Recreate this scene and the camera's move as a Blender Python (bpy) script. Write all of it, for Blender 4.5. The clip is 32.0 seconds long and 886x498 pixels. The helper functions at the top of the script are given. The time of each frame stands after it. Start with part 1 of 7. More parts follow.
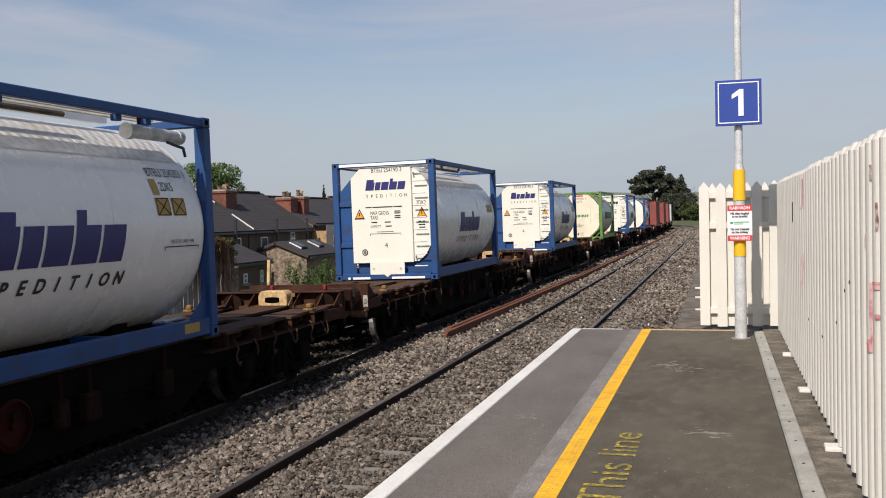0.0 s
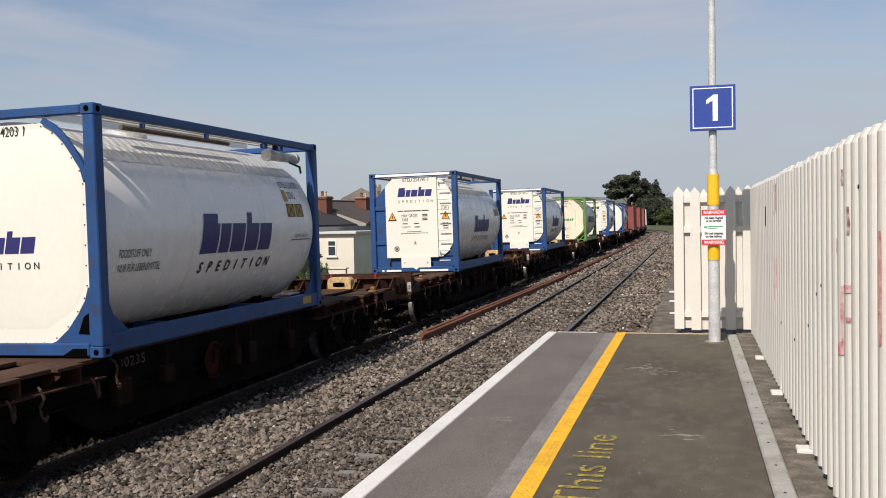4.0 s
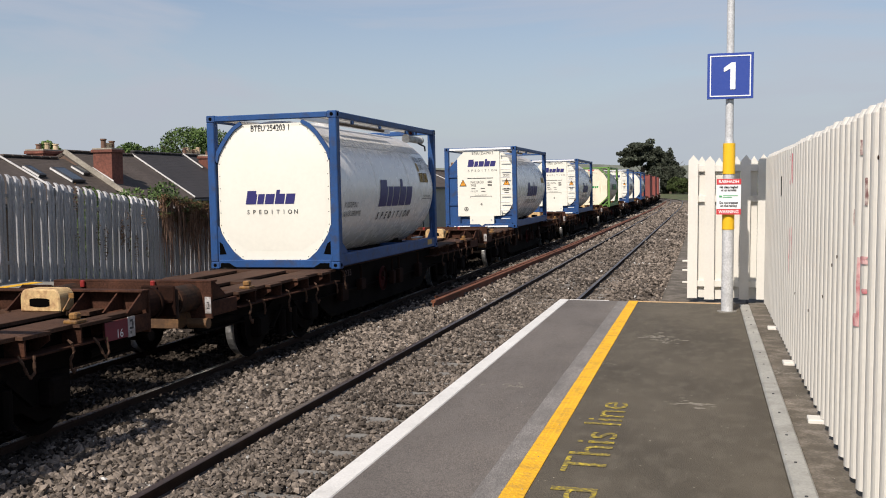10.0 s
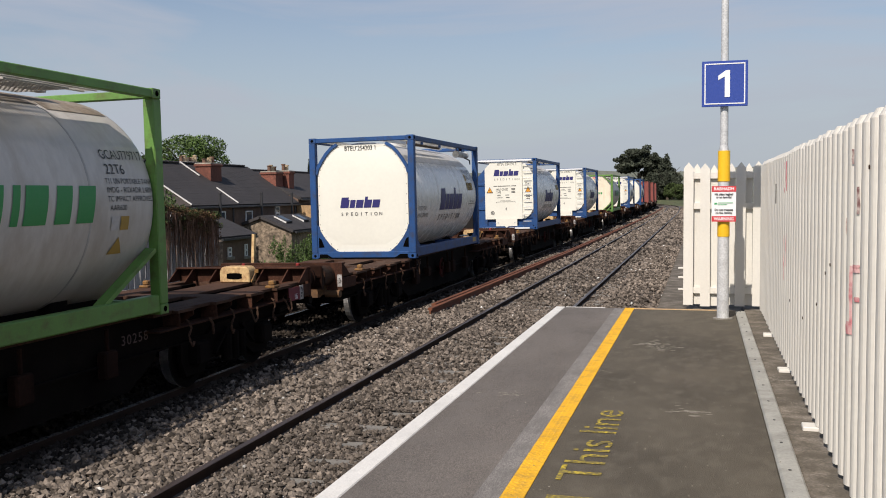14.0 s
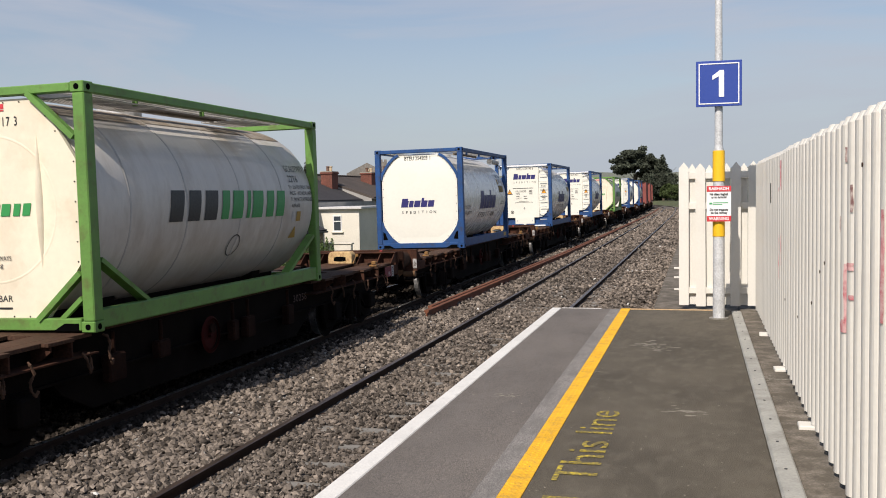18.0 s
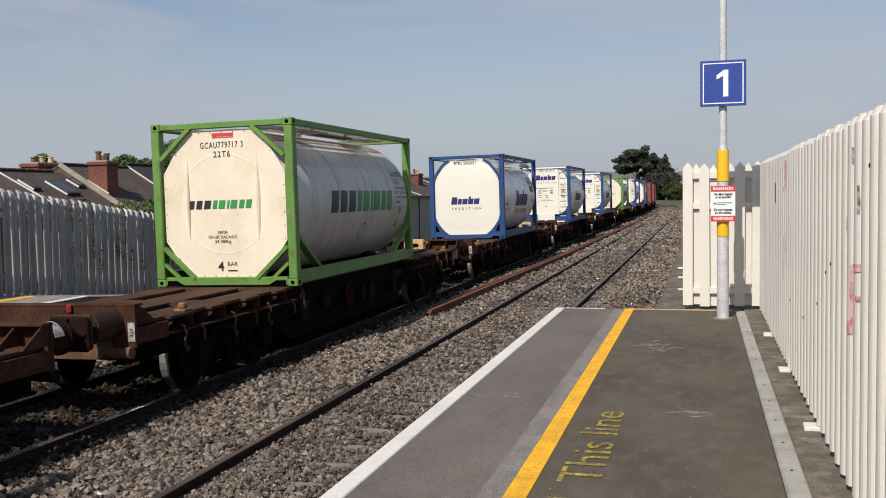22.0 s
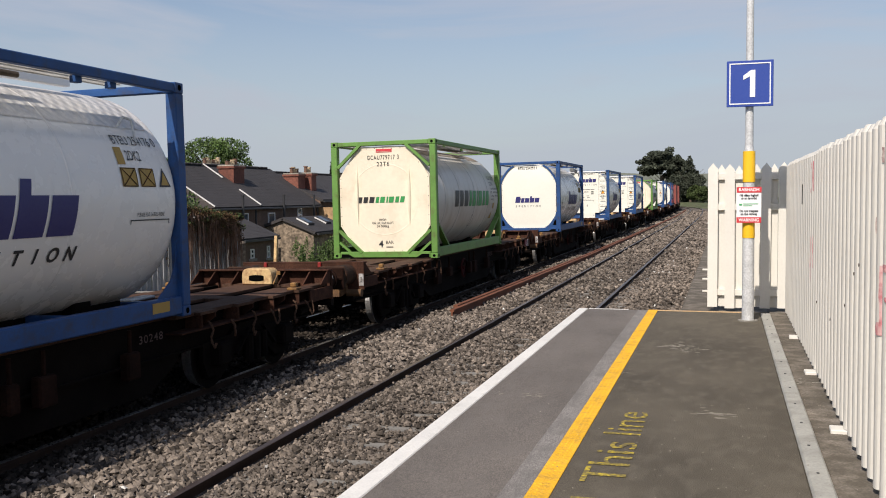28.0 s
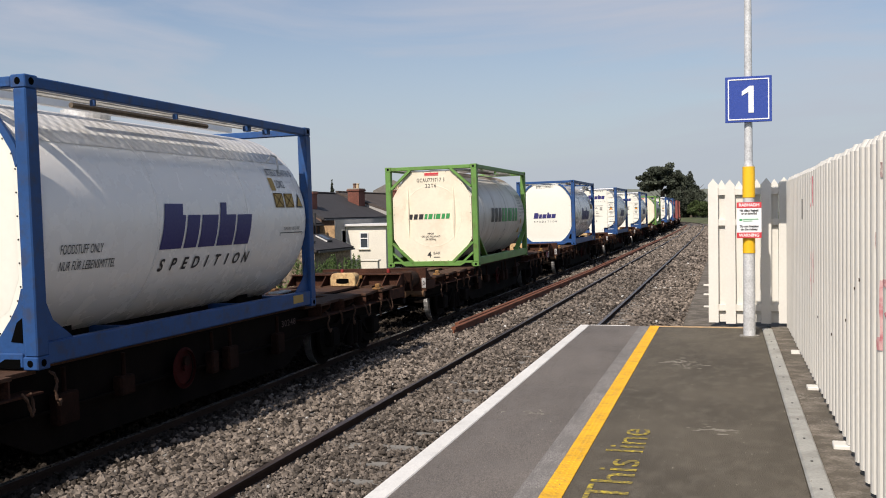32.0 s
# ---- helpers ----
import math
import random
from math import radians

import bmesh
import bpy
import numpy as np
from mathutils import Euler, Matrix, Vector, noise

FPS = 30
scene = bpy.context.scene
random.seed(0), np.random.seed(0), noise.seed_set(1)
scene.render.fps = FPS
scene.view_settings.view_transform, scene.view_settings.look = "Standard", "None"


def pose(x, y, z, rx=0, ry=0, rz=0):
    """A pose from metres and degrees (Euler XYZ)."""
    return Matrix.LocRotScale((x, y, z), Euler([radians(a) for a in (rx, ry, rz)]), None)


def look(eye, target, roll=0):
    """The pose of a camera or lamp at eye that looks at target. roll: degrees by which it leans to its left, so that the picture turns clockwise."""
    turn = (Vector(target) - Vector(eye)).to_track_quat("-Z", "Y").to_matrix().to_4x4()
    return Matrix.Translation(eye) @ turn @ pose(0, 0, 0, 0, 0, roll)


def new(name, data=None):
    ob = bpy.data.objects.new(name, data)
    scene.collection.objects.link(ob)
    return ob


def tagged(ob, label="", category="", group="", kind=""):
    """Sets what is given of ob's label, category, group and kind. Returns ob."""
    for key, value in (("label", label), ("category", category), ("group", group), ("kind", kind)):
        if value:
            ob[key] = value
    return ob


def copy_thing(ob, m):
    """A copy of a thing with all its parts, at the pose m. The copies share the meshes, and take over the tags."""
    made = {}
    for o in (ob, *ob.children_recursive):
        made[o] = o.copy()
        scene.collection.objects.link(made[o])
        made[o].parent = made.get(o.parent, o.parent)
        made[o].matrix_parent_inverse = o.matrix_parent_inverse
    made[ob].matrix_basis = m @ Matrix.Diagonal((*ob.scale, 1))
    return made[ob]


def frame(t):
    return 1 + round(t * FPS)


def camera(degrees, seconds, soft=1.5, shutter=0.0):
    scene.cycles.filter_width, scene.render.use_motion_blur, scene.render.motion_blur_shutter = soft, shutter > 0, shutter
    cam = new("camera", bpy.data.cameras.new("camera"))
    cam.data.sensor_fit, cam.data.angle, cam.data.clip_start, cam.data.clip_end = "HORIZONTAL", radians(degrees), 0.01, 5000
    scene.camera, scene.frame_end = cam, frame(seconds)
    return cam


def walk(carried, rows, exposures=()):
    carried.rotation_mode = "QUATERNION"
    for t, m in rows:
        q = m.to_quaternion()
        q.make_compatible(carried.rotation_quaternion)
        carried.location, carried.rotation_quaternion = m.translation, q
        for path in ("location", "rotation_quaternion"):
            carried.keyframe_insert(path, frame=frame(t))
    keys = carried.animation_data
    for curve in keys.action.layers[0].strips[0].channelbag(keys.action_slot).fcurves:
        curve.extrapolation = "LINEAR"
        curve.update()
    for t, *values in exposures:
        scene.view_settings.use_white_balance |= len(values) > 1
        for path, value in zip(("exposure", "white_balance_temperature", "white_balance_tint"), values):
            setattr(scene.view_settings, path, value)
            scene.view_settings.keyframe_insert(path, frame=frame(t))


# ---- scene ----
# x to the right of the line, y along the line, z up from the platform's surface
PATH = [
    (0, 0.002, 0.005, 1.614, 16.238, -1.893, 1.333),
    (0.5, -0.009, 0.009, 1.606, 16.105, -1.89, 0.835),
    (1, -0.007, 0.006, 1.602, 15.899, -1.807, 1.043),
    (1.5, -0.009, 0.008, 1.607, 15.662, -1.721, 1.345),
    (2, -0.002, 0.011, 1.604, 15.301, -1.732, 1.26),
    (2.5, 0.002, 0.013, 1.609, 14.779, -1.633, 1.059),
    (4.5, -0, -0.001, 1.604, 14.815, -1.79, 1.016),
    (5, -0.002, -0.002, 1.604, 14.881, -1.902, 0.893),
    (5.5, -0.003, 0.005, 1.6, 14.753, -1.99, 0.779),
    (6, -0.008, 0.017, 1.595, 14.803, -2.175, 1.349),
    (6.5, -0.001, -0.001, 1.602, 14.998, -2.327, 1.77),
    (7, -0.005, -0.005, 1.596, 15.156, -2.445, 1.648),
    (7.5, -0.005, -0.007, 1.602, 15.287, -2.848, 1.694),
    (8, -0.009, -0.003, 1.596, 15.246, -3.2, 1.298),
    (8.5, -0, -0.006, 1.6, 15.179, -3.475, 0.828),
    (9, -0.007, 0.006, 1.602, 15.207, -3.7, 0.396),
    (9.5, -0.013, -0.004, 1.608, 15.347, -3.838, 0.562),
    (10, -0.015, -0.001, 1.606, 15.531, -3.757, 0.367),
    (10.5, -0.02, -0.002, 1.589, 15.58, -3.509, 0.492),
    (11, -0.009, -0.006, 1.607, 15.696, -3.381, 0.026),
    (11.5, -0.011, -0.006, 1.613, 15.603, -3.439, 0.247),
    (12, 0, 0.004, 1.62, 15.38, -3.562, 0.432),
    (12.5, 0.002, -0.006, 1.624, 15.237, -3.646, 0.448),
    (13, -0, -0.011, 1.627, 15.309, -3.667, 0.587),
    (13.5, 0.006, -0.014, 1.627, 15.462, -3.537, 0.584),
    (14, 0.004, -0.018, 1.625, 15.355, -3.358, 0.551),
    (14.5, 0.01, -0.015, 1.627, 15.226, -3.277, 0.353),
    (16.5, 0.011, -0.017, 1.619, 15.282, -3.076, 0.179),
    (17, 0.02, 0.007, 1.606, 15.109, -3.138, 0.896),
    (17.5, 0.02, 0.004, 1.615, 15.082, -3.237, 1.001),
    (18, 0.017, -0.004, 1.617, 15.135, -3.213, 0.964),
    (18.5, 0.021, -0.007, 1.623, 15.093, -3.184, 0.955),
    (19, 0.02, -0.012, 1.627, 14.979, -2.932, 0.399),
    (19.5, 0.023, -0.008, 1.622, 14.91, -2.779, 0.753),
    (20, 0.02, -0.001, 1.619, 14.461, -2.551, 0.587),
    (20.5, 0.017, 0.009, 1.616, 14.239, -2.424, 1.039),
    (21, 0.012, 0.013, 1.623, 14.47, -2.68, 1.266),
    (21.5, 0.004, 0.012, 1.625, 14.904, -2.97, 1.02),
    (22, 0.001, 0.005, 1.623, 15.292, -3.245, 0.958),
    (22.5, -0.004, 0.004, 1.622, 14.917, -3.334, 0.958),
    (23, -0.002, -0.002, 1.615, 14.783, -3.382, 1.282),
    (23.5, -0.003, -0.004, 1.617, 14.988, -3.462, 1.137),
    (24, 0.002, -0.007, 1.609, 15.034, -3.59, 0.77),
    (24.5, -0.001, -0, 1.603, 15.437, -3.683, 0.779),
    (25, -0.002, 0.026, 1.581, 15.698, -3.783, 0.495),
    (25.5, -0.01, 0.011, 1.61, 15.739, -3.751, 0.494),
    (27.5, -0.005, 0.002, 1.609, 16.634, -3.152, 0.681),
    (28, -0.012, 0.006, 1.606, 16.667, -3.2, 0.544),
    (28.5, -0.005, 0.006, 1.608, 16.85, -3.248, 0.276),
    (29, -0.005, 0.005, 1.61, 16.894, -3.039, 0.446),
    (29.5, -0.002, -0.002, 1.615, 17.029, -2.839, 0.514),
    (30, -0.007, -0.003, 1.619, 17.174, -2.635, 0.664),
    (30.5, -0.006, -0.004, 1.621, 17.283, -2.557, 0.702),
    (31, -0.006, -0.01, 1.622, 16.976, -2.435, 0.79),
    (31.5, 0.001, -0.003, 1.614, 16.762, -2.217, 0.831),
    (32, -0.004, 0.001, 1.612, 16.72, -2.153, 1.01),
]
# the film brightens and darkens a little on the way, in stops
EXPOSURE = ((0, 0.0), (5, 0.0), (6, -0.12), (7, -0.12), (8, -0.07), (9, 0.05), (10, 0.05), (11, 0.03), (13, -0.04), (14, -0.03), (17, 0.0), (19, 0.09),
            (20, -0.04), (22, -0.1), (23, -0.1), (24, -0.04), (25, 0.03), (28, 0.06), (32, 0.07))
cam = camera(50.3, 32.0, soft=1.0)
walk(cam, [(t, pose(x, y, z, 90 + pitch, roll, yaw)) for t, x, y, z, yaw, pitch, roll in PATH], [(t, e, 6630, 13.5) for t, e in EXPOSURE])

# ---- light ----
SUN_TRAVEL = Vector((0.23, 1.15, -1.18)).normalized()
sun_el = math.asin(-SUN_TRAVEL.z)
world = bpy.data.worlds.new("sky")
scene.world = world
world.use_nodes = True
wn, wl = world.node_tree.nodes, world.node_tree.links
wn.clear()
sky = wn.new("ShaderNodeTexSky")
sky.sky_type, sky.sun_disc = "NISHITA", False
sky.sun_elevation = sun_el
sky.sun_rotation = math.atan2(-SUN_TRAVEL.x, -SUN_TRAVEL.y)
sky.air_density, sky.dust_density, sky.ozone_density = 1.0, 0.9, 1.6
# thin high cloud over the blue
w_tc = wn.new("ShaderNodeTexCoord")
w_map = wn.new("ShaderNodeMapping")
w_map.inputs["Scale"].default_value = (1.1, 2.6, 7.0)
w_map.inputs["Rotation"].default_value = (0.0, 0.25, 0.5)
w_noise = wn.new("ShaderNodeTexNoise")
w_noise.inputs["Scale"].default_value = 1.7
w_noise.inputs["Detail"].default_value = 7
w_noise.inputs["Roughness"].default_value = 0.55
w_noise.inputs["Distortion"].default_value = 0.5
w_ramp = wn.new("ShaderNodeValToRGB")
w_ramp.color_ramp.elements[0].position, w_ramp.color_ramp.elements[1].position = 0.42, 0.64
w_ramp.color_ramp.elements[0].color, w_ramp.color_ramp.elements[1].color = (0.17, 0.17, 0.17, 1), (1.0, 1.0, 1.0, 1)
w_mix = wn.new("ShaderNodeMix")
w_mix.data_type = "RGBA"
w_mix.inputs["B"].default_value = (4.7, 5.1, 5.9, 1)
w_bg = wn.new("ShaderNodeBackground")
w_bg.inputs["Strength"].default_value = 0.1
w_out = wn.new("ShaderNodeOutputWorld")
wl.new(w_tc.outputs["Generated"], w_map.inputs["Vector"])
wl.new(w_map.outputs["Vector"], w_noise.inputs["Vector"])
wl.new(w_noise.outputs["Fac"], w_ramp.inputs["Fac"])
w_sep = wn.new("ShaderNodeSeparateXYZ")
w_low = wn.new("ShaderNodeMapRange")
w_low.inputs["From Min"].default_value, w_low.inputs["From Max"].default_value = 0.12, 0.6
w_low.inputs["To Min"].default_value, w_low.inputs["To Max"].default_value = 1.0, 0.1
w_mul = wn.new("ShaderNodeMath")
w_mul.operation = "MULTIPLY"
wl.new(w_tc.outputs["Generated"], w_sep.inputs[0])
wl.new(w_sep.outputs["Z"], w_low.inputs["Value"])
wl.new(w_ramp.outputs["Color"], w_mul.inputs[0])
wl.new(w_low.outputs["Result"], w_mul.inputs[1])
wl.new(w_mul.outputs[0], w_mix.inputs["Factor"])
wl.new(sky.outputs["Color"], w_mix.inputs["A"])
w_haze = wn.new("ShaderNodeMix")
w_haze.data_type = "RGBA"
w_haze.inputs["B"].default_value = (4.25, 4.9, 5.55, 1)
w_near = wn.new("ShaderNodeMapRange")
w_near.inputs["From Min"].default_value, w_near.inputs["From Max"].default_value = 0.02, 0.2
w_near.inputs["To Min"].default_value, w_near.inputs["To Max"].default_value = 0.85, 0.0
wl.new(w_sep.outputs["Z"], w_near.inputs["Value"])
wl.new(w_near.outputs["Result"], w_haze.inputs["Factor"])
wl.new(w_mix.outputs["Result"], w_haze.inputs["A"])
wl.new(w_haze.outputs["Result"], w_bg.inputs["Color"])
wl.new(w_bg.outputs["Background"], w_out.inputs["Surface"])
sun = new("sun", bpy.data.lights.new("sun", "SUN"))
sun.data.energy, sun.data.angle, sun.data.color = 4.7, radians(0.55), (1.0, 0.94, 0.85)
sun.matrix_world = look((0, 0, 0), SUN_TRAVEL)


# ---- materials ----
def mat(name, color, rough=0.6, metal=0.0, var=0.18, scale=1.2, fine=45.0, grain=0.12, bump=0.15, dirt=None, dirt_amount=0.0,
        dirt_scale=2.5, random_tint=0.0, island=0.0, coat=0.0, stretch=(1, 1, 1), depth=0.01, gloss=0.5):
    """A surface with broad patches, fine grain, relief and, where given, dirt of its own shape."""
    m = bpy.data.materials.new(name)
    m.use_nodes = True
    n, l = m.node_tree.nodes, m.node_tree.links
    b = n["Principled BSDF"]
    b.inputs["Roughness"].default_value, b.inputs["Metallic"].default_value = rough, metal
    b.inputs["Coat Weight"].default_value = coat
    b.inputs["Specular IOR Level"].default_value = gloss
    tc = n.new("ShaderNodeTexCoord")
    mp = n.new("ShaderNodeMapping")
    mp.inputs["Scale"].default_value = stretch
    l.new(tc.outputs["Object"], mp.inputs["Vector"])

    def tex(s, detail=4.0, rgh=0.55):
        t = n.new("ShaderNodeTexNoise")
        t.inputs["Scale"].default_value, t.inputs["Detail"].default_value, t.inputs["Roughness"].default_value = s, detail, rgh
        l.new(mp.outputs["Vector"], t.inputs["Vector"])
        return t

    def remap(sock, lo, hi, a=0.3, z=0.7):
        r = n.new("ShaderNodeMapRange")
        r.inputs["From Min"].default_value, r.inputs["From Max"].default_value = a, z
        r.inputs["To Min"].default_value, r.inputs["To Max"].default_value = lo, hi
        l.new(sock, r.inputs["Value"])
        return r.outputs["Result"]

    def times(a, c):
        q = n.new("ShaderNodeMath")
        q.operation = "MULTIPLY"
        l.new(a, q.inputs[0])
        l.new(c, q.inputs[1])
        return q.outputs[0]

    big, small = tex(scale), tex(fine, 3.0)
    f = times(remap(big.outputs["Fac"], 1 - var, 1 + var), remap(small.outputs["Fac"], 1 - grain, 1 + grain))
    if random_tint:
        oi = n.new("ShaderNodeObjectInfo")
        f = times(f, remap(oi.outputs["Random"], 1 - random_tint, 1 + random_tint, 0, 1))
    if island:
        ge = n.new("ShaderNodeNewGeometry")
        f = times(f, remap(ge.outputs["Random Per Island"], 1 - island, 1 + island, 0, 1))
    mul = n.new("ShaderNodeMix")
    mul.data_type, mul.blend_type = "RGBA", "MULTIPLY"
    mul.inputs["Factor"].default_value = 1.0
    mul.inputs["A"].default_value = (*color, 1)
    l.new(f, mul.inputs["B"])
    col = mul.outputs["Result"]
    if dirt:
        d = tex(dirt_scale, 8.0, 0.65)
        mx = n.new("ShaderNodeMix")
        mx.data_type = "RGBA"
        mx.inputs["B"].default_value = (*dirt, 1)
        edge = 0.62 - 0.28 * dirt_amount
        l.new(remap(d.outputs["Fac"], 0.0, min(1.0, 0.45 + dirt_amount * 0.5), edge - 0.06, edge + 0.12), mx.inputs["Factor"])
        l.new(col, mx.inputs["A"])
        col = mx.outputs["Result"]
    l.new(col, b.inputs["Base Color"])
    l.new(remap(small.outputs["Fac"], max(0.02, rough - 0.08), min(1, rough + 0.08)), b.inputs["Roughness"])
    if bump:
        bp = n.new("ShaderNodeBump")
        bp.inputs["Strength"].default_value, bp.inputs["Distance"].default_value = bump, depth
        l.new(small.outputs["Fac"], bp.inputs["Height"])
        l.new(bp.outputs["Normal"], b.inputs["Normal"])
    return m


ASPHALT = mat("platform_asphalt", (0.094, 0.081, 0.061), 0.88, var=0.3, scale=1.1, fine=150, grain=0.55, bump=0.55, dirt=(0.14, 0.122, 0.094), dirt_amount=0.3, dirt_scale=7, stretch=(1, 0.5, 1), gloss=0.3)
ASPHALT_EDGE = mat("edge_asphalt", (0.136, 0.119, 0.104), 0.88, var=0.22, scale=1.3, fine=150, grain=0.5, bump=0.5, dirt=(0.15, 0.134, 0.12), dirt_amount=0.3, dirt_scale=5, stretch=(1, 0.5, 1), gloss=0.5)
PALE_ASPHALT = mat("pale_band", (0.215, 0.2, 0.185), 0.9, var=0.16, scale=3, fine=150, grain=0.4, bump=0.6, dirt=(0.14, 0.13, 0.12), dirt_amount=0.4, dirt_scale=9, stretch=(1, 0.3, 1))
WHITE_PAINT = mat("white_line_paint", (0.69, 0.675, 0.635), 0.7, var=0.08, fine=90, grain=0.1, bump=0.25, dirt=(0.42, 0.41, 0.38), dirt_amount=0.1, dirt_scale=5)
YELLOW_PAINT = mat("yellow_line_paint", (0.78, 0.42, 0.025), 0.75, var=0.14, scale=3, fine=120, grain=0.2, bump=0.4, dirt=(0.4, 0.24, 0.06), dirt_amount=0.25, dirt_scale=11, gloss=0.3)
WORN_YELLOW = mat("worn_yellow_paint", (0.58, 0.44, 0.04), 0.85, var=0.3, scale=6, fine=120, grain=0.4, dirt=(0.085, 0.077, 0.063), dirt_amount=0.72, dirt_scale=30, gloss=0.25)
FADED_YELLOW = mat("faded_yellow_paint", (0.6, 0.39, 0.19), 0.85, var=0.2, scale=4, fine=90, grain=0.25, dirt=(0.36, 0.27, 0.17), dirt_amount=0.5, dirt_scale=9)
CONCRETE = mat("concrete", (0.27, 0.255, 0.225), 0.9, var=0.2, scale=1.3, fine=70, grain=0.2, bump=0.4, dirt=(0.12, 0.115, 0.09), dirt_amount=0.4, dirt_scale=2.2)
KERB_DIRTY = mat("stained_kerb", (0.19, 0.165, 0.135), 0.92, var=0.4, scale=1.6, fine=60, grain=0.35, bump=0.5, dirt=(0.085, 0.073, 0.054), dirt_amount=0.6, dirt_scale=4.5, gloss=0.2)
SCUFF = mat("pale_scuff", (0.29, 0.265, 0.22), 0.95, var=0.3, scale=8, fine=60, grain=0.3, dirt=(0.13, 0.117, 0.094), dirt_amount=0.5, dirt_scale=40, gloss=0.25)
GUTTER = mat("gutter_cover", (0.36, 0.355, 0.32), 0.7, metal=0.05, var=0.15, scale=2, fine=60, grain=0.15, dirt=(0.19, 0.18, 0.155), dirt_amount=0.35, dirt_scale=3)
BALLAST = mat("ballast", (0.128, 0.108, 0.091), 0.95, var=0.3, scale=0.9, fine=17, grain=0.75, bump=1.0, depth=0.05, dirt=(0.16, 0.145, 0.128), dirt_amount=0.35, dirt_scale=22, gloss=0.15)
STONE = mat("ballast_stone", (0.16, 0.133, 0.109), 0.9, var=0.25, scale=0.5, fine=30, grain=0.3, bump=0.3, island=0.8, gloss=0.2)
# goods line stones, with the train's shade put into the colour
STONE_SHADED = mat("shaded_ballast_stone", (0.04, 0.033, 0.027), 0.9, var=0.3, scale=0.5, fine=30, grain=0.3, bump=0.3, island=0.7, gloss=0.06)
STONE_PALE = mat("pale_stone_chip", (0.5, 0.49, 0.46), 0.85, var=0.2, scale=2, fine=30, grain=0.2, island=0.35)
# bed under the goods train, likewise darkened to stand for its shade
BALLAST_SHADED = mat("shaded_ballast", (0.042, 0.034, 0.028), 0.95, var=0.3, scale=0.9, fine=17, grain=0.6, bump=1.0, depth=0.05, dirt=(0.06, 0.05, 0.042), dirt_amount=0.3, dirt_scale=22, gloss=0.05)
RAIL_TOP = mat("rail_steel", (0.12, 0.085, 0.068), 0.35, metal=0.6, var=0.2, fine=30, grain=0.15)
RAIL_BRIGHT = mat("polished_rail_steel", (0.3, 0.28, 0.26), 0.3, metal=0.8, var=0.15, fine=30, grain=0.12)
RAIL_RUST = mat("rail_rust", (0.042, 0.026, 0.019), 0.9, var=0.3, scale=3, fine=70, grain=0.25, bump=0.4, gloss=0.15)
SPARE_RUST = mat("spare_rail_rust", (0.16, 0.055, 0.026), 0.9, var=0.25, scale=2, fine=70, grain=0.2, bump=0.3)
STONE_GRIT = mat("dark_grit", (0.126, 0.106, 0.088), 0.92, var=0.3, scale=0.6, fine=30, grain=0.3, bump=0.3, island=0.7, gloss=0.15)
# far sleepers, a darker copy painted for the shade under the train
SLEEPER_SHADED = mat("shaded_sleeper", (0.1, 0.088, 0.075), 0.9, var=0.25, scale=2, fine=60, grain=0.2, dirt=(0.05, 0.042, 0.035), dirt_amount=0.6, dirt_scale=4)
SLEEPER = mat("sleeper_concrete", (0.24, 0.225, 0.2), 0.9, var=0.2, scale=2, fine=60, grain=0.2, dirt=(0.13, 0.12, 0.105), dirt_amount=0.6, dirt_scale=4)
FENCE_PALE = mat("fence_cream_paint", (0.72, 0.695, 0.625), 0.5, var=0.04, scale=1.2, fine=30, grain=0.03, bump=0.05, dirt=(0.63, 0.57, 0.49), dirt_amount=0.1, dirt_scale=2.0, random_tint=0.02)
FENCE_STEEL = mat("fence_galvanised", (0.33, 0.33, 0.335), 0.45, metal=0.15, var=0.2, scale=1.5, fine=25, grain=0.12, bump=0.05, random_tint=0.15, dirt=(0.18, 0.17, 0.16), dirt_amount=0.2, dirt_scale=3)
GALV = mat("galvanised_steel", (0.56, 0.57, 0.57), 0.55, metal=0.1, var=0.15, scale=6, fine=45, grain=0.18, bump=0.05)
SIGN_BLUE = mat("sign_blue", (0.025, 0.06, 0.3), 0.4, var=0.04, fine=30, grain=0.02, bump=0.0)
SIGN_WHITE = mat("sign_white", (0.82, 0.83, 0.83), 0.4, var=0.03, fine=30, grain=0.02, bump=0.0)
SIGN_RED = mat("sign_red", (0.6, 0.05, 0.06), 0.4, var=0.04, fine=30, grain=0.02, bump=0.0)
SIGN_BLACK = mat("sign_black", (0.012, 0.012, 0.013), 0.7, var=0.04, fine=30, grain=0.02, bump=0.0)
HOLE = mat("dark_opening", (0.003, 0.003, 0.003), 0.95, var=0.1, fine=30, grain=0.02, bump=0.0, gloss=0.0)
SIGN_GREEN = mat("sign_green", (0.05, 0.35, 0.12), 0.5, var=0.04, fine=30, grain=0.02, bump=0.0)
BAND_YELLOW = mat("band_yellow", (0.85, 0.5, 0.02), 0.4, var=0.05, fine=40, grain=0.04, bump=0.0)
GRAFFITI = mat("graffiti_red", (0.52, 0.17, 0.185), 0.6, var=0.2, scale=6, fine=40, grain=0.1, dirt=(0.7, 0.5, 0.47), dirt_amount=0.6, dirt_scale=16)
GRAFFITI_DARK = mat("graffiti_dark_red", (0.2, 0.1, 0.095), 0.6, var=0.2, scale=6, fine=40, grain=0.1, dirt=(0.7, 0.62, 0.56), dirt_amount=0.6, dirt_scale=16)
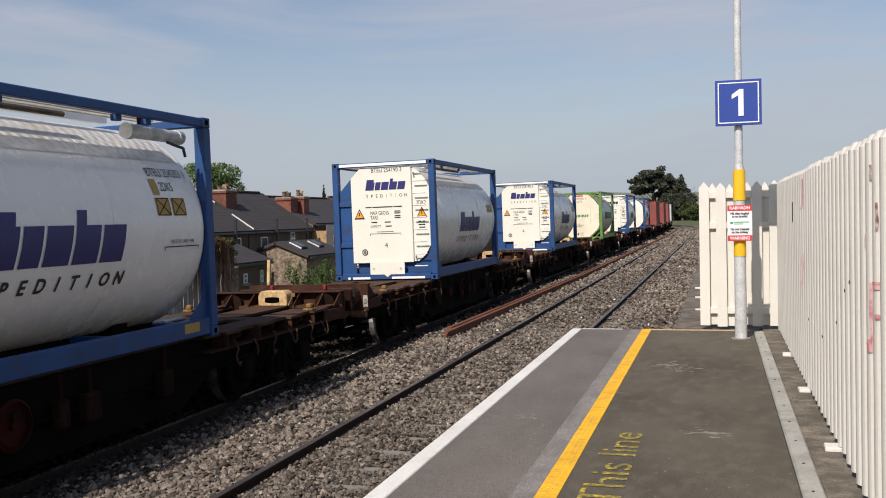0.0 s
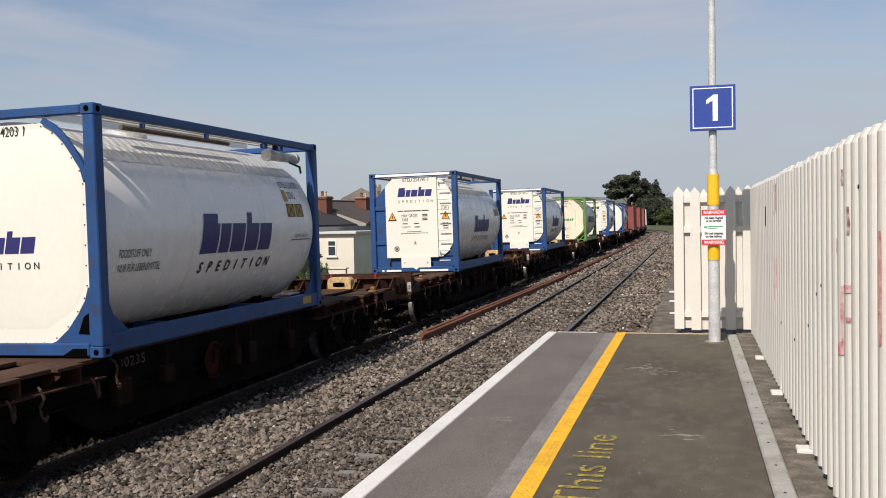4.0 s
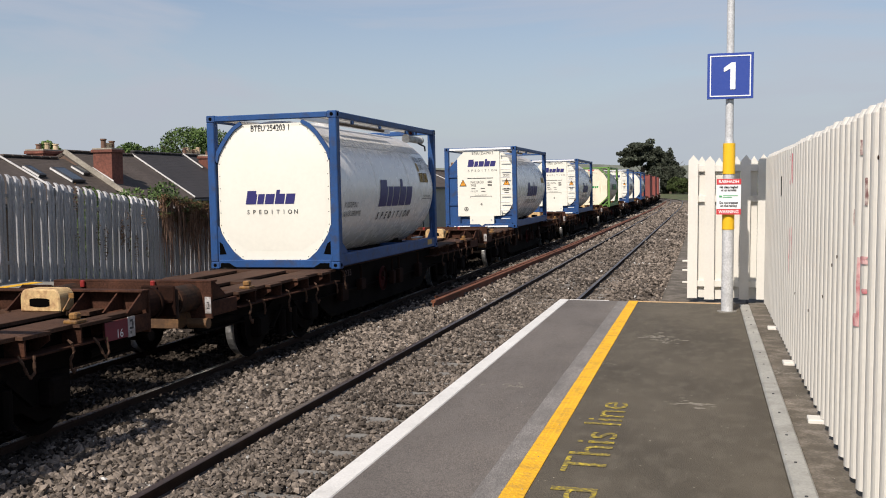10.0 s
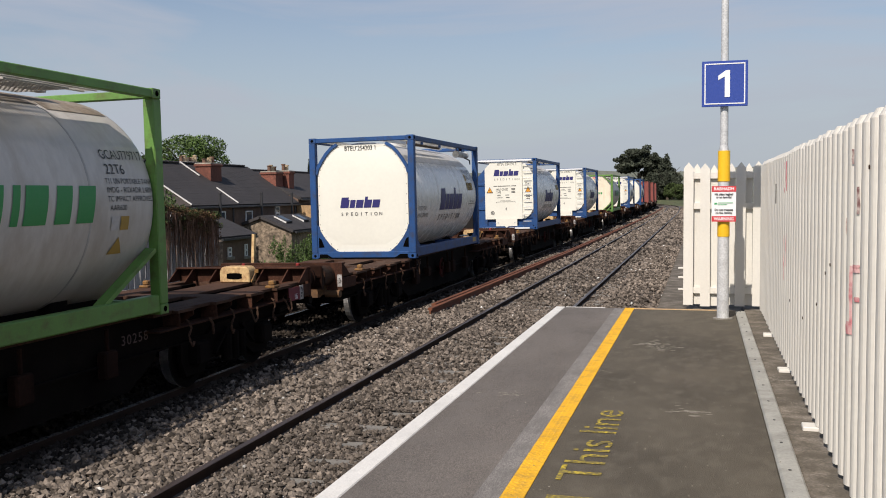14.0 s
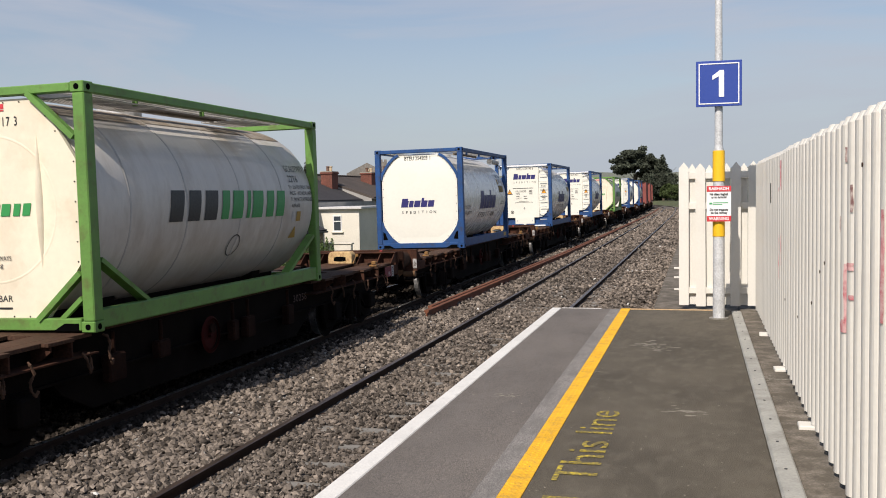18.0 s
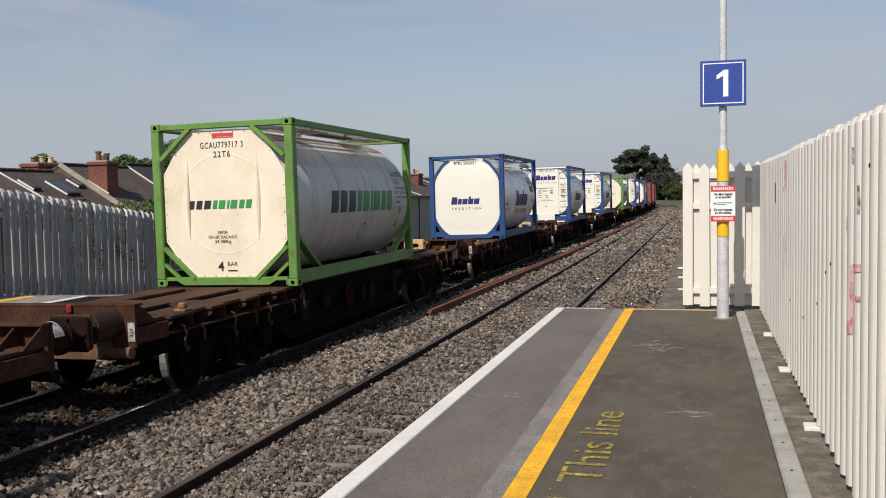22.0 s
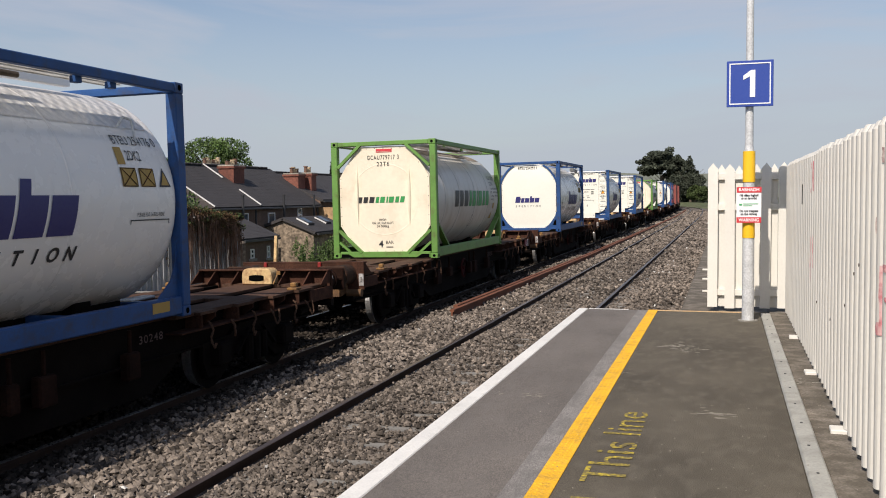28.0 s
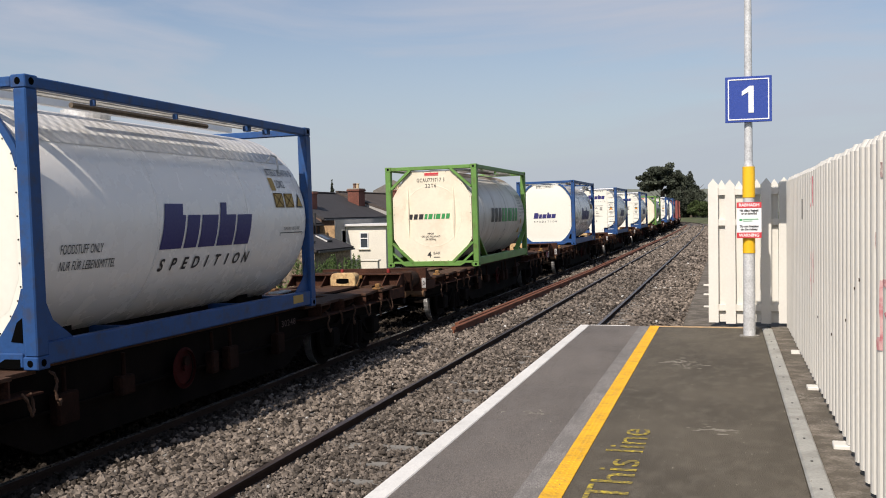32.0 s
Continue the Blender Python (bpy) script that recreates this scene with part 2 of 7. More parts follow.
TANK_GRIME = mat("tank_top_grime", (0.2, 0.155, 0.11), 0.75, var=0.35, scale=1.4, fine=20, grain=0.25, bump=0.1, dirt=(0.4, 0.36, 0.3), dirt_amount=0.5, dirt_scale=2.5, stretch=(1, 1.5, 1))
GRASS = mat("grass_ground", (0.07, 0.085, 0.03), 0.95, var=0.4, scale=0.25, fine=8, grain=0.4, bump=0.6, depth=0.05, dirt=(0.12, 0.1, 0.06), dirt_amount=0.3, dirt_scale=0.6)
LEAF = mat("leaves_green", (0.068, 0.115, 0.024), 0.7, var=0.35, scale=0.5, fine=6, grain=0.2, bump=0.0, island=0.45)
# dark leaves, lifted a little: distance haze put into the colour
LEAF_DARK_HAZY = mat("leaves_dark_hazy", (0.052, 0.06, 0.042), 0.75, var=0.35, scale=0.4, fine=6, grain=0.2, bump=0.0, island=0.5, gloss=0.15)
LEAF_MID = mat("leaves_mid", (0.05, 0.07, 0.022), 0.7, var=0.35, scale=0.5, fine=6, grain=0.2, bump=0.0, island=0.45, gloss=0.25)
LEAF_BROWN = mat("creeper_brown", (0.14, 0.085, 0.048), 0.8, var=0.4, scale=1.5, fine=12, grain=0.25, bump=0.0, island=0.35, gloss=0.1)
CREEPER_STEM = mat("creeper_stem", (0.2, 0.125, 0.09), 0.85, var=0.35, scale=1.5, fine=12, grain=0.25, bump=0.0, island=0.5, gloss=0.1)
BARK = mat("bark", (0.09, 0.07, 0.05), 0.95, var=0.3, scale=3, fine=25, grain=0.3, bump=0.6)
SLATE = mat("roof_slate", (0.082, 0.066, 0.056), 0.85, var=0.2, scale=0.9, fine=11, grain=0.25, bump=0.1, random_tint=0.14, dirt=(0.072, 0.06, 0.048), dirt_amount=0.3, dirt_scale=1.3, gloss=0.3)
SLATE_DARK = mat("roof_slate_dark", (0.04, 0.036, 0.036), 0.8, var=0.15, scale=0.9, fine=11, grain=0.2, bump=0.15)
LEAD = mat("lead_flashing", (0.62, 0.61, 0.59), 0.6, metal=0.1, var=0.12, fine=20, grain=0.1)
BRICK = mat("brick_red", (0.17, 0.062, 0.042), 0.9, var=0.25, scale=1.5, fine=14, grain=0.35, bump=0.3, random_tint=0.12)
BRICK_DARK = mat("brick_brown", (0.13, 0.085, 0.062), 0.9, var=0.22, scale=1.2, fine=10, grain=0.25, bump=0.3)
RENDER_GREY = mat("render_grey", (0.36, 0.345, 0.32), 0.92, var=0.15, scale=0.8, fine=18, grain=0.1, bump=0.2, dirt=(0.22, 0.2, 0.18), dirt_amount=0.3, dirt_scale=0.8)
RENDER_CREAM = mat("render_cream", (0.7, 0.66, 0.56), 0.85, var=0.08, scale=0.8, fine=18, grain=0.06, bump=0.1)
RUBBLE = mat("rubble_stone", (0.2, 0.155, 0.11), 0.95, var=0.45, scale=4.5, fine=11, grain=0.6, bump=0.7, depth=0.03)
BUFF_BRICK = mat("brick_buff", (0.42, 0.27, 0.14), 0.9, var=0.25, scale=2.5, fine=9, grain=0.3, bump=0.3)
STONE_GREY = mat("church_stone", (0.2, 0.18, 0.16), 0.95, var=0.2, scale=0.3, fine=2, grain=0.2, bump=0.1)
COPING = mat("gable_coping_stone", (0.3, 0.27, 0.22), 0.9, var=0.2, scale=1.5, fine=12, grain=0.2)
POT = mat("chimney_pot", (0.55, 0.42, 0.27), 0.85, var=0.15, fine=20, random_tint=0.2)
POT_DARK = mat("chimney_pot_dark", (0.16, 0.09, 0.06), 0.85, var=0.15, fine=20)
GLASS = mat("window_glass", (0.05, 0.06, 0.07), 0.08, var=0.1, fine=3, grain=0.02, bump=0.0)
UPVC = mat("white_window_frame", (0.75, 0.75, 0.73), 0.4, var=0.04, fine=20, grain=0.02, bump=0.0)
PIPE = mat("drainpipe_black", (0.03, 0.03, 0.032), 0.5, var=0.1)
# wooded green greyed over, the haze of distance being part of the colour
HILL = mat("hazy_far_hill", (0.17, 0.185, 0.16), 1.0, var=0.2, scale=0.02, fine=0.15, grain=0.2, bump=0.0)
# train
BLUE = mat("frame_blue", (0.021, 0.071, 0.205), 0.5, var=0.15, scale=1.5, fine=30, grain=0.08, bump=0.05, dirt=(0.05, 0.045, 0.045), dirt_amount=0.22, dirt_scale=5, gloss=0.25)
GREEN = mat("frame_green", (0.115, 0.25, 0.05), 0.5, var=0.15, scale=1.5, fine=30, grain=0.08, bump=0.05, dirt=(0.1, 0.06, 0.03), dirt_amount=0.16, dirt_scale=5)
CLADDING = mat("tank_cladding_white", (0.84, 0.805, 0.745), 0.26, var=0.02, scale=0.4, fine=4, grain=0.0, bump=0.0)
DIRTY_CLAD = mat("tank_cladding_soiled", (0.56, 0.527, 0.476), 0.38, var=0.1, scale=0.7, fine=14, grain=0.05, bump=0.04, dirt=(0.36, 0.3, 0.23), dirt_amount=0.3, dirt_scale=1.3, stretch=(0.7, 1.3, 0.5))
END_WHITE = mat("tank_end_white", (0.77, 0.755, 0.66), 0.45, var=0.03, scale=0.9, fine=14, grain=0.02, bump=0.03)
END_CREAM = mat("tank_end_cream", (0.77, 0.695, 0.54), 0.5, var=0.06, scale=0.9, fine=14, grain=0.03, bump=0.05, dirt=(0.6, 0.49, 0.34), dirt_amount=0.14, dirt_scale=1.6)
ALU_TREAD = mat("worn_aluminium_top", (0.7, 0.685, 0.66), 0.42, metal=0.25, var=0.12, scale=2.5, fine=32, grain=0.12, bump=0.0, dirt=(0.44, 0.4, 0.34), dirt_amount=0.3, dirt_scale=2.6)


def quilted(m, size=0.075, strength=0.55):
    """Presses a raised lozenge pattern into a sheet."""
    n, l = m.node_tree.nodes, m.node_tree.links
    tc = n.new("ShaderNodeTexCoord")
    sep = n.new("ShaderNodeSeparateXYZ")
    l.new(tc.outputs["Object"], sep.inputs[0])
    out = []
    for axis in ("Y", "X" if size < 0.05 else "Z"):
        k = n.new("ShaderNodeMath")
        k.operation = "MULTIPLY"
        k.inputs[1].default_value = math.pi / size
        l.new(sep.outputs[axis], k.inputs[0])
        s = n.new("ShaderNodeMath")
        s.operation = "SINE"
        l.new(k.outputs[0], s.inputs[0])
        out.append(s)
    p = n.new("ShaderNodeMath")
    p.operation = "MULTIPLY"
    l.new(out[0].outputs[0], p.inputs[0])
    l.new(out[1].outputs[0], p.inputs[1])
    bp = n.new("ShaderNodeBump")
    bp.inputs["Strength"].default_value, bp.inputs["Distance"].default_value = strength, 0.16 * size
    l.new(p.outputs[0], bp.inputs["Height"])
    l.new(bp.outputs["Normal"], n["Principled BSDF"].inputs["Normal"])


quilted(ALU_TREAD)
quilted(YELLOW_PAINT, 0.022, 0.18)
PLANK = mat("walkway_metal", (0.6, 0.6, 0.58), 0.45, metal=0.3, var=0.15, scale=3, fine=40, grain=0.15, bump=0.05, dirt=(0.3, 0.26, 0.2), dirt_amount=0.25, dirt_scale=4)
SEAM = mat("cladding_seam", (0.42, 0.4, 0.37), 0.6, var=0.2, scale=3, fine=30, grain=0.1, bump=0.0)
NAVY = mat("navy_lettering", (0.022, 0.02, 0.13), 0.5, var=0.05, fine=30, grain=0.02, bump=0.0)
MARK_BLACK = mat("black_lettering", (0.02, 0.02, 0.022), 0.5, var=0.05, fine=30, grain=0.02, bump=0.0)
MARK_GREEN = mat("green_lettering", (0.03, 0.27, 0.07), 0.5, var=0.05, fine=30, grain=0.02, bump=0.0)
MARK_OCHRE = mat("ochre_label", (0.4, 0.25, 0.05), 0.55, var=0.08, fine=30, grain=0.04, bump=0.0)
MARK_ORANGE = mat("orange_label", (0.8, 0.33, 0.02), 0.5, var=0.06, fine=30, grain=0.03, bump=0.0)
WAGON = mat("wagon_rust_brown", (0.052, 0.024, 0.016), 0.85, var=0.45, scale=1.6, fine=40, grain=0.35, bump=0.25, dirt=(0.12, 0.05, 0.028), dirt_amount=0.25, dirt_scale=4, gloss=0.1)
DECK = mat("wagon_deck", (0.08, 0.043, 0.028), 0.88, var=0.4, scale=1.0, fine=35, grain=0.35, bump=0.25, dirt=(0.042, 0.024, 0.016), dirt_amount=0.45, dirt_scale=2, gloss=0.15)
# near-black: grime, plus the shade below the wagons put into the colour
UNDER = mat("underframe_grime_and_shade", (0.008, 0.006, 0.005), 0.92, var=0.35, scale=2, fine=30, grain=0.25, bump=0.3, gloss=0.06)
GEAR = mat("grimy_rust", (0.02, 0.009, 0.006), 0.9, var=0.4, scale=3, fine=30, grain=0.3, bump=0.3, gloss=0.1)
CHAIN = mat("rusty_chain", (0.085, 0.05, 0.034), 0.85, var=0.4, scale=9, fine=60, grain=0.3, bump=0.2, gloss=0.1)
BUFFER_RUST = mat("headstock_ochre_rust", (0.13, 0.068, 0.028), 0.8, var=0.3, scale=3, fine=40, grain=0.25, bump=0.2, dirt=(0.04, 0.02, 0.014), dirt_amount=0.3, dirt_scale=4)
CHIP_YELLOW = mat("chipped_cream_paint", (0.6, 0.42, 0.2), 0.7, var=0.12, scale=4, fine=40, grain=0.1, dirt=(0.22, 0.075, 0.03), dirt_amount=0.38, dirt_scale=9)
LOCK_YELLOW = mat("lock_dull_yellow", (0.26, 0.13, 0.03), 0.7, var=0.25, scale=6, fine=40, dirt=(0.07, 0.04, 0.025), dirt_amount=0.55, dirt_scale=14)
BUFFER_GREASE = mat("greasy_buffer", (0.03, 0.02, 0.015), 0.85, gloss=0.15, var=0.4, scale=4, fine=30, grain=0.3, bump=0.2, dirt=(0.09, 0.04, 0.022), dirt_amount=0.4, dirt_scale=5)
WHEEL = mat("wheel_steel", (0.72, 0.71, 0.69), 0.38, metal=0.9, var=0.2, scale=6, fine=30, grain=0.15)
WAGON_NUMBER = mat("faded_wagon_number", (0.12, 0.088, 0.08), 0.9, var=0.3, scale=6, fine=60, grain=0.3, gloss=0.1)
WORN_LABEL = mat("soiled_label", (0.42, 0.41, 0.4), 0.7, var=0.2, scale=8, fine=60, grain=0.15, dirt=(0.16, 0.12, 0.1), dirt_amount=0.4, dirt_scale=14)
SIGNAL_RED = mat("small_red_plastic", (0.24, 0.018, 0.014), 0.5, var=0.2, fine=20)
PLATE_RED = mat("maroon_plate", (0.16, 0.018, 0.028), 0.7, var=0.25, scale=5, fine=40, grain=0.15)
HANDWHEEL_RED = mat("handwheel_red", (0.04, 0.007, 0.006), 0.8, var=0.25, fine=20, gloss=0.1)
BOX_RED = mat("container_red", (0.22, 0.055, 0.042), 0.6, var=0.15, scale=0.8, fine=12, grain=0.1, bump=0.05)
BOX_GREY = mat("container_pale", (0.5, 0.48, 0.46), 0.6, var=0.1, scale=0.8, fine=12, grain=0.1, bump=0.05)


# ---- building helpers ----
def part(name, bm, material, parent=None, label="", smooth=False):
    """Links a bmesh as one mesh object, under a thing if parent is given."""
    me = bpy.data.meshes.new(name)
    bm.normal_update()
    bm.to_mesh(me)
    bm.free()
    for m in material if isinstance(material, (list, tuple)) else (material,):
        me.materials.append(m)
    if smooth:
        me.polygons.foreach_set("use_smooth", [True] * len(me.polygons))
    ob = new(name, me)
    ob.parent = parent
    if label:
        ob["label"] = label
    return ob


def thing(name, m, label, category, group="", kind=""):
    ob = new(name)
    ob.empty_display_size = 0.2
    ob.matrix_basis = m
    return tagged(ob, label, category, group, kind)


def box(bm, lo, hi, bevel=0.0, m=None, mi=0):
    """A box from corner lo to corner hi, its edges bevelled."""
    c = [(a + b) / 2 for a, b in zip(lo, hi)]
    s = [abs(b - a) for a, b in zip(lo, hi)]
    t = Matrix.Translation(c) @ Matrix.Diagonal((*s, 1))
    r = bmesh.ops.create_cube(bm, size=1, matrix=t)
    vs = r["verts"]
    if bevel:
        es = list({e for v in vs for e in v.link_edges})
        bevel = min(bevel, 0.45 * min(s))
        r = bmesh.ops.bevel(bm, geom=es, offset=bevel, segments=1, affect="EDGES", profile=0.5)
        vs = list({v for f in r["faces"] for v in f.verts} | {v for v in vs if v.is_valid})
    if mi:
        for f in {f for v in vs for f in v.link_faces}:
            f.material_index = mi
    if m is not None:
        bmesh.ops.transform(bm, matrix=m, verts=vs)
    return vs


def rod(bm, a, b, r0, r1=None, seg=10, caps=True):
    """A round bar from a to b."""
    a, b = Vector(a), Vector(b)
    d = b - a
    m = Matrix.Translation((a + b) / 2) @ d.to_track_quat("Z", "Y").to_matrix().to_4x4()
    return bmesh.ops.create_cone(bm, cap_ends=caps, segments=seg, radius1=r0, radius2=r0 if r1 is None else r1, depth=d.length, matrix=m)["verts"]


def beam(bm, a, b, w, h, up=(0, 0, 1), bevel=0.0):
    """A square bar from a to b, w wide and h high."""
    a, b = Vector(a), Vector(b)
    d = (b - a).normalized()
    x = d.cross(Vector(up)).normalized()
    z = x.cross(d)
    m = Matrix((x, d, z)).transposed().to_4x4()
    m.translation = (a + b) / 2
    n = (b - a).length / 2
    return box(bm, (-w / 2, -n, -h / 2), (w / 2, n, h / 2), bevel, m)


def plate(bm, pts, thick, m=None, mi=0):
    """A flat plate: an outline (x, z) extruded along y by thick."""
    v0 = [bm.verts.new((x, 0, z)) for x, z in pts]
    v1 = [bm.verts.new((x, thick, z)) for x, z in pts]
    fs = [bm.faces.new(v0), bm.faces.new(v1[::-1])]
    n = len(pts)
    for i in range(n):
        j = (i + 1) % n
        fs.append(bm.faces.new((v0[j], v0[i], v1[i], v1[j])))
    for f in fs:
        f.material_index = mi
    if m is not None:
        bmesh.ops.transform(bm, matrix=m, verts=v0 + v1)
    return v0 + v1


def lathe(bm, profile, seg=40, m=None, cap=True):
    """Turns (radius, height) points about the y axis."""
    rings = []
    for r, h in profile:
        rings.append([bm.verts.new((r * math.cos(2 * math.pi * i / seg), h, r * math.sin(2 * math.pi * i / seg))) for i in range(seg)])
    for a, b in zip(rings, rings[1:]):
        for i in range(seg):
            j = (i + 1) % seg
            bm.faces.new((a[i], a[j], b[j], b[i]))
    if cap:
        bm.faces.new(rings[0][::-1])
        bm.faces.new(rings[-1])
    vs = [v for r in rings for v in r]
    if m is not None:
        bmesh.ops.transform(bm, matrix=m, verts=vs)
    return vs


def text_mesh(body, size, shear=0.0, bold=0.0, spacing=1.0, width=None, align="CENTER"):
    """The letters of body as a flat bmesh in x and y."""
    cu = bpy.data.curves.new("letters", "FONT")
    cu.body, cu.size, cu.shear, cu.offset, cu.space_character = body, size, shear, bold, spacing
    cu.align_x, cu.align_y, cu.resolution_u = align, "CENTER", 3
    ob = bpy.data.objects.new("letters", cu)
    scene.collection.objects.link(ob)
    me = bpy.data.meshes.new_from_object(ob.evaluated_get(bpy.context.evaluated_depsgraph_get()))
    bpy.data.objects.remove(ob)
    bm = bmesh.new()
    bm.from_mesh(me)
    bpy.data.meshes.remove(me)
    if width and bm.verts:
        xs = [v.co.x for v in bm.verts]
        k = width / max(1e-6, max(xs) - min(xs))
        for v in bm.verts:
            v.co.x *= k
    return bm


def write(name, body, size, m, material, parent, **kw):
    """Letters laid on a flat face: m takes x right, y up, z out of the face."""
    bm = text_mesh(body, size, **kw)
    bmesh.ops.transform(bm, matrix=m, verts=bm.verts)
    return part(name, bm, material, parent)


def facing(x, y, z, rz=0):
    """A face that looks to -y: x right, y up."""
    return pose(x, y, z, 90, 0, rz)


# ---- the line of the track ----
RAIL_Z = -0.79
NEAR_X, FAR_X = -3.452, -7.205
GAUGE = 1.67
SLEEPER_Y = -4.93


def bend(y):
    """How far the line has swung to the left at y."""
    s = -max(0.0, y - 92.0) ** 2 / 4000.0
    return s - max(0.0, y - 150.0) ** 2 / 420.0


def sweep(bm, section, ys, x0, z0, dz=lambda y: 0.0):
    """An outline (x, z) swept along the line's bend."""
    rings = []
    for y in ys:
        rings.append([bm.verts.new((x0 + bend(y) + px, y, z0 + pz + dz(y))) for px, pz in section])
    n = len(section)
    for a, b in zip(rings, rings[1:]):
        for i in range(n):
            j = (i + 1) % n
            bm.faces.new((a[i], a[j], b[j], b[i]))
    bm.faces.new(rings[0][::-1])
    bm.faces.new(rings[-1])


def steps(a, b, fine_to=60.0):
    ys, y = [], a
    while y < b:
        ys.append(y)
        y += 2.0 if y < fine_to else 6.0
    return ys + [b]


# ---- ground ----
def ground_z(x, y):
    x = x - bend(y)
    h = 0.25 * noise.noise(Vector((x * 0.05, y * 0.05, 3.0)))
    if x < -11.2:
        h += -1.0 - 3.4 * min(1.0, max(0.0, (-12.6 - x) / 5.0)) + min(0.0, 0.0)
        return h if y < 300 else h + 4.0
    if x > 1.2:
        return -0.35 + h
    return -1.12


def build_ground():
    xs = [-900, -400, -200, -120, -80, -60, -50, -44, -38, -33, -28, -24, -21, -19, -17.6, -16, -14.5, -13, -12.6, -11.2, -9.8, -6, -2, 1.2, 3, 6, 10, 16, 25, 40, 70, 120, 250, 500, 900]
    ys = [-60, -30, -15, -8, 0] + list(range(4, 80, 4)) + list(range(80, 260, 10)) + [280, 330, 400, 500, 700, 1000, 1500, 2200]
    verts = [(x + bend(min(y, 260)), y, ground_z(x + bend(min(y, 260)), min(y, 260)) if y < 260 else -2.0) for y in ys for x in xs]
    n = len(xs)
    faces = [(j * n + i, j * n + i + 1, (j + 1) * n + i + 1, (j + 1) * n + i) for j in range(len(ys) - 1) for i in range(n - 1)]
    me = bpy.data.meshes.new("ground")
    me.from_pydata(verts, [], faces)
    me.materials.append(GRASS)
    tagged(new("ground", me), "rough grassy ground falling away from the line", "ground", kind="structure")
    bm = bmesh.new()
    pts = []
    for i in range(81):
        a = -1.0 + 2.0 * i / 80
        h = 33 + 5 * noise.noise(Vector((a * 3.0, 1.0, 0))) + 4 * noise.noise(Vector((a * 14.0, 5.0, 0))) + 1.3 * noise.noise(Vector((a * 60.0, 5.0, 0)))
        pts.append((a * 900.0, h - 14.0))
    plate(bm, [(-900, -30)] + pts + [(900, -30)], 60, Matrix.Translation((0, 820, 0)))
    tagged(part("backdrop", bm, HILL), "low wooded hills far off on the horizon", "hills", kind="structure")


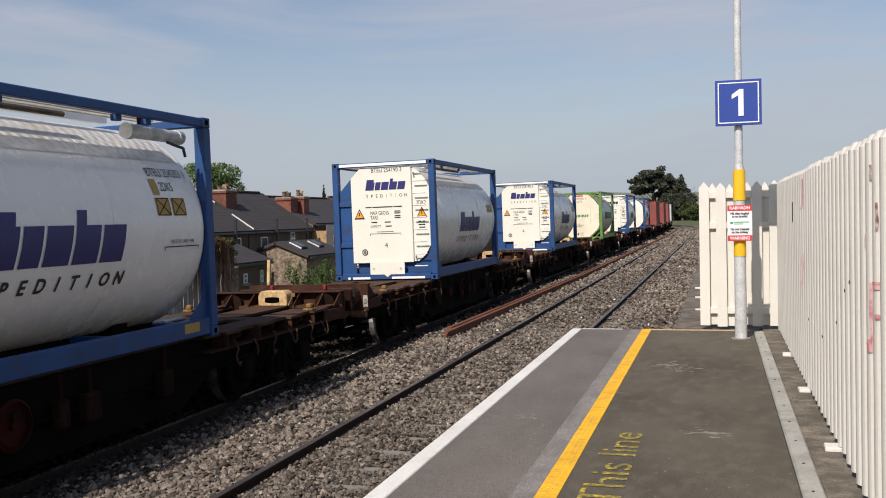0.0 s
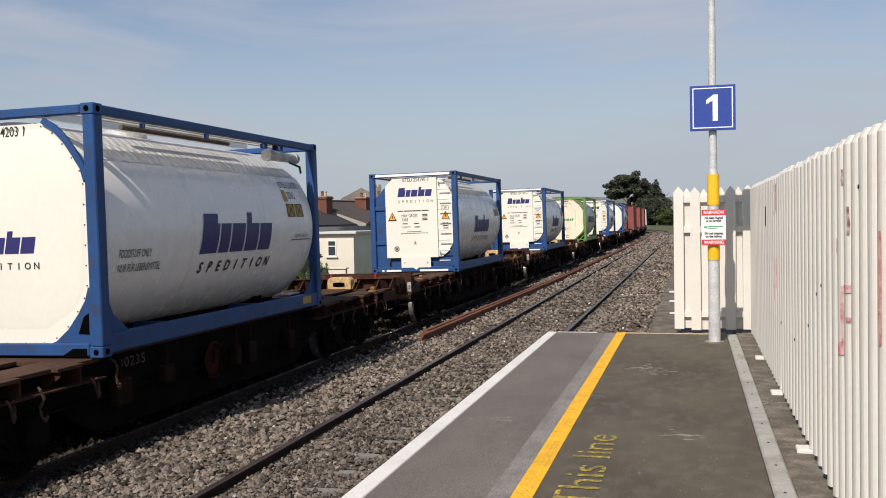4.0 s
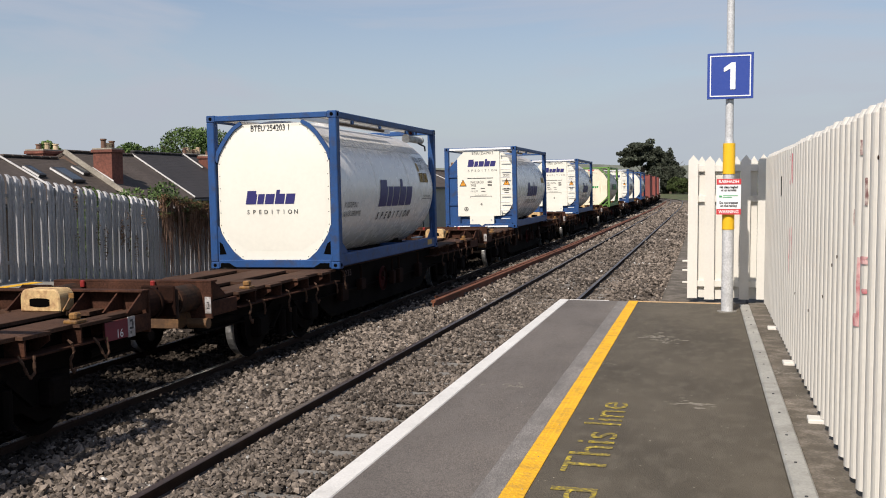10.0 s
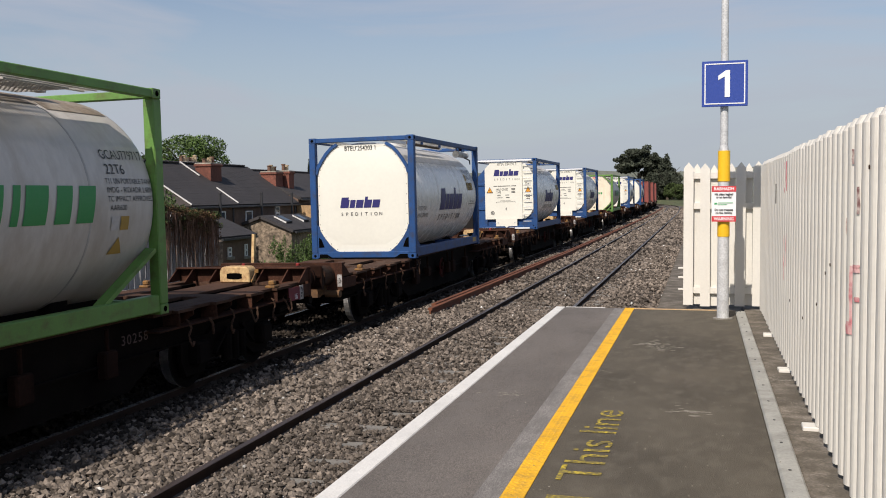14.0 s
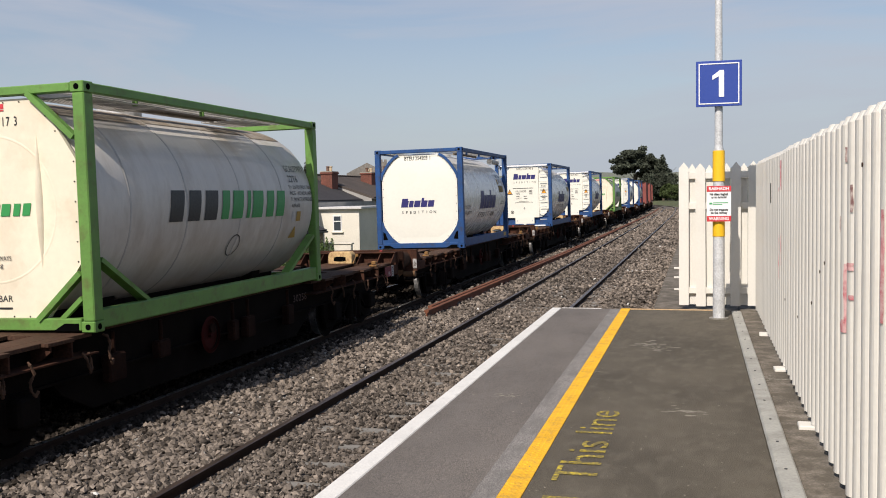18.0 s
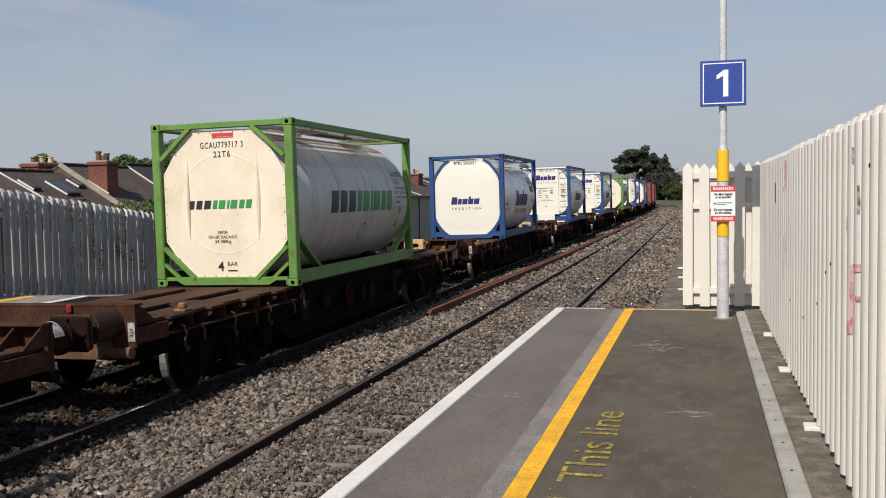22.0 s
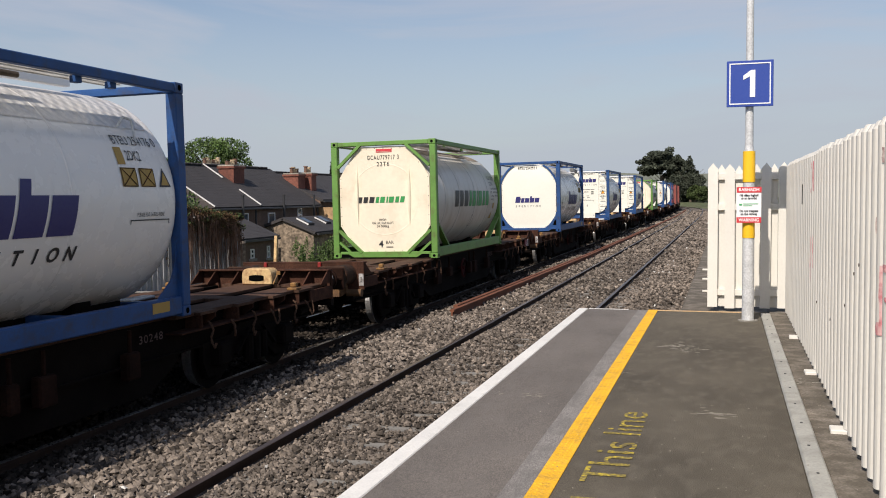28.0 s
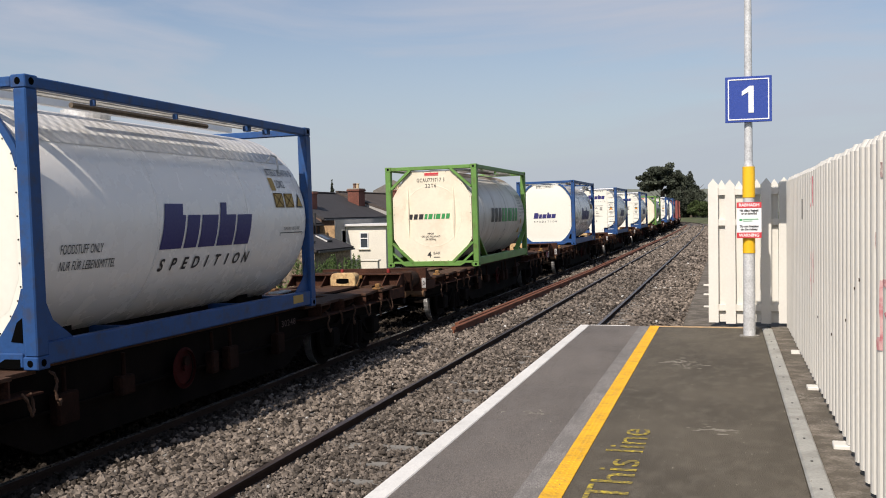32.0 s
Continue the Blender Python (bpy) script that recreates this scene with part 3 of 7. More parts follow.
def build_tracks():
    # bed of broken stone under both lines
    bm = bmesh.new()
    sec = [(-9.75, -0.5), (-9.75, 0.02), (-9.0, 0.1), (-8.2, 0.02), (-7.2, 0.0), (-6.2, 0.02), (-5.6, 0.07), (-4.9, 0.06), (-4.3, 0.01), (-3.45, 0.0), (-2.7, 0.01), (-2.05, -0.02), (-1.2, -0.05), (-0.55, -0.08), (-0.55, -0.5)]
    ys = steps(-16, 300)
    sweep(bm, sec, ys, 0, RAIL_Z - 0.115)
    # the strip under the goods train takes the shade-dark colour
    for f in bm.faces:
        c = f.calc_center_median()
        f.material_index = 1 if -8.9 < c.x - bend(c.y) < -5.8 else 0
    tagged(part("ballast_bed", bm, (BALLAST, BALLAST_SHADED)), "grey-brown broken stone ballast under both tracks", "ballast", kind="structure")
    rail_sec = [(-0.07, -0.155), (0.07, -0.155), (0.07, -0.142), (0.012, -0.125), (0.012, -0.045), (0.035, -0.035), (0.036, -0.006), (0.026, 0.0), (-0.026, 0.0), (-0.036, -0.006), (-0.035, -0.035), (-0.012, -0.045), (-0.012, -0.125), (-0.07, -0.142)]
    for xc, word in ((NEAR_X, "brown-sided running rails on the near line, beside the platform"), (FAR_X, "dull running rails under the goods train")):
        tr = thing("railway_track", pose(0, 0, 0), word, "track", "tracks", "structure")
        for s in (-1, 1):
            bm = bmesh.new()
            sweep(bm, rail_sec, steps(-16, 300), xc + s * GAUGE / 2, RAIL_Z)
            for f in bm.faces:
                f.material_index = 0 if f.calc_center_median().z > RAIL_Z - 0.012 else 1
            part("rail", bm, (RAIL_TOP if xc == NEAR_X else RAIL_BRIGHT, RAIL_RUST), tr)
        base = None
        for i in range(98):
            y = SLEEPER_Y + 0.655 * i
            if base is None:
                bm = bmesh.new()
                box(bm, (-1.28, -0.12, -0.2), (1.28, 0.12, 0), 0.02)
                base = part("sleeper", bm, SLEEPER if xc == NEAR_X else SLEEPER_SHADED, tr)
                ob = base
            else:
                ob = new("sleeper", base.data)
                ob.parent = tr
            ob.matrix_basis = pose(xc + bend(y) + random.uniform(-0.02, 0.02), y, RAIL_Z - 0.107 + random.uniform(-0.01, 0.006))
        for i in range(46):
            y = SLEEPER_Y + 0.655 * (14 + i)
            for s in (-1, 1):
                bm = bmesh.new() if i == 0 and s == -1 else None
                if bm is not None:
                    box(bm, (-0.11, -0.05, -0.15), (0.11, 0.05, -0.12), 0.01)
                    box(bm, (-0.1, -0.03, -0.14), (-0.03, 0.03, -0.1), 0.012)
                    box(bm, (0.03, -0.03, -0.14), (0.1, 0.03, -0.1), 0.012)
                    clip = part("rail_clip", bm, RAIL_RUST, tr)
                    ob = clip
                else:
                    ob = new("rail_clip", clip.data)
                    ob.parent = tr
                ob.matrix_basis = pose(xc + bend(y) + s * GAUGE / 2, y, RAIL_Z)
    # lengths of spare rail left lying between the two lines
    for way in (((-5.42, 18.9), (-5.14, 36.5), (-5.06, 72.0), (-5.06, 150.0)), ((-5.28, 18.15), (-5.0, 36.5), (-4.92, 72.0), (-4.92, 150.0))):
        bm = bmesh.new()
        rings = []
        for (x0, y0), (x1, y1) in zip(way, way[1:]):
            for i in range(12):
                x, y = x0 + (x1 - x0) * i / 12, y0 + (y1 - y0) * i / 12
                rings.append([bm.verts.new((x + bend(y) + px * 1.3, y, RAIL_Z + 0.12 + pz * 1.3)) for px, pz in rail_sec])
        for a, b in zip(rings, rings[1:]):
            for i in range(len(rail_sec)):
                j = (i + 1) % len(rail_sec)
                bm.faces.new((a[i], a[j], b[j], b[i]))
        bm.faces.new(rings[0][::-1])
        bm.faces.new(rings[-1])
        tagged(part("spare_rail", bm, SPARE_RUST), "bright rusty length of spare rail lying on the ballast", "rail", "spare rails")
    for i, y in enumerate((18.75, 24.0, 30.0, 36.0, 44.0, 52.0, 60.0, 68.0)):
        bm = bmesh.new()
        box(bm, (-0.3, -0.06, -0.2), (0.3, 0.06, 0.0), 0.01)
        ob = part("timber_block", bm, BARK)
        ob.matrix_basis = pose(-5.15 if i < 4 else -4.97, y, RAIL_Z - 0.066)
        tagged(ob, "dark timber block under the spare rails", "block", "timber blocks")


def scatter_stones():
    """Loose stones over the bed, the nearest thickest."""
    rng = np.random.default_rng(4)
    bed_x = (-9.75, -9.0, -8.2, -6.2, -5.6, -4.9, -4.3, -2.7, -2.05, -1.2, -0.55)
    bed_z = (0.02, 0.1, 0.02, 0.02, 0.07, 0.06, 0.01, 0.01, -0.02, -0.05, -0.08)
    heaps = ([], []), ([], []), ([], []), ([], [])
    ico = [(0, 0, 1), (0.9, 0, 0.2), (0.25, 0.85, 0.3), (-0.75, 0.5, 0.25), (-0.7, -0.55, 0.2), (0.3, -0.85, 0.3), (0, 0, -0.6)]
    tri = [(0, 1, 2), (0, 2, 3), (0, 3, 4), (0, 4, 5), (0, 5, 1), (6, 2, 1), (6, 3, 2), (6, 4, 3), (6, 5, 4), (6, 1, 5)]
    ico = np.array(ico)
    zones = ((-6.6, -2.0, -4.0, 3.0, 9000, 0.036), (-6.6, -2.0, 3.0, 11.0, 25000, 0.033), (-9.6, -6.6, 5.0, 20.0, 7000, 0.036), (-6.6, -2.0, 11.0, 20.0, 17000, 0.036), (-4.2, -2.2, 3.0, 12.0, 16000, 0.02), (-4.2, -2.2, 12.0, 22.0, 9000, 0.026), (-9.4, -0.7, 20.0, 40.0, 19000, 0.046), (-9.4, -0.7, 40.0, 75.0, 12000, 0.07), (-9.0, -0.9, 75.0, 140.0, 10000, 0.1))
    for x0, x1, y0, y1, count, size in zones:
        xs, ys = rng.uniform(x0, x1, count), rng.uniform(y0, y1, count)
        for x, y in zip(xs, ys):
            near_rail = min(abs(x - xc - s * GAUGE / 2) for xc in (NEAR_X, FAR_X) for s in (-1, 1))
            if near_rail < 0.055:
                continue
            between = -4.2 < x < -2.2
            if between and size > 0.03 and y < 22.0 and rng.uniform() < 0.72:
                continue
            on_sleeper = abs((y - SLEEPER_Y + 0.3275) % 0.655 - 0.3275) < 0.1
            if between and on_sleeper and y < 40.0 and rng.uniform() < 0.15 + 0.82 * math.exp(-((x + 3.36) / 0.24) ** 2):
                continue
            # sort 1 paints the train's shade, out to a ragged edge
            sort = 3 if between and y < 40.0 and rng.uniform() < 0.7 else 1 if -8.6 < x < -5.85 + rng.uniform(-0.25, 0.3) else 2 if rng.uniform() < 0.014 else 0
            vs, fs = heaps[sort]
            base = 7 * len(vs)
            hump = float(np.interp(x, bed_x, bed_z))
            r = size * rng.uniform(0.5, 1.5) * (0.6 if near_rail < 0.12 else 1.0) * (0.8 if sort == 2 else 1.0)
            q = ico * rng.uniform(0.7, 1.25, (7, 3)) * r
            a = rng.uniform(0, 6.28)
            c, s = math.cos(a), math.sin(a)
            rx = rng.uniform(-0.9, 0.9)
            q = np.stack([q[:, 0], q[:, 1] * math.cos(rx) - q[:, 2] * math.sin(rx), q[:, 1] * math.sin(rx) + q[:, 2] * math.cos(rx)], 1)
            q = np.stack([q[:, 0] * c - q[:, 1] * s, q[:, 0] * s + q[:, 1] * c, q[:, 2]], 1)
            vs.append(q + (x + bend(y), y, RAIL_Z - 0.112 + hump + r * rng.uniform(-0.3, 0.5) + 0.012 * math.sin(x * 3 + y * 1.7)))
            fs.append(np.array(tri) + base)
    for (vs, fs), material, words in zip(heaps, (STONE, STONE_SHADED, STONE_PALE, STONE_GRIT), ("loose angular grey and brown ballast stones", "ballast stones of the goods line, darkened for the train's shade", "pale broken chips among the ballast", "fine dark grit and stones between the near rails")):
        me = bpy.data.meshes.new("ballast_stones")
        me.from_pydata(np.concatenate(vs).tolist(), [], np.concatenate(fs).tolist())
        me.materials.append(material)
        tagged(new("ballast_stones", me), words, "stones", kind="stuff")


# ---- platform ----
END_Y = 13.33


def build_platform():
    bm = bmesh.new()
    box(bm, (-1.87, -14, -1.1), (0.44, END_Y - 0.02, 0.0), 0.01)
    tagged(part("platform", bm, ASPHALT), "dark worn asphalt platform surface", "platform", kind="structure")
    bm = bmesh.new()
    box(bm, (-1.864, -14, -0.01), (-1.171, END_Y - 0.051, 0.003))
    tagged(part("platform_edge_strip", bm, ASPHALT_EDGE), "greyer asphalt strip between the coping and the safety line", "platform", kind="structure")
    bm = bmesh.new()
    box(bm, (-2.005, -14, -0.12), (-1.865, END_Y, 0.004), 0.012)
    box(bm, (-1.93, -14, -1.1), (-1.872, END_Y - 0.03, -0.121))
    tagged(part("platform_edge", bm, WHITE_PAINT), "white-painted coping along the platform edge", "platform edge", kind="structure")
    bm = bmesh.new()
    box(bm, (-1.865, END_Y - 0.05, -0.1), (-1.3, END_Y, 0.005), 0.008)
    tagged(part("platform_end_edge", bm, WHITE_PAINT), "thin white line across the platform end", "line", kind="structure")
    bm = bmesh.new()
    box(bm, (-1.17, -14, -0.01), (-1.032, END_Y - 0.06, 0.004))
    tagged(part("grey_band", bm, PALE_ASPHALT), "pale grey textured band beside the yellow line", "line", kind="structure")
    bm = bmesh.new()
    box(bm, (-1.03, -14, -0.01), (-0.903, END_Y - 0.005, 0.006))
    tagged(part("yellow_line", bm, YELLOW_PAINT), "bright yellow painted safety line on the asphalt", "line", kind="structure")
    bm = bmesh.new()
    box(bm, (-0.902, END_Y - 0.08, -0.01), (0.2, END_Y - 0.005, 0.006))
    tagged(part("end_line", bm, FADED_YELLOW), "faded pale yellow line across the platform end", "line", kind="structure")
    # rows of small pressed studs along the yellow strip
    rng = np.random.default_rng(11)
    verts, faces = [], []
    for x in (-1.018, -0.983, -0.95, -0.915):
        for k in range(190):
            y, r, h = 2.9 + k * 0.055, rng.uniform(0.01, 0.017), rng.uniform(0.003, 0.0055)
            n = len(verts)
            verts += [(x + r * c, y + r * q, 0.0055) for c, q in ((1, 0), (0.5, 0.87), (-0.5, 0.87), (-1, 0), (-0.5, -0.87), (0.5, -0.87))] + [(x, y, 0.0055 + h)]
            faces += [(n + i, n + (i + 1) % 6, n + 6) for i in range(6)]
    me = bpy.data.meshes.new("tactile_studs")
    me.from_pydata(verts, [], faces)
    me.materials.append(YELLOW_PAINT)
    tagged(new("tactile_studs", me), "small yellow tactile studs along the safety line", "studs", kind="stuff")
    bm = bmesh.new()
    box(bm, (0.44, -14, -0.3), (0.565, 13.2, 0.012), 0.012)
    ch = tagged(part("drain_channel", bm, GUTTER), "pale grey drain cover strip along the platform", "drain", kind="structure")
    bm = bmesh.new()
    for i in range(20):
        rod(bm, (0.5, 3.2 + i * 0.62, 0.008), (0.5, 3.2 + i * 0.62, 0.016), 0.01, seg=6)
    part("drain_hole", bm, PIPE, ch)
    bm = bmesh.new()
    box(bm, (0.565, -14, -0.6), (1.25, 13.9, -0.012), 0.01)
    tagged(part("fence_kerb", bm, KERB_DIRTY), "stained concrete strip at the foot of the fence", "kerb", kind="structure")
    for k, (sx, sy, r) in enumerate(((-0.5, 10.2, 0.22), (-0.42, 9.9, 0.12), (-1.5, 7.4, 0.12), (-0.9, 8.6, 0.1), (-0.1, 7.1, 0.16), (0.66, 8.55, 0.13))):
        rs = random.Random(k)
        bm = bmesh.new()
        for q in range(26):
            px, py, pr = sx + rs.gauss(0, 0.55) * r, sy + rs.gauss(0, 0.5) * r, r * rs.uniform(0.04, 0.16)
            z = (0.0006 if -1.17 < sx < 0.44 else 0.0036 if sx < 0 else -0.0114) + 0.0003 * (q % 7)
            turn = rs.uniform(0, 6)
            bm.faces.new([bm.verts.new((px + 1.8 * pr * rs.uniform(0.5, 1.1) * math.cos(turn + a), py + pr * rs.uniform(0.5, 1.1) * math.sin(turn + a), z)) for a in (0, 0.9, 1.9, 2.9, 4.1, 5.2)])
        tagged(part("pale_scuff", bm, SCUFF), "pale scuffed patch on the asphalt", "stain", kind="structure")
    # pale grit trodden into the surface
    rs = np.random.default_rng(23)
    verts, faces = [], []
    for k in range(420):
        x, y, r = rs.uniform(-1.8, 1.2), 2.6 + 10.5 * rs.uniform() ** 1.3, rs.uniform(0.002, 0.0055)
        z = 0.003 if x < -1.17 else 0.006 if x < -0.9 else 0.0 if x < 0.43 else 0.012 if x < 0.565 else -0.012
        n = len(verts)
        verts += [(x - r, y - r, z), (x + r, y - 0.6 * r, z), (x + 0.7 * r, y + r, z), (x - 0.8 * r, y + 0.7 * r, z), (x, y, z + r * 0.9)]
        faces += [(n, n + 1, n + 4), (n + 1, n + 2, n + 4), (n + 2, n + 3, n + 4), (n + 3, n, n + 4)]
    me = bpy.data.meshes.new("pale_grit")
    me.from_pydata(verts, [], faces)
    me.materials.append(SCUFF)
    tagged(new("pale_grit", me), "scattered pale grit on the platform", "grit", kind="stuff")
    # the old platform beyond the end
    bm = bmesh.new()
    box(bm, (-0.62, END_Y, -1.1), (0.565, 42.0, -0.025), 0.03)
    box(bm, (0.565, 13.9, -1.1), (4.0, 42.0, -0.05), 0.03)
    tagged(part("old_platform", bm, KERB_DIRTY), "disused concrete platform beyond the yellow line", "platform", kind="structure")
    letters = thing("painted_words", pose(0, 0, 0), "worn yellow stencilled words painted on the asphalt", "lettering")
    for body, y0, w in (("nd", 4.32, 0.62), ("This", 5.22, 0.9), ("line", 6.32, 0.68)):
        bm = text_mesh(body, 0.36, align="LEFT", width=w)
        x0 = min(v.co.x for v in bm.verts)
        bmesh.ops.transform(bm, matrix=pose(-0.655, y0 - x0, 0.004, 0, 0, 90), verts=bm.verts)
        part("painted_word", bm, WORN_YELLOW, letters)


# ---- fences ----
# strokes on the pales: place along the fence, from and to height, from and to round the rib, dark or not
SPRAYED = ((9.5, 1.62, 1.9, 1, 3.5, 0), (9.72, 1.6, 1.66, 1, 3, 0), (9.72, 1.84, 1.9, 1, 3, 0), (9.72, 0.75, 1.2, 1, 3, 0), (9.5, 0.9, 1.22, 1, 3, 0), (9.72, 0.5, 0.75, 1, 2.2, 0),
           (5.45, 0.9, 1.22, 1.2, 3.2, 0), (5.45, 0.85, 0.92, 1, 5, 0), (5.225, 1.2, 1.24, 1, 5.5, 0), (5.225, 1.05, 1.075, 1, 4, 0), (5.45, 1.3, 1.88, 1, 1.7, 0),
           (5.45, 1.76, 1.84, 1, 2.8, 1), (5.225, 1.5, 1.64, 1.8, 3.4, 1), (5.675, 1.38, 1.47, 1, 2.4, 1), (5.0, 1.2, 1.3, 10.1, 10.5, 1),
           (4.325, 1.05, 1.53, 2.5, 4.5, 0), (4.325, 1.14, 1.28, 10.0, 10.4, 1), (4.325, 0.97, 1.1, 10.2, 10.6, 1))
# dark bolt heads: place along the fence and height
FENCE_BOLTS = ((4.775, 1.73), (6.125, 1.17), (6.35, 1.1), (6.8, 0.85), (7.7, 0.64), (8.825, 0.65))


def build_near_fence():
    fence = thing("palisade_fence", pose(0.8, 0, 0), "cream-painted steel palisade fence along the platform", "fence", "fences")
    bm = bmesh.new()
    h = 2.0
    sec = [(-0.075, 0.0), (-0.058, -0.002)] + [(-0.055 * math.cos(math.pi * k / 9), -0.042 * math.sin(math.pi * k / 9) ** 0.7 - 0.002) for k in range(1, 9)] + [(0.058, -0.002), (0.155, 0.008)]
    lo = [bm.verts.new((x, y, 0.02)) for y, x in sec]
    hi = [bm.verts.new((x, y, h - 0.045)) for y, x in sec]
    top = [bm.verts.new((x * 0.7 + 0.012, y, h)) for y, x in sec]
    for a, b in ((lo, hi), (hi, top)):
        for i in range(len(sec) - 1):
            bm.faces.new((a[i], b[i], b[i + 1], a[i + 1]))
    bm.normal_update()
    bmesh.ops.solidify(bm, geom=bm.faces[:], thickness=0.003)
    first = part("pale", bm, FENCE_PALE, fence)
    y = -4.0
    ob = first
    i = 0
    while y < 13.45:
        if i:
            ob = new("pale", first.data)
            ob.parent = fence
        ob.matrix_basis = pose(0, y, random.uniform(-0.008, 0.008), random.uniform(-0.15, 0.15), random.uniform(-0.035, 0.035), 0)
        y += 0.225
        i += 1
    for z in (0.35, 1.62):
        bm = bmesh.new()
        beam(bm, (0.045, -4.1, z), (0.045, 13.5, z), 0.05, 0.05)
        part("rail", bm, FENCE_PALE, fence)
    for i in range(8):
        bm = bmesh.new()
        box(bm, (0.02, -0.05, -0.3), (0.12, 0.05, 1.9), 0.005)
        ob = part("post", bm, FENCE_PALE, fence)
        ob.matrix_basis = pose(0.06, -3.2 + i * 2.3, 0)
    for y in (4.66, 6.82, 8.98, 11.15):
        bm = bmesh.new()
        box(bm, (-0.12, -0.075, -0.02), (0.05, 0.075, 0.014), 0.006)
        box(bm, (-0.02, -0.02, 0.0), (0.02, 0.02, 0.035), 0.006)
        ob = part("foot_plate", bm, FENCE_PALE, fence, "white foot plate bolted to the concrete")
        ob.matrix_basis = pose(-0.005, y, 0, 0, 0, random.uniform(-6, 6))
    # faded marks sprayed on the pales
    rng = random.Random(8)

    def spray(y, z0, z1, a, b, material):
        """A ragged stroke on the pale at y, round its rib from section point a to b."""
        k = round((y + 4.0) / 0.225)
        bm = bmesh.new()
        n = max(3, int((z1 - z0) / 0.05))
        rows = []
        for i in range(n + 1):
            z = z0 + (z1 - z0) * i / n
            ends = i in (0, n)
            slack = 0.22 * (b - a)
            lo, hi = a + slack * (rng.uniform(0, 1) + 0.4 * ends), b - slack * (rng.uniform(0, 1) + 0.4 * ends)
            row = []
            for q in range(5):
                f = lo + (hi - lo) * q / 4
                j = min(len(sec) - 2, int(f))
                py = sec[j][0] + (sec[j + 1][0] - sec[j][0]) * (f - j)
                px = sec[j][1] + (sec[j + 1][1] - sec[j][1]) * (f - j)
                row.append(bm.verts.new((px * 1.03 - 0.0035, py * 1.03 + (-0.002 if py < 0 else 0.002), z)))
            rows.append(row)
        for r0, r1 in zip(rows, rows[1:]):
            for q in range(4):
                bm.faces.new((r0[q], r0[q + 1], r1[q + 1], r1[q]))
        ob = part("sprayed_mark", bm, material, fence, "faded red sprayed mark")
        ob.matrix_basis = pose(0, -4.0 + 0.225 * k, 0)

    for y, z0, z1, a, b, m in SPRAYED:
        spray(y, z0, z1, a, b, GRAFFITI_DARK if m else GRAFFITI)
    for y, z in FENCE_BOLTS:
        bm = bmesh.new()
        rod(bm, (-0.048, 0, 0), (-0.03, 0, 0), 0.011, seg=8)
        ob = part("bolt", bm, RAIL_RUST, fence, "dark rusty bolt head")
        ob.matrix_basis = pose(0, y, z)
    bm = bmesh.new()
    box(bm, (-0.046, -0.03, 1.48), (-0.03, 0.02, 1.7), 0.008)
    ob = part("pale_slot", bm, HOLE, fence, "dark slot cut in a pale")
    ob.matrix_basis = pose(0.0, -4.0 + 0.225 * 65, 0)
    # the short return panel across the platform's end
    panel = thing("fence_panel", pose(0, 13.58, 0), "cream-painted picket panel closing the platform end", "fence", "fences")
    for i, x in enumerate((-0.185, 0.045, 0.275, 0.505, 0.735)):
        bm = bmesh.new()
        w = 0.066
        plate(bm, [(-w, 0.03), (w, 0.03), (w, 1.94), (0, 2.02), (-w, 1.94)], 0.022)
        ob = part("picket", bm, FENCE_PALE, panel)
        ob.matrix_basis = pose(x, 0, random.uniform(-0.01, 0.01), 0, random.uniform(-0.3, 0.3), 0)
        if i < 4:
            bm = bmesh.new()
            w = 0.05
            plate(bm, [(-w, 0.03), (w, 0.03), (w, 1.92), (0, 2.0), (-w, 1.92)], 0.022)
            ob = part("picket", bm, FENCE_PALE, panel)
            ob.matrix_basis = pose(x + 0.115, 0.075, random.uniform(-0.01, 0.01))
    for z in (0.24, 1.42, 1.84):
        bm = bmesh.new()
        box(bm, (-0.25, 0.024, z - 0.045), (0.8, 0.072, z + 0.045), 0.004)
        part("rail", bm, FENCE_PALE, panel)
    for z in (0.25, 0.42, 0.55):
        bm = bmesh.new()
        box(bm, (-0.32, 0.03, z - 0.012), (-0.24, 0.07, z + 0.012), 0.004)
        part("bracket", bm, FENCE_PALE, panel)


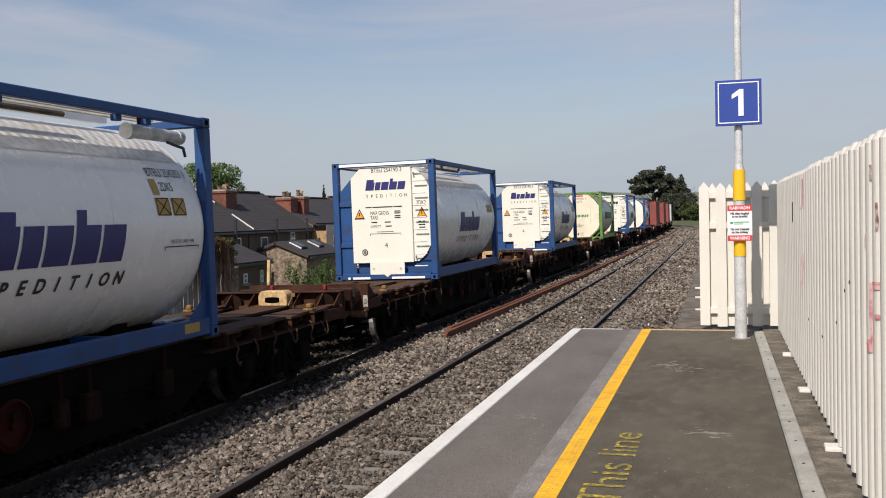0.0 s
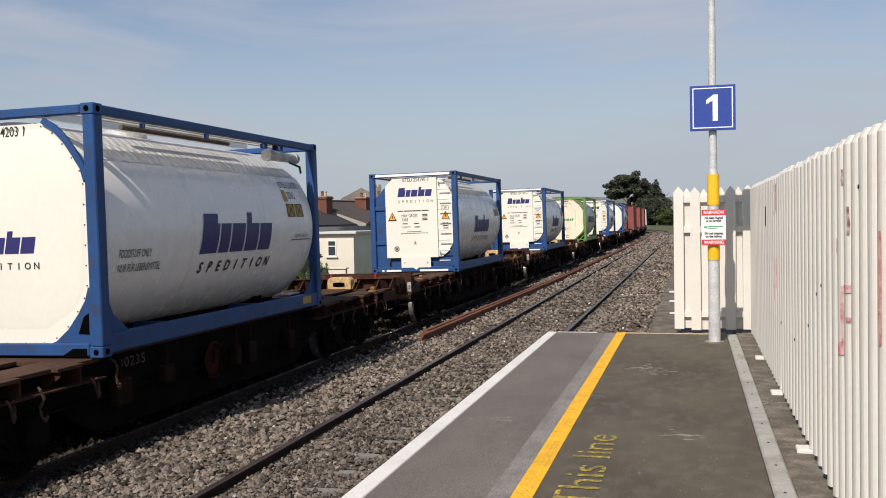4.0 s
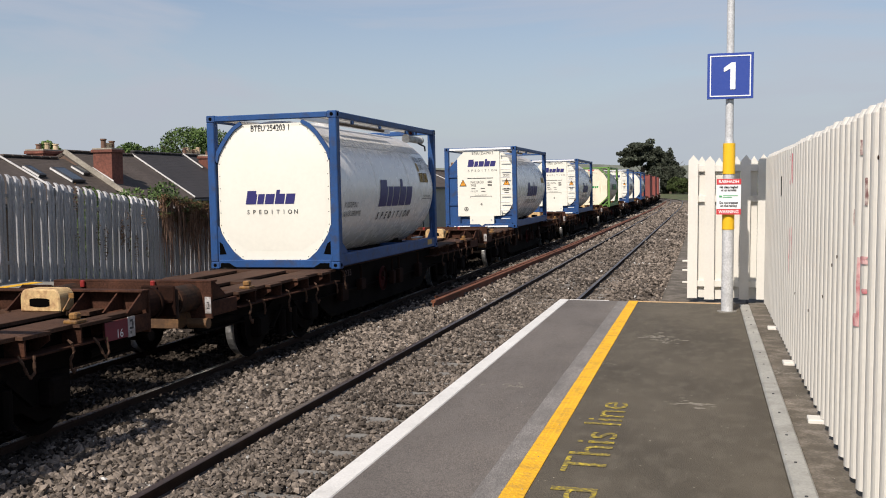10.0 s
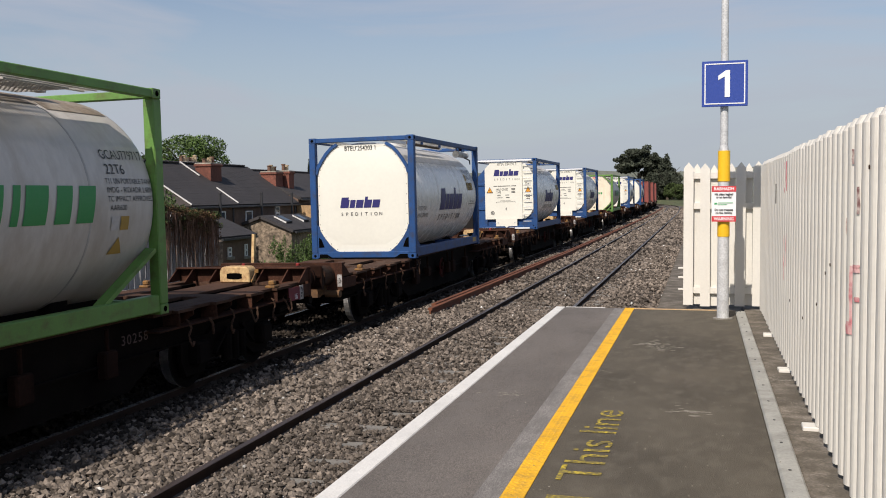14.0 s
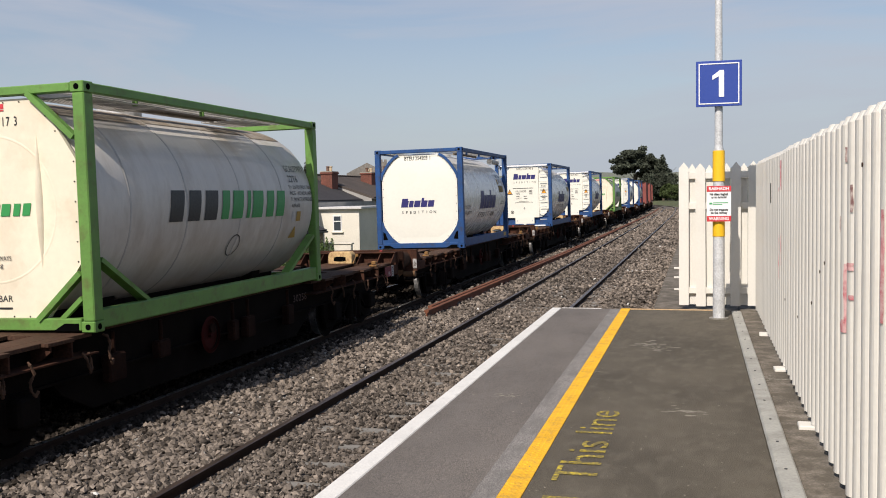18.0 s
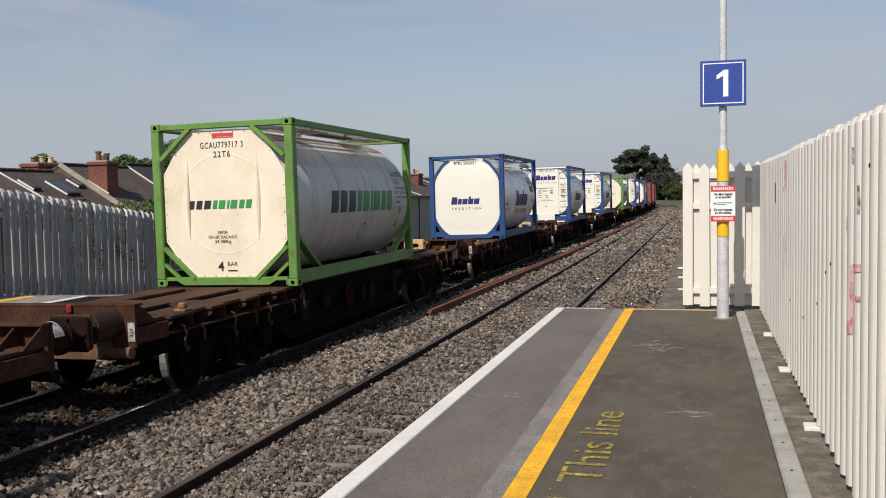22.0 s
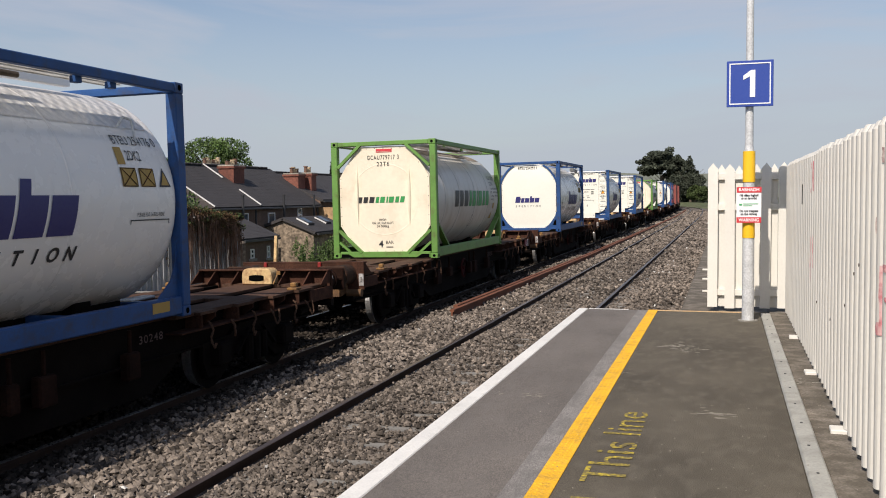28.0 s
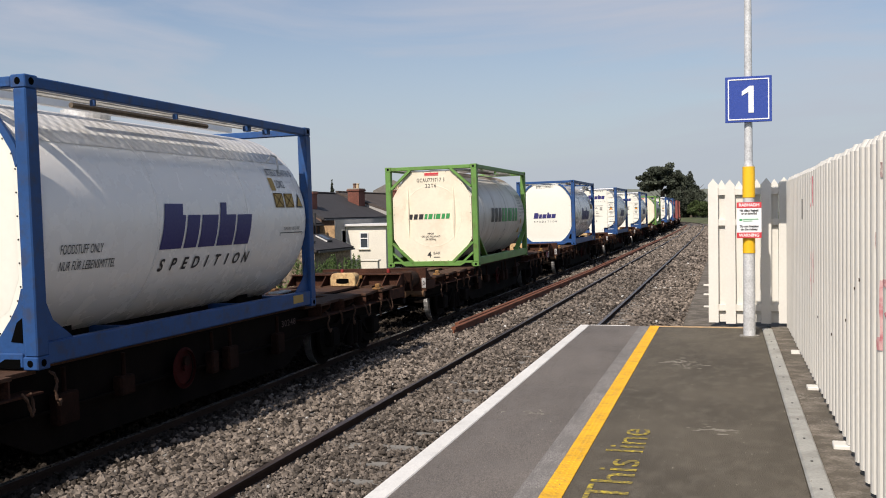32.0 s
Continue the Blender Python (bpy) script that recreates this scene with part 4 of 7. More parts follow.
def build_sign_post():
    post = thing("sign_post", pose(0.262, 12.43, 0), "galvanised lamp column with yellow bands and notices", "post")
    bm = bmesh.new()
    rod(bm, (0, 0, 0), (0, 0, 2.1), 0.074, 0.068, 20, False)
    rod(bm, (0, 0, 2.1), (0, 0, 2.2), 0.068, 0.05, 20, False)
    rod(bm, (0, 0, 2.2), (0, 0, 6.5), 0.05, 0.036, 20, False)
    part("column", bm, GALV, post, smooth=True)
    bm = bmesh.new()
    rod(bm, (0, 0, -0.01), (0, 0, 0.015), 0.12, seg=20)
    part("base_collar", bm, CONCRETE, post)
    for z0, z1 in ((1.745, 2.13), (1.05, 1.26)):
        bm = bmesh.new()
        rod(bm, (0, 0, z0), (0, 0, z1), 0.0765, 0.0745, 20, False)
        part("band", bm, BAND_YELLOW, post, "bright yellow band", smooth=True)
    bm = bmesh.new()
    box(bm, (-0.275, -0.1, 2.675), (0.275, -0.085, 3.24), 0.004)
    sign = part("platform_sign", bm, SIGN_BLUE, post, "blue platform number sign with a white border")
    bm = bmesh.new()
    for a, b in (((-0.243, -0.105, 2.705), (0.243, -0.1, 2.718)), ((-0.243, -0.105, 3.197), (0.243, -0.1, 3.21)), ((-0.243, -0.105, 2.718), (-0.23, -0.1, 3.197)), ((0.23, -0.105, 2.718), (0.243, -0.1, 3.197))):
        box(bm, a, b)
    part("border", bm, SIGN_WHITE, sign)
    bm = bmesh.new()
    plate(bm, [(0.0, -0.165), (0.062, -0.165), (0.062, 0.165), (0.012, 0.165), (-0.078, 0.1), (-0.078, 0.048), (0.0, 0.09)], 0.004, Matrix.Translation((0, -0.106, 2.957)))
    part("numeral", bm, SIGN_WHITE, sign)
    for z in (2.78, 3.13):
        bm = bmesh.new()
        box(bm, (-0.2, -0.085, z - 0.02), (0.2, -0.045, z + 0.02))
        rod(bm, (0, 0, z - 0.02), (0, 0, z + 0.02), 0.062, seg=16)
        part("clamp", bm, GALV, post)
    bm = bmesh.new()
    box(bm, (-0.147, -0.1, 1.24), (0.147, -0.092, 1.685), 0.003)
    note = part("warning_notice", bm, SIGN_WHITE, post, "white and red warning notice")
    bm = bmesh.new()
    box(bm, (-0.147, -0.104, 1.615), (0.147, -0.1, 1.685))
    part("red_band", bm, SIGN_RED, note)
    bm = bmesh.new()
    box(bm, (-0.147, -0.104, 1.24), (0.147, -0.1, 1.31))
    part("red_band", bm, SIGN_RED, note)
    for body, z, size, mt, w in (("RABHADH", 1.65, 0.055, SIGN_WHITE, 0.24), ("WARNING", 1.274, 0.055, SIGN_WHITE, 0.24), ("Ná déan foghail", 1.582, 0.04, SIGN_BLACK, 0.22), ("ar an iarnród", 1.545, 0.04, SIGN_BLACK, 0.18), ("Do not trespass", 1.388, 0.04, SIGN_BLACK, 0.22), ("on the railway", 1.35, 0.04, SIGN_BLACK, 0.2)):
        write("inscription", body, size, facing(0, -0.1055, z), mt, note, width=w, bold=0.0012)
    bm = bmesh.new()
    box(bm, (-0.115, -0.103, 1.455), (-0.08, -0.1, 1.478))
    box(bm, (-0.07, -0.103, 1.47), (0.11, -0.1, 1.48))
    box(bm, (-0.07, -0.103, 1.448), (0.04, -0.1, 1.457))
    part("emblem", bm, SIGN_GREEN, note)


def build_far_side():
    # the opposite platform and its ramp
    bm = bmesh.new()
    v = [(-13.2, -14), (-9.9, -14), (-10.05, 13.9), (-13.2, 13.9)]
    a = [bm.verts.new((x, y, 0.0)) for x, y in v]
    b = [bm.verts.new((x, y, -1.1)) for x, y in v]
    c = [bm.verts.new((x, y, -1.0)) for x, y in ((-10.1, 24.0), (-13.2, 24.0))]
    bm.faces.new(a)
    bm.faces.new((a[3], a[2], c[0], c[1]))
    bm.faces.new((a[1], b[1], b[2], a[2]))
    bm.faces.new((a[2], b[2], c[0]))
    bm.faces.new((a[0], b[0], b[1], a[1]))
    tagged(part("opposite_platform", bm, CONCRETE), "pale concrete platform across the line, ramped at its end", "platform", kind="structure")
    bm = bmesh.new()
    vs = [bm.verts.new(p) for p in ((-10.05, -14, 0.004), (-9.9, -14, 0.004), (-10.05, 13.88, 0.004), (-10.2, 13.88, 0.004))]
    bm.faces.new(vs)
    bm.normal_update()
    bmesh.ops.solidify(bm, geom=bm.faces[:], thickness=-0.012)
    tagged(part("opposite_platform_edge", bm, WHITE_PAINT), "white-painted edge of the platform across the line", "platform edge", kind="structure")
    bm = bmesh.new()
    box(bm, (-11.25, -14, -0.01), (-11.05, 13.8, 0.006))
    tagged(part("opposite_yellow_line", bm, YELLOW_PAINT), "yellow safety line on the far platform", "line", kind="structure")
    # steel palisade fence that follows the ramp down
    fence = thing("palisade_fence", pose(-11.8, 0, 0), "weathered galvanised steel palisade fence with bent pale tops", "fence", "fences")

    def top(y):
        return 1.95 - max(0.0, y - 13.4) * 0.115

    bm = bmesh.new()
    w, d, h = 0.14, 0.042, 2.0
    sec = [(-w / 2, 0), (-w * 0.46, d), (-w * 0.12, d), (0, d * 0.3), (w * 0.12, d), (w * 0.46, d), (w / 2, 0)]
    rings = [[bm.verts.new((o + dx, p * k, z)) for p, o in sec] for z, dx, k in ((0.0, 0, 1), (h - 0.16, 0, 1), (h - 0.06, -0.03, 0.62), (h, -0.09, 0.3))]
    for a, b in zip(rings, rings[1:]):
        for i in range(6):
            bm.faces.new((a[i], b[i], b[i + 1], a[i + 1]))
    bm.normal_update()
    bmesh.ops.solidify(bm, geom=bm.faces[:], thickness=0.003)
    first = part("pale", bm, FENCE_STEEL, fence)
    i, y = 0, 6.0
    while y < 21.4:
        ob = first if i == 0 else new("pale", first.data)
        ob.parent = fence
        ob.matrix_basis = pose(random.uniform(-0.01, 0.01), y, top(y) - 2.0 + random.uniform(-0.015, 0.015), random.uniform(-0.6, 0.6), random.uniform(-0.6, 0.6), random.uniform(-3, 3))
        y += 0.215
        i += 1
    for dz in (-0.42, -1.6):
        bm = bmesh.new()
        beam(bm, (-0.03, 5.9, 1.98 + dz), (-0.03, 13.4, 1.98 + dz), 0.05, 0.06)
        beam(bm, (-0.03, 13.4, 1.98 + dz), (-0.03, 21.5, 1.05 + dz), 0.05, 0.06)
        part("rail", bm, FENCE_STEEL, fence)
    for k in range(6):
        yk = 7.0 + k * 2.75
        bm = bmesh.new()
        box(bm, (-0.16, yk - 0.05, top(yk) - 2.5), (-0.06, yk + 0.05, top(yk) - 0.1), 0.004)
        part("post", bm, FENCE_STEEL, fence)


def build_fence_end():
    bm = bmesh.new()
    box(bm, (-12.75, 22.2, -1.6), (-12.35, 22.75, 0.45), 0.05)
    tagged(part("stone_pier", bm, RUBBLE), "rough stone pier at the end of the steel fence", "pier")
    bm = bmesh.new()
    beam(bm, (-13.5, 26.62, -1.6), (-13.5, 26.8, 0.42), 0.1, 0.09, up=(1, 0, 0))
    tagged(part("timber_post", bm, CHIP_YELLOW), "pale new timber post on the embankment", "post")


# ---- plants ----
def leaves(name, blobs, count, size, material, parent, label="", seed=1):
    """A crown: many small leaf sprays set through lumpy clumps (x, y, z, rx, ry, rz)."""
    rng = np.random.default_rng(seed)
    b = np.array(blobs, float)
    vol = b[:, 3] * b[:, 4] * b[:, 5]
    pick = rng.choice(len(b), count, p=vol / vol.sum())
    d = rng.normal(size=(count, 3))
    d /= np.linalg.norm(d, axis=1)[:, None]
    r = rng.uniform(0.35, 1.0, count) ** 0.5
    c = b[pick, :3] + d * b[pick, 3:] * r[:, None]
    u = rng.normal(size=(count, 3))
    u /= np.linalg.norm(u, axis=1)[:, None]
    w = np.cross(u, rng.normal(size=(count, 3)))
    w /= np.linalg.norm(w, axis=1)[:, None]
    s = size * rng.uniform(0.6, 1.4, count)[:, None]
    v = np.stack([c - u * s, c + w * s * 0.5, c + u * s, c - w * s * 0.5], 1).reshape(-1, 3)
    f = np.arange(count * 4).reshape(-1, 4)
    me = bpy.data.meshes.new(name)
    me.from_pydata(v.tolist(), [], f.tolist())
    me.materials.append(material)
    ob = new(name, me)
    ob.parent = parent
    if label:
        ob["label"] = label
    return ob


def strands(name, roots, material, parent, label):
    """Thin hanging stems (x, y, top, length), each a bent tapering strip."""
    rng = np.random.default_rng(31)
    verts, faces = [], []
    for x, y, z, ln in roots:
        ang, w = rng.uniform(0, math.pi), rng.uniform(0.005, 0.013)
        dx, dy = math.cos(ang), math.sin(ang)
        sway = rng.uniform(-0.09, 0.09, 2)
        n0 = len(verts)
        for i in range(5):
            q = i / 4
            px, py, hw = x + sway[0] * 0.5 * q * q, y + sway[1] * q + 0.02 * math.sin(7 * q + ang * 4), w * (1 - 0.6 * q)
            verts += [(px - dx * hw, py - dy * hw, z - ln * q), (px + dx * hw, py + dy * hw, z - ln * q)]
            if i:
                faces.append((n0 + 2 * i - 2, n0 + 2 * i - 1, n0 + 2 * i + 1, n0 + 2 * i))
    me = bpy.data.meshes.new(name)
    me.from_pydata(verts, [], faces)
    me.materials.append(material)
    ob = new(name, me)
    ob.parent = parent
    ob["label"] = label


def tree(x, y, z0, h, w, material, label, seed, kind="round", count=5200, leaf=0.2):
    rng = random.Random(seed)
    t = thing("tree", pose(x, y, z0), label, "tree", "trees")
    bm = bmesh.new()
    rod(bm, (0, 0, -0.3), (0, 0, h * 0.5), w * 0.045 + 0.1, w * 0.03 + 0.05, 8)
    for k in range(9):
        a = rng.uniform(0, 6.28)
        z = h * rng.uniform(0.3, 0.6)
        rr = w * rng.uniform(0.2, 0.4)
        rod(bm, (0, 0, z), (rr * math.cos(a), rr * math.sin(a), z + h * rng.uniform(0.12, 0.3)), 0.1, 0.03, 6)
    part("trunk", bm, BARK, t)
    blobs = []
    n = 22
    for k in range(n):
        a = rng.uniform(0, 6.28)
        if kind == "cone":
            q = k / n
            rr = w * 0.5 * (1 - q) * rng.uniform(0.2, 0.8)
            blobs.append((rr * math.cos(a), rr * math.sin(a), h * (0.12 + 0.8 * q), w * 0.24 * (1.1 - q), w * 0.24 * (1.1 - q), h * 0.1))
        elif kind == "column":
            q = k / n
            rr = w * 0.3 * (1 - 0.6 * q) * rng.uniform(0.2, 1)
            blobs.append((rr * math.cos(a), rr * math.sin(a), h * (0.1 + 0.82 * q), w * 0.26 * (1.1 - 0.6 * q), w * 0.26 * (1.1 - 0.6 * q), h * 0.09))
        elif kind == "dome":
            # a broad ragged dome on bare lower limbs
            for e in range(3):
                d = Vector((rng.gauss(0, 1), rng.gauss(0, 1), abs(rng.gauss(0, 1)) - 0.45)).normalized() * rng.uniform(0.3, 1.0)
                blobs.append((d.x * w * 0.4, d.y * w * 0.4, h * (0.62 + 0.31 * d.z), w * rng.uniform(0.07, 0.14), w * rng.uniform(0.07, 0.14), h * rng.uniform(0.025, 0.06)))
        else:
            q = rng.uniform(0, 1)
            rr = w * 0.36 * math.sqrt(max(0, 1 - (2 * q - 0.9) ** 2)) * rng.uniform(0.3, 1)
            blobs.append((rr * math.cos(a), rr * math.sin(a), h * (0.45 + 0.42 * q), w * rng.uniform(0.13, 0.2), w * rng.uniform(0.13, 0.2), h * rng.uniform(0.08, 0.13)))
    leaves("crown", blobs, count, leaf, material, t, seed=seed)
    return t


def at_az(az, d):
    return d * math.sin(radians(az)), d * math.cos(radians(az))


def build_trees():
    for az, d, top, z0, w, mt, kind, word, seed, leaf in (
            (-29.6, 78, 3.95, -4, 11.4, LEAF, "round", "full round broadleaf tree behind the terrace", 3, 0.22),
            (-33.8, 84, 2.85, -4, 8.2, LEAF, "round", "green broadleaf tree showing over the roofs", 4, 0.24),
            (-38.2, 84, 2.9, -4, 5.5, LEAF, "round", "green broadleaf tree showing over the roofs", 5, 0.24),
            (-36.9, 90, 2.6, -4, 5.0, LEAF_MID, "round", "green broadleaf tree showing over the roofs", 15, 0.24),
            (-23.4, 120, 2.25, -3, 2.2, LEAF_DARK_HAZY, "cone", "thin dark conifer beyond the chimneys", 6, 0.2),
            (-3.62, 232, 3.1, -2, 14.0, LEAF_DARK_HAZY, "dome", "dark spreading cypress beside the curve", 7, 0.42),
            (-2.05, 226, 2.35, -2, 12.0, LEAF_DARK_HAZY, "cone", "dark ragged conifer beside the curve", 8, 0.4),
            (-2.0, 222, 1.2, -2, 6.0, LEAF_DARK_HAZY, "round", "olive-green bush beside the conifer", 18, 0.35),
            (-1.3, 205, 0.45, -1.5, 5.0, LEAF_MID, "round", "green hedge bush at the end of the line", 19, 0.35),
            (-2.9, 215, 1.2, -1.5, 5.0, LEAF_DARK_HAZY, "round", "olive-green bush below the cypress", 9, 0.35),
            (-1.75, 214, 0.55, -1.5, 4.4, LEAF_MID, "round", "bright green bush at the end of the line", 10, 0.35)):
        x, y = at_az(az, d)
        h = 1.6 + d * math.tan(radians(top)) - z0
        tree(x, y, z0, h, w, mt, word, seed, kind, 44000 if d < 100 else 14000, leaf * (0.5 if d < 100 else 0.8))
    # creeper over the far fence, weeds along it
    rng = random.Random(5)
    cr = thing("creeper", pose(-11.7, 19.9, -0.75), "brown dried creeper hanging over the palisade fence", "creeper")
    top = lambda q: 1.95 - (19.9 + q - 13.4) * 0.115 + 0.75
    heads = [(rng.uniform(-0.04, 0.14), q, top(q) + 0.08 - 0.5 * rng.uniform(0, 1) ** 1.8, 0.06, 0.1, rng.uniform(0.04, 0.1)) for q in [rng.uniform(-1.35, 1.25) for k in range(170)]]
    wisps = [(0.05, q, top(q) - rng.uniform(0.0, 1.2), 0.04, 0.05, rng.uniform(0.15, 0.4)) for q in [rng.uniform(-4.6, -1.3) for k in range(12)]]
    strands("strand", [(rng.uniform(-0.05, 0.12), q, top(q) + 0.02 - 0.25 * rng.random() ** 2, rng.uniform(0.35, 1.0) if rng.random() < 0.7 else rng.uniform(1.0, 1.9)) for q in [rng.uniform(-1.35, 1.25) for k in range(520)]], CREEPER_STEM, cr, "dry hanging brown strands")
    leaves("foliage", heads + wisps, 8000, 0.02, LEAF_BROWN, cr, seed=5)
    leaves("green_foliage", [(x + 0.03, q, z + 0.04, a, b, c) for x, q, z, a, b, c in heads[::3]], 1700, 0.022, LEAF_MID, cr, "green leaf tips", seed=15)
    sh = thing("shrub", pose(-13.0, 19.9, -2.3), "green leafy shrub growing up behind the fence", "shrub", "shrubs")
    leaves("foliage", [(rng.uniform(-0.5, 0.3), q, (4.6 - 0.4 * abs(q + 0.3)) * rng.uniform(0.45, 1.0) - 0.1, 0.3, 0.4, 0.3) for q in [rng.uniform(-2.6, 1.7) for k in range(34)]], 9000, 0.045, LEAF, sh, seed=6)
    wd = thing("weeds", pose(-14.6, 33.0, -2.0), "tall green weeds on the embankment", "weeds", "shrubs")
    leaves("foliage", [(q * 0.75, rng.uniform(-0.8, 0.8), 1.2 + rng.uniform(-0.5, 0.6), rng.uniform(0.03, 0.1), 0.1, rng.uniform(0.15, 0.5)) for q in [rng.uniform(-1.7, 1.6) for k in range(90)]], 9000, 0.035, LEAF, wd, seed=9)
    for k, (x, y, z, r) in enumerate(((-12.3, 24.5, -2.6, 1.4), (-12.8, 27.5, -2.8, 1.6), (-12.6, 31.0, -2.6, 1.3), (-12.4, 35.0, -2.7, 1.2), (-12.3, 40.0, -2.6, 1.1))):
        sh = thing("shrub", pose(x, y, z), "rough green shrub on the embankment", "shrub", "shrubs")
        leaves("foliage", [(rng.uniform(-r, r) * 0.5, rng.uniform(-r, r), r * rng.uniform(0.2, 1.3), r * 0.4, r * 0.4, r * 0.35) for q in range(14)], 4200, 0.05, LEAF_MID if k % 2 else LEAF, sh, seed=20 + k)


# ---- goods train ----
PITCH = 15.65
C_L, C_W, C_H = 6.058, 2.438, 2.591
CANT = -0.86
DECK_Z = 0.263
# where the rear face of the reference container stands, second by second
RUN = (4.41, 5.42, 6.44, 7.52, 8.62, 9.70, 10.75, 11.82, 12.85, 13.86, 14.92, 16.01, 17.14, 18.34, 19.55, 20.74, 21.92, 23.09, 24.30, 25.54, 26.80,
       28.05, 29.27, 30.47, 31.66, 32.75, 33.69, 34.57, 35.45, 36.33, 37.21, 38.07, 38.92)


def train_pose(y, dz=0.0):
    """On the far line with its middle at y."""
    a, b = Vector((FAR_X + bend(y - 4.5), y - 4.5, 0)), Vector((FAR_X + bend(y + 4.5), y + 4.5, 0))
    d = b - a
    return pose((a.x + b.x) / 2, y, DECK_Z + dz, 0, CANT, math.degrees(math.atan2(-d.x, d.y)))


def run_rows(offset, dz=0.0):
    return [(t, train_pose(s + C_L / 2 + offset, dz)) for t, s in enumerate(RUN)]


TANK_R, TANK_Z = 1.195, 1.29


def wrap(bm, radius=TANK_R, flip=1):
    """Bends flat letters (x along the tank, y up) onto the tank's right-hand side."""
    lo = min(v.co.y for v in bm.verts)
    hi = max(v.co.y for v in bm.verts)
    z = lo + 0.05
    while z < hi:
        bmesh.ops.bisect_plane(bm, geom=bm.verts[:] + bm.edges[:] + bm.faces[:], plane_co=(0, z, 0), plane_no=(0, 1, 0))
        z += 0.05
    for v in bm.verts:
        a = (v.co.y + 0.055) / radius
        v.co = Vector(((radius + 0.007) * math.cos(a), v.co.x, TANK_Z + (radius + 0.007) * math.sin(a)))


def side_words(name, body, size, y, up, material, parent, **kw):
    bm = text_mesh(body, size, **kw)
    for v in bm.verts:
        v.co.x += y
        v.co.y += up
    wrap(bm)
    return part(name, bm, material, parent)


def spaced_word(body, size, x0, x1, place, material, parent, **kw):
    """A widely spaced word, letter by letter; place lays each letter on its face."""
    n = len(body) - 1
    for i, ch in enumerate(body):
        bm = shift(text_mesh(ch, size, **kw), x0 + (x1 - x0) * i / n, 0)
        place(bm)
        part("letter", bm, material, parent)


def slab(x, w, h, stem=0.0, tall=0.0, k=0.2):
    """One plain leaning block of a maker's mark; with a taller stem where given."""
    pts = [(x, 0), (x + w, 0), (x + w, h)]
    pts += [(x + stem, h), (x + stem, tall), (x, tall)] if tall else [(x, h)]
    bm = bmesh.new()
    bm.faces.new([bm.verts.new((px + k * py, py, 0)) for px, py in pts])
    return bm


def shift(bm, dx, dy):
    for v in bm.verts:
        v.co.x += dx
        v.co.y += dy
    return bm


def mark_blue(width):
    """Five plain leaning blocks, the first and the fourth taller."""
    s = width / 2.0
    h = 0.36 * s
    x, out = -1.0 * s, []
    for w, stem, tall in ((0.42, 0.36, 0.48), (0.26, 0, 0), (0.36, 0, 0), (0.37, 0.14, 0.5), (0.36, 0, 0)):
        out.append(slab(x, w * s, h, stem * s, tall * s))
        x += (w + 0.045) * s
    return out


def mark_green(width):
    s = width / 3.09
    h = 0.36 * s
    x, dark, green = -1.5 * s, [], []
    for i, w in enumerate((0.36, 0.34, 0.38, 0.24, 0.36, 0.12, 0.38, 0.28, 0.32)):
        (dark if i < 3 else green).append(slab(x, w * s * 0.8, h))
        x += (w + 0.04) * s
    return dark, green


def round_marks(bms, y, up, material, tank):
    for bm in bms:
        wrap(shift(bm, y, up))
        part("maker_mark", bm, material, tank)


def flat_marks(bms, m, material, parent):
    for bm in bms:
        bmesh.ops.transform(bm, matrix=m, verts=bm.verts)
        part("maker_mark", bm, material, parent)


def frame_box(c, paint, braces):
    """The open steel frame: four posts, rails and corner castings. The origin is at the middle of the base."""
    hw, hl = C_W / 2, C_L / 2
    for sx in (-1, 1):
        for sy in (-1, 1):
            bm = bmesh.new()
            x0, x1 = (hw - 0.14, hw) if sx > 0 else (-hw, -hw + 0.14)
            y0, y1 = (hl - 0.16, hl) if sy > 0 else (-hl, -hl + 0.16)
            box(bm, (x0, y0, 0.118), (x1, y1, C_H - 0.118), 0.012)
            post = part("corner_post", bm, paint, c)
            for z in (0.0, C_H - 0.118):
                bm = bmesh.new()
                xa, xb = (x0 - 0.022, x1 + 0.001) if sx > 0 else (x0 - 0.001, x1 + 0.022)
                box(bm, (xa, y0 - 0.002 if sy < 0 else y0 - 0.01, z), (xb, y1 + 0.01 if sy < 0 else y1 + 0.002, z + 0.118), 0.01)
                cast = part("corner_casting", bm, paint, post)
                bm = bmesh.new()
                xm = (xa + xb) / 2
                ye = y0 - 0.0035 if sy < 0 else y1 + 0.0035
                rod(bm, (xm, ye - 0.001, z + 0.06), (xm, ye + 0.001, z + 0.06), 0.032, seg=10)
                part("casting_hole", bm, HOLE, cast)
                bm = bmesh.new()
                xe = xb + 0.002 if sx > 0 else xa - 0.002
                rod(bm, (xe - 0.001, (y0 + y1) / 2, z + 0.06), (xe + 0.001, (y0 + y1) / 2, z + 0.06), 0.034, seg=10)
                part("casting_hole", bm, HOLE, cast)
    for sx in (-1, 1):
        bm = bmesh.new()
        x = sx * (hw - 0.06)
        box(bm, (x - 0.05, -hl + 0.16, C_H - 0.11), (x + 0.05, hl - 0.16, C_H - 0.01), 0.01)
        part("top_rail", bm, paint, c)
        bm = bmesh.new()
        x = sx * (hw - 0.075)
        box(bm, (x - 0.06, -hl + 0.16, 0.03), (x + 0.06, hl - 0.16, 0.23), 0.012)
        part("bottom_rail", bm, paint, c)
        for sy in (-1, 1):
            bm = bmesh.new()
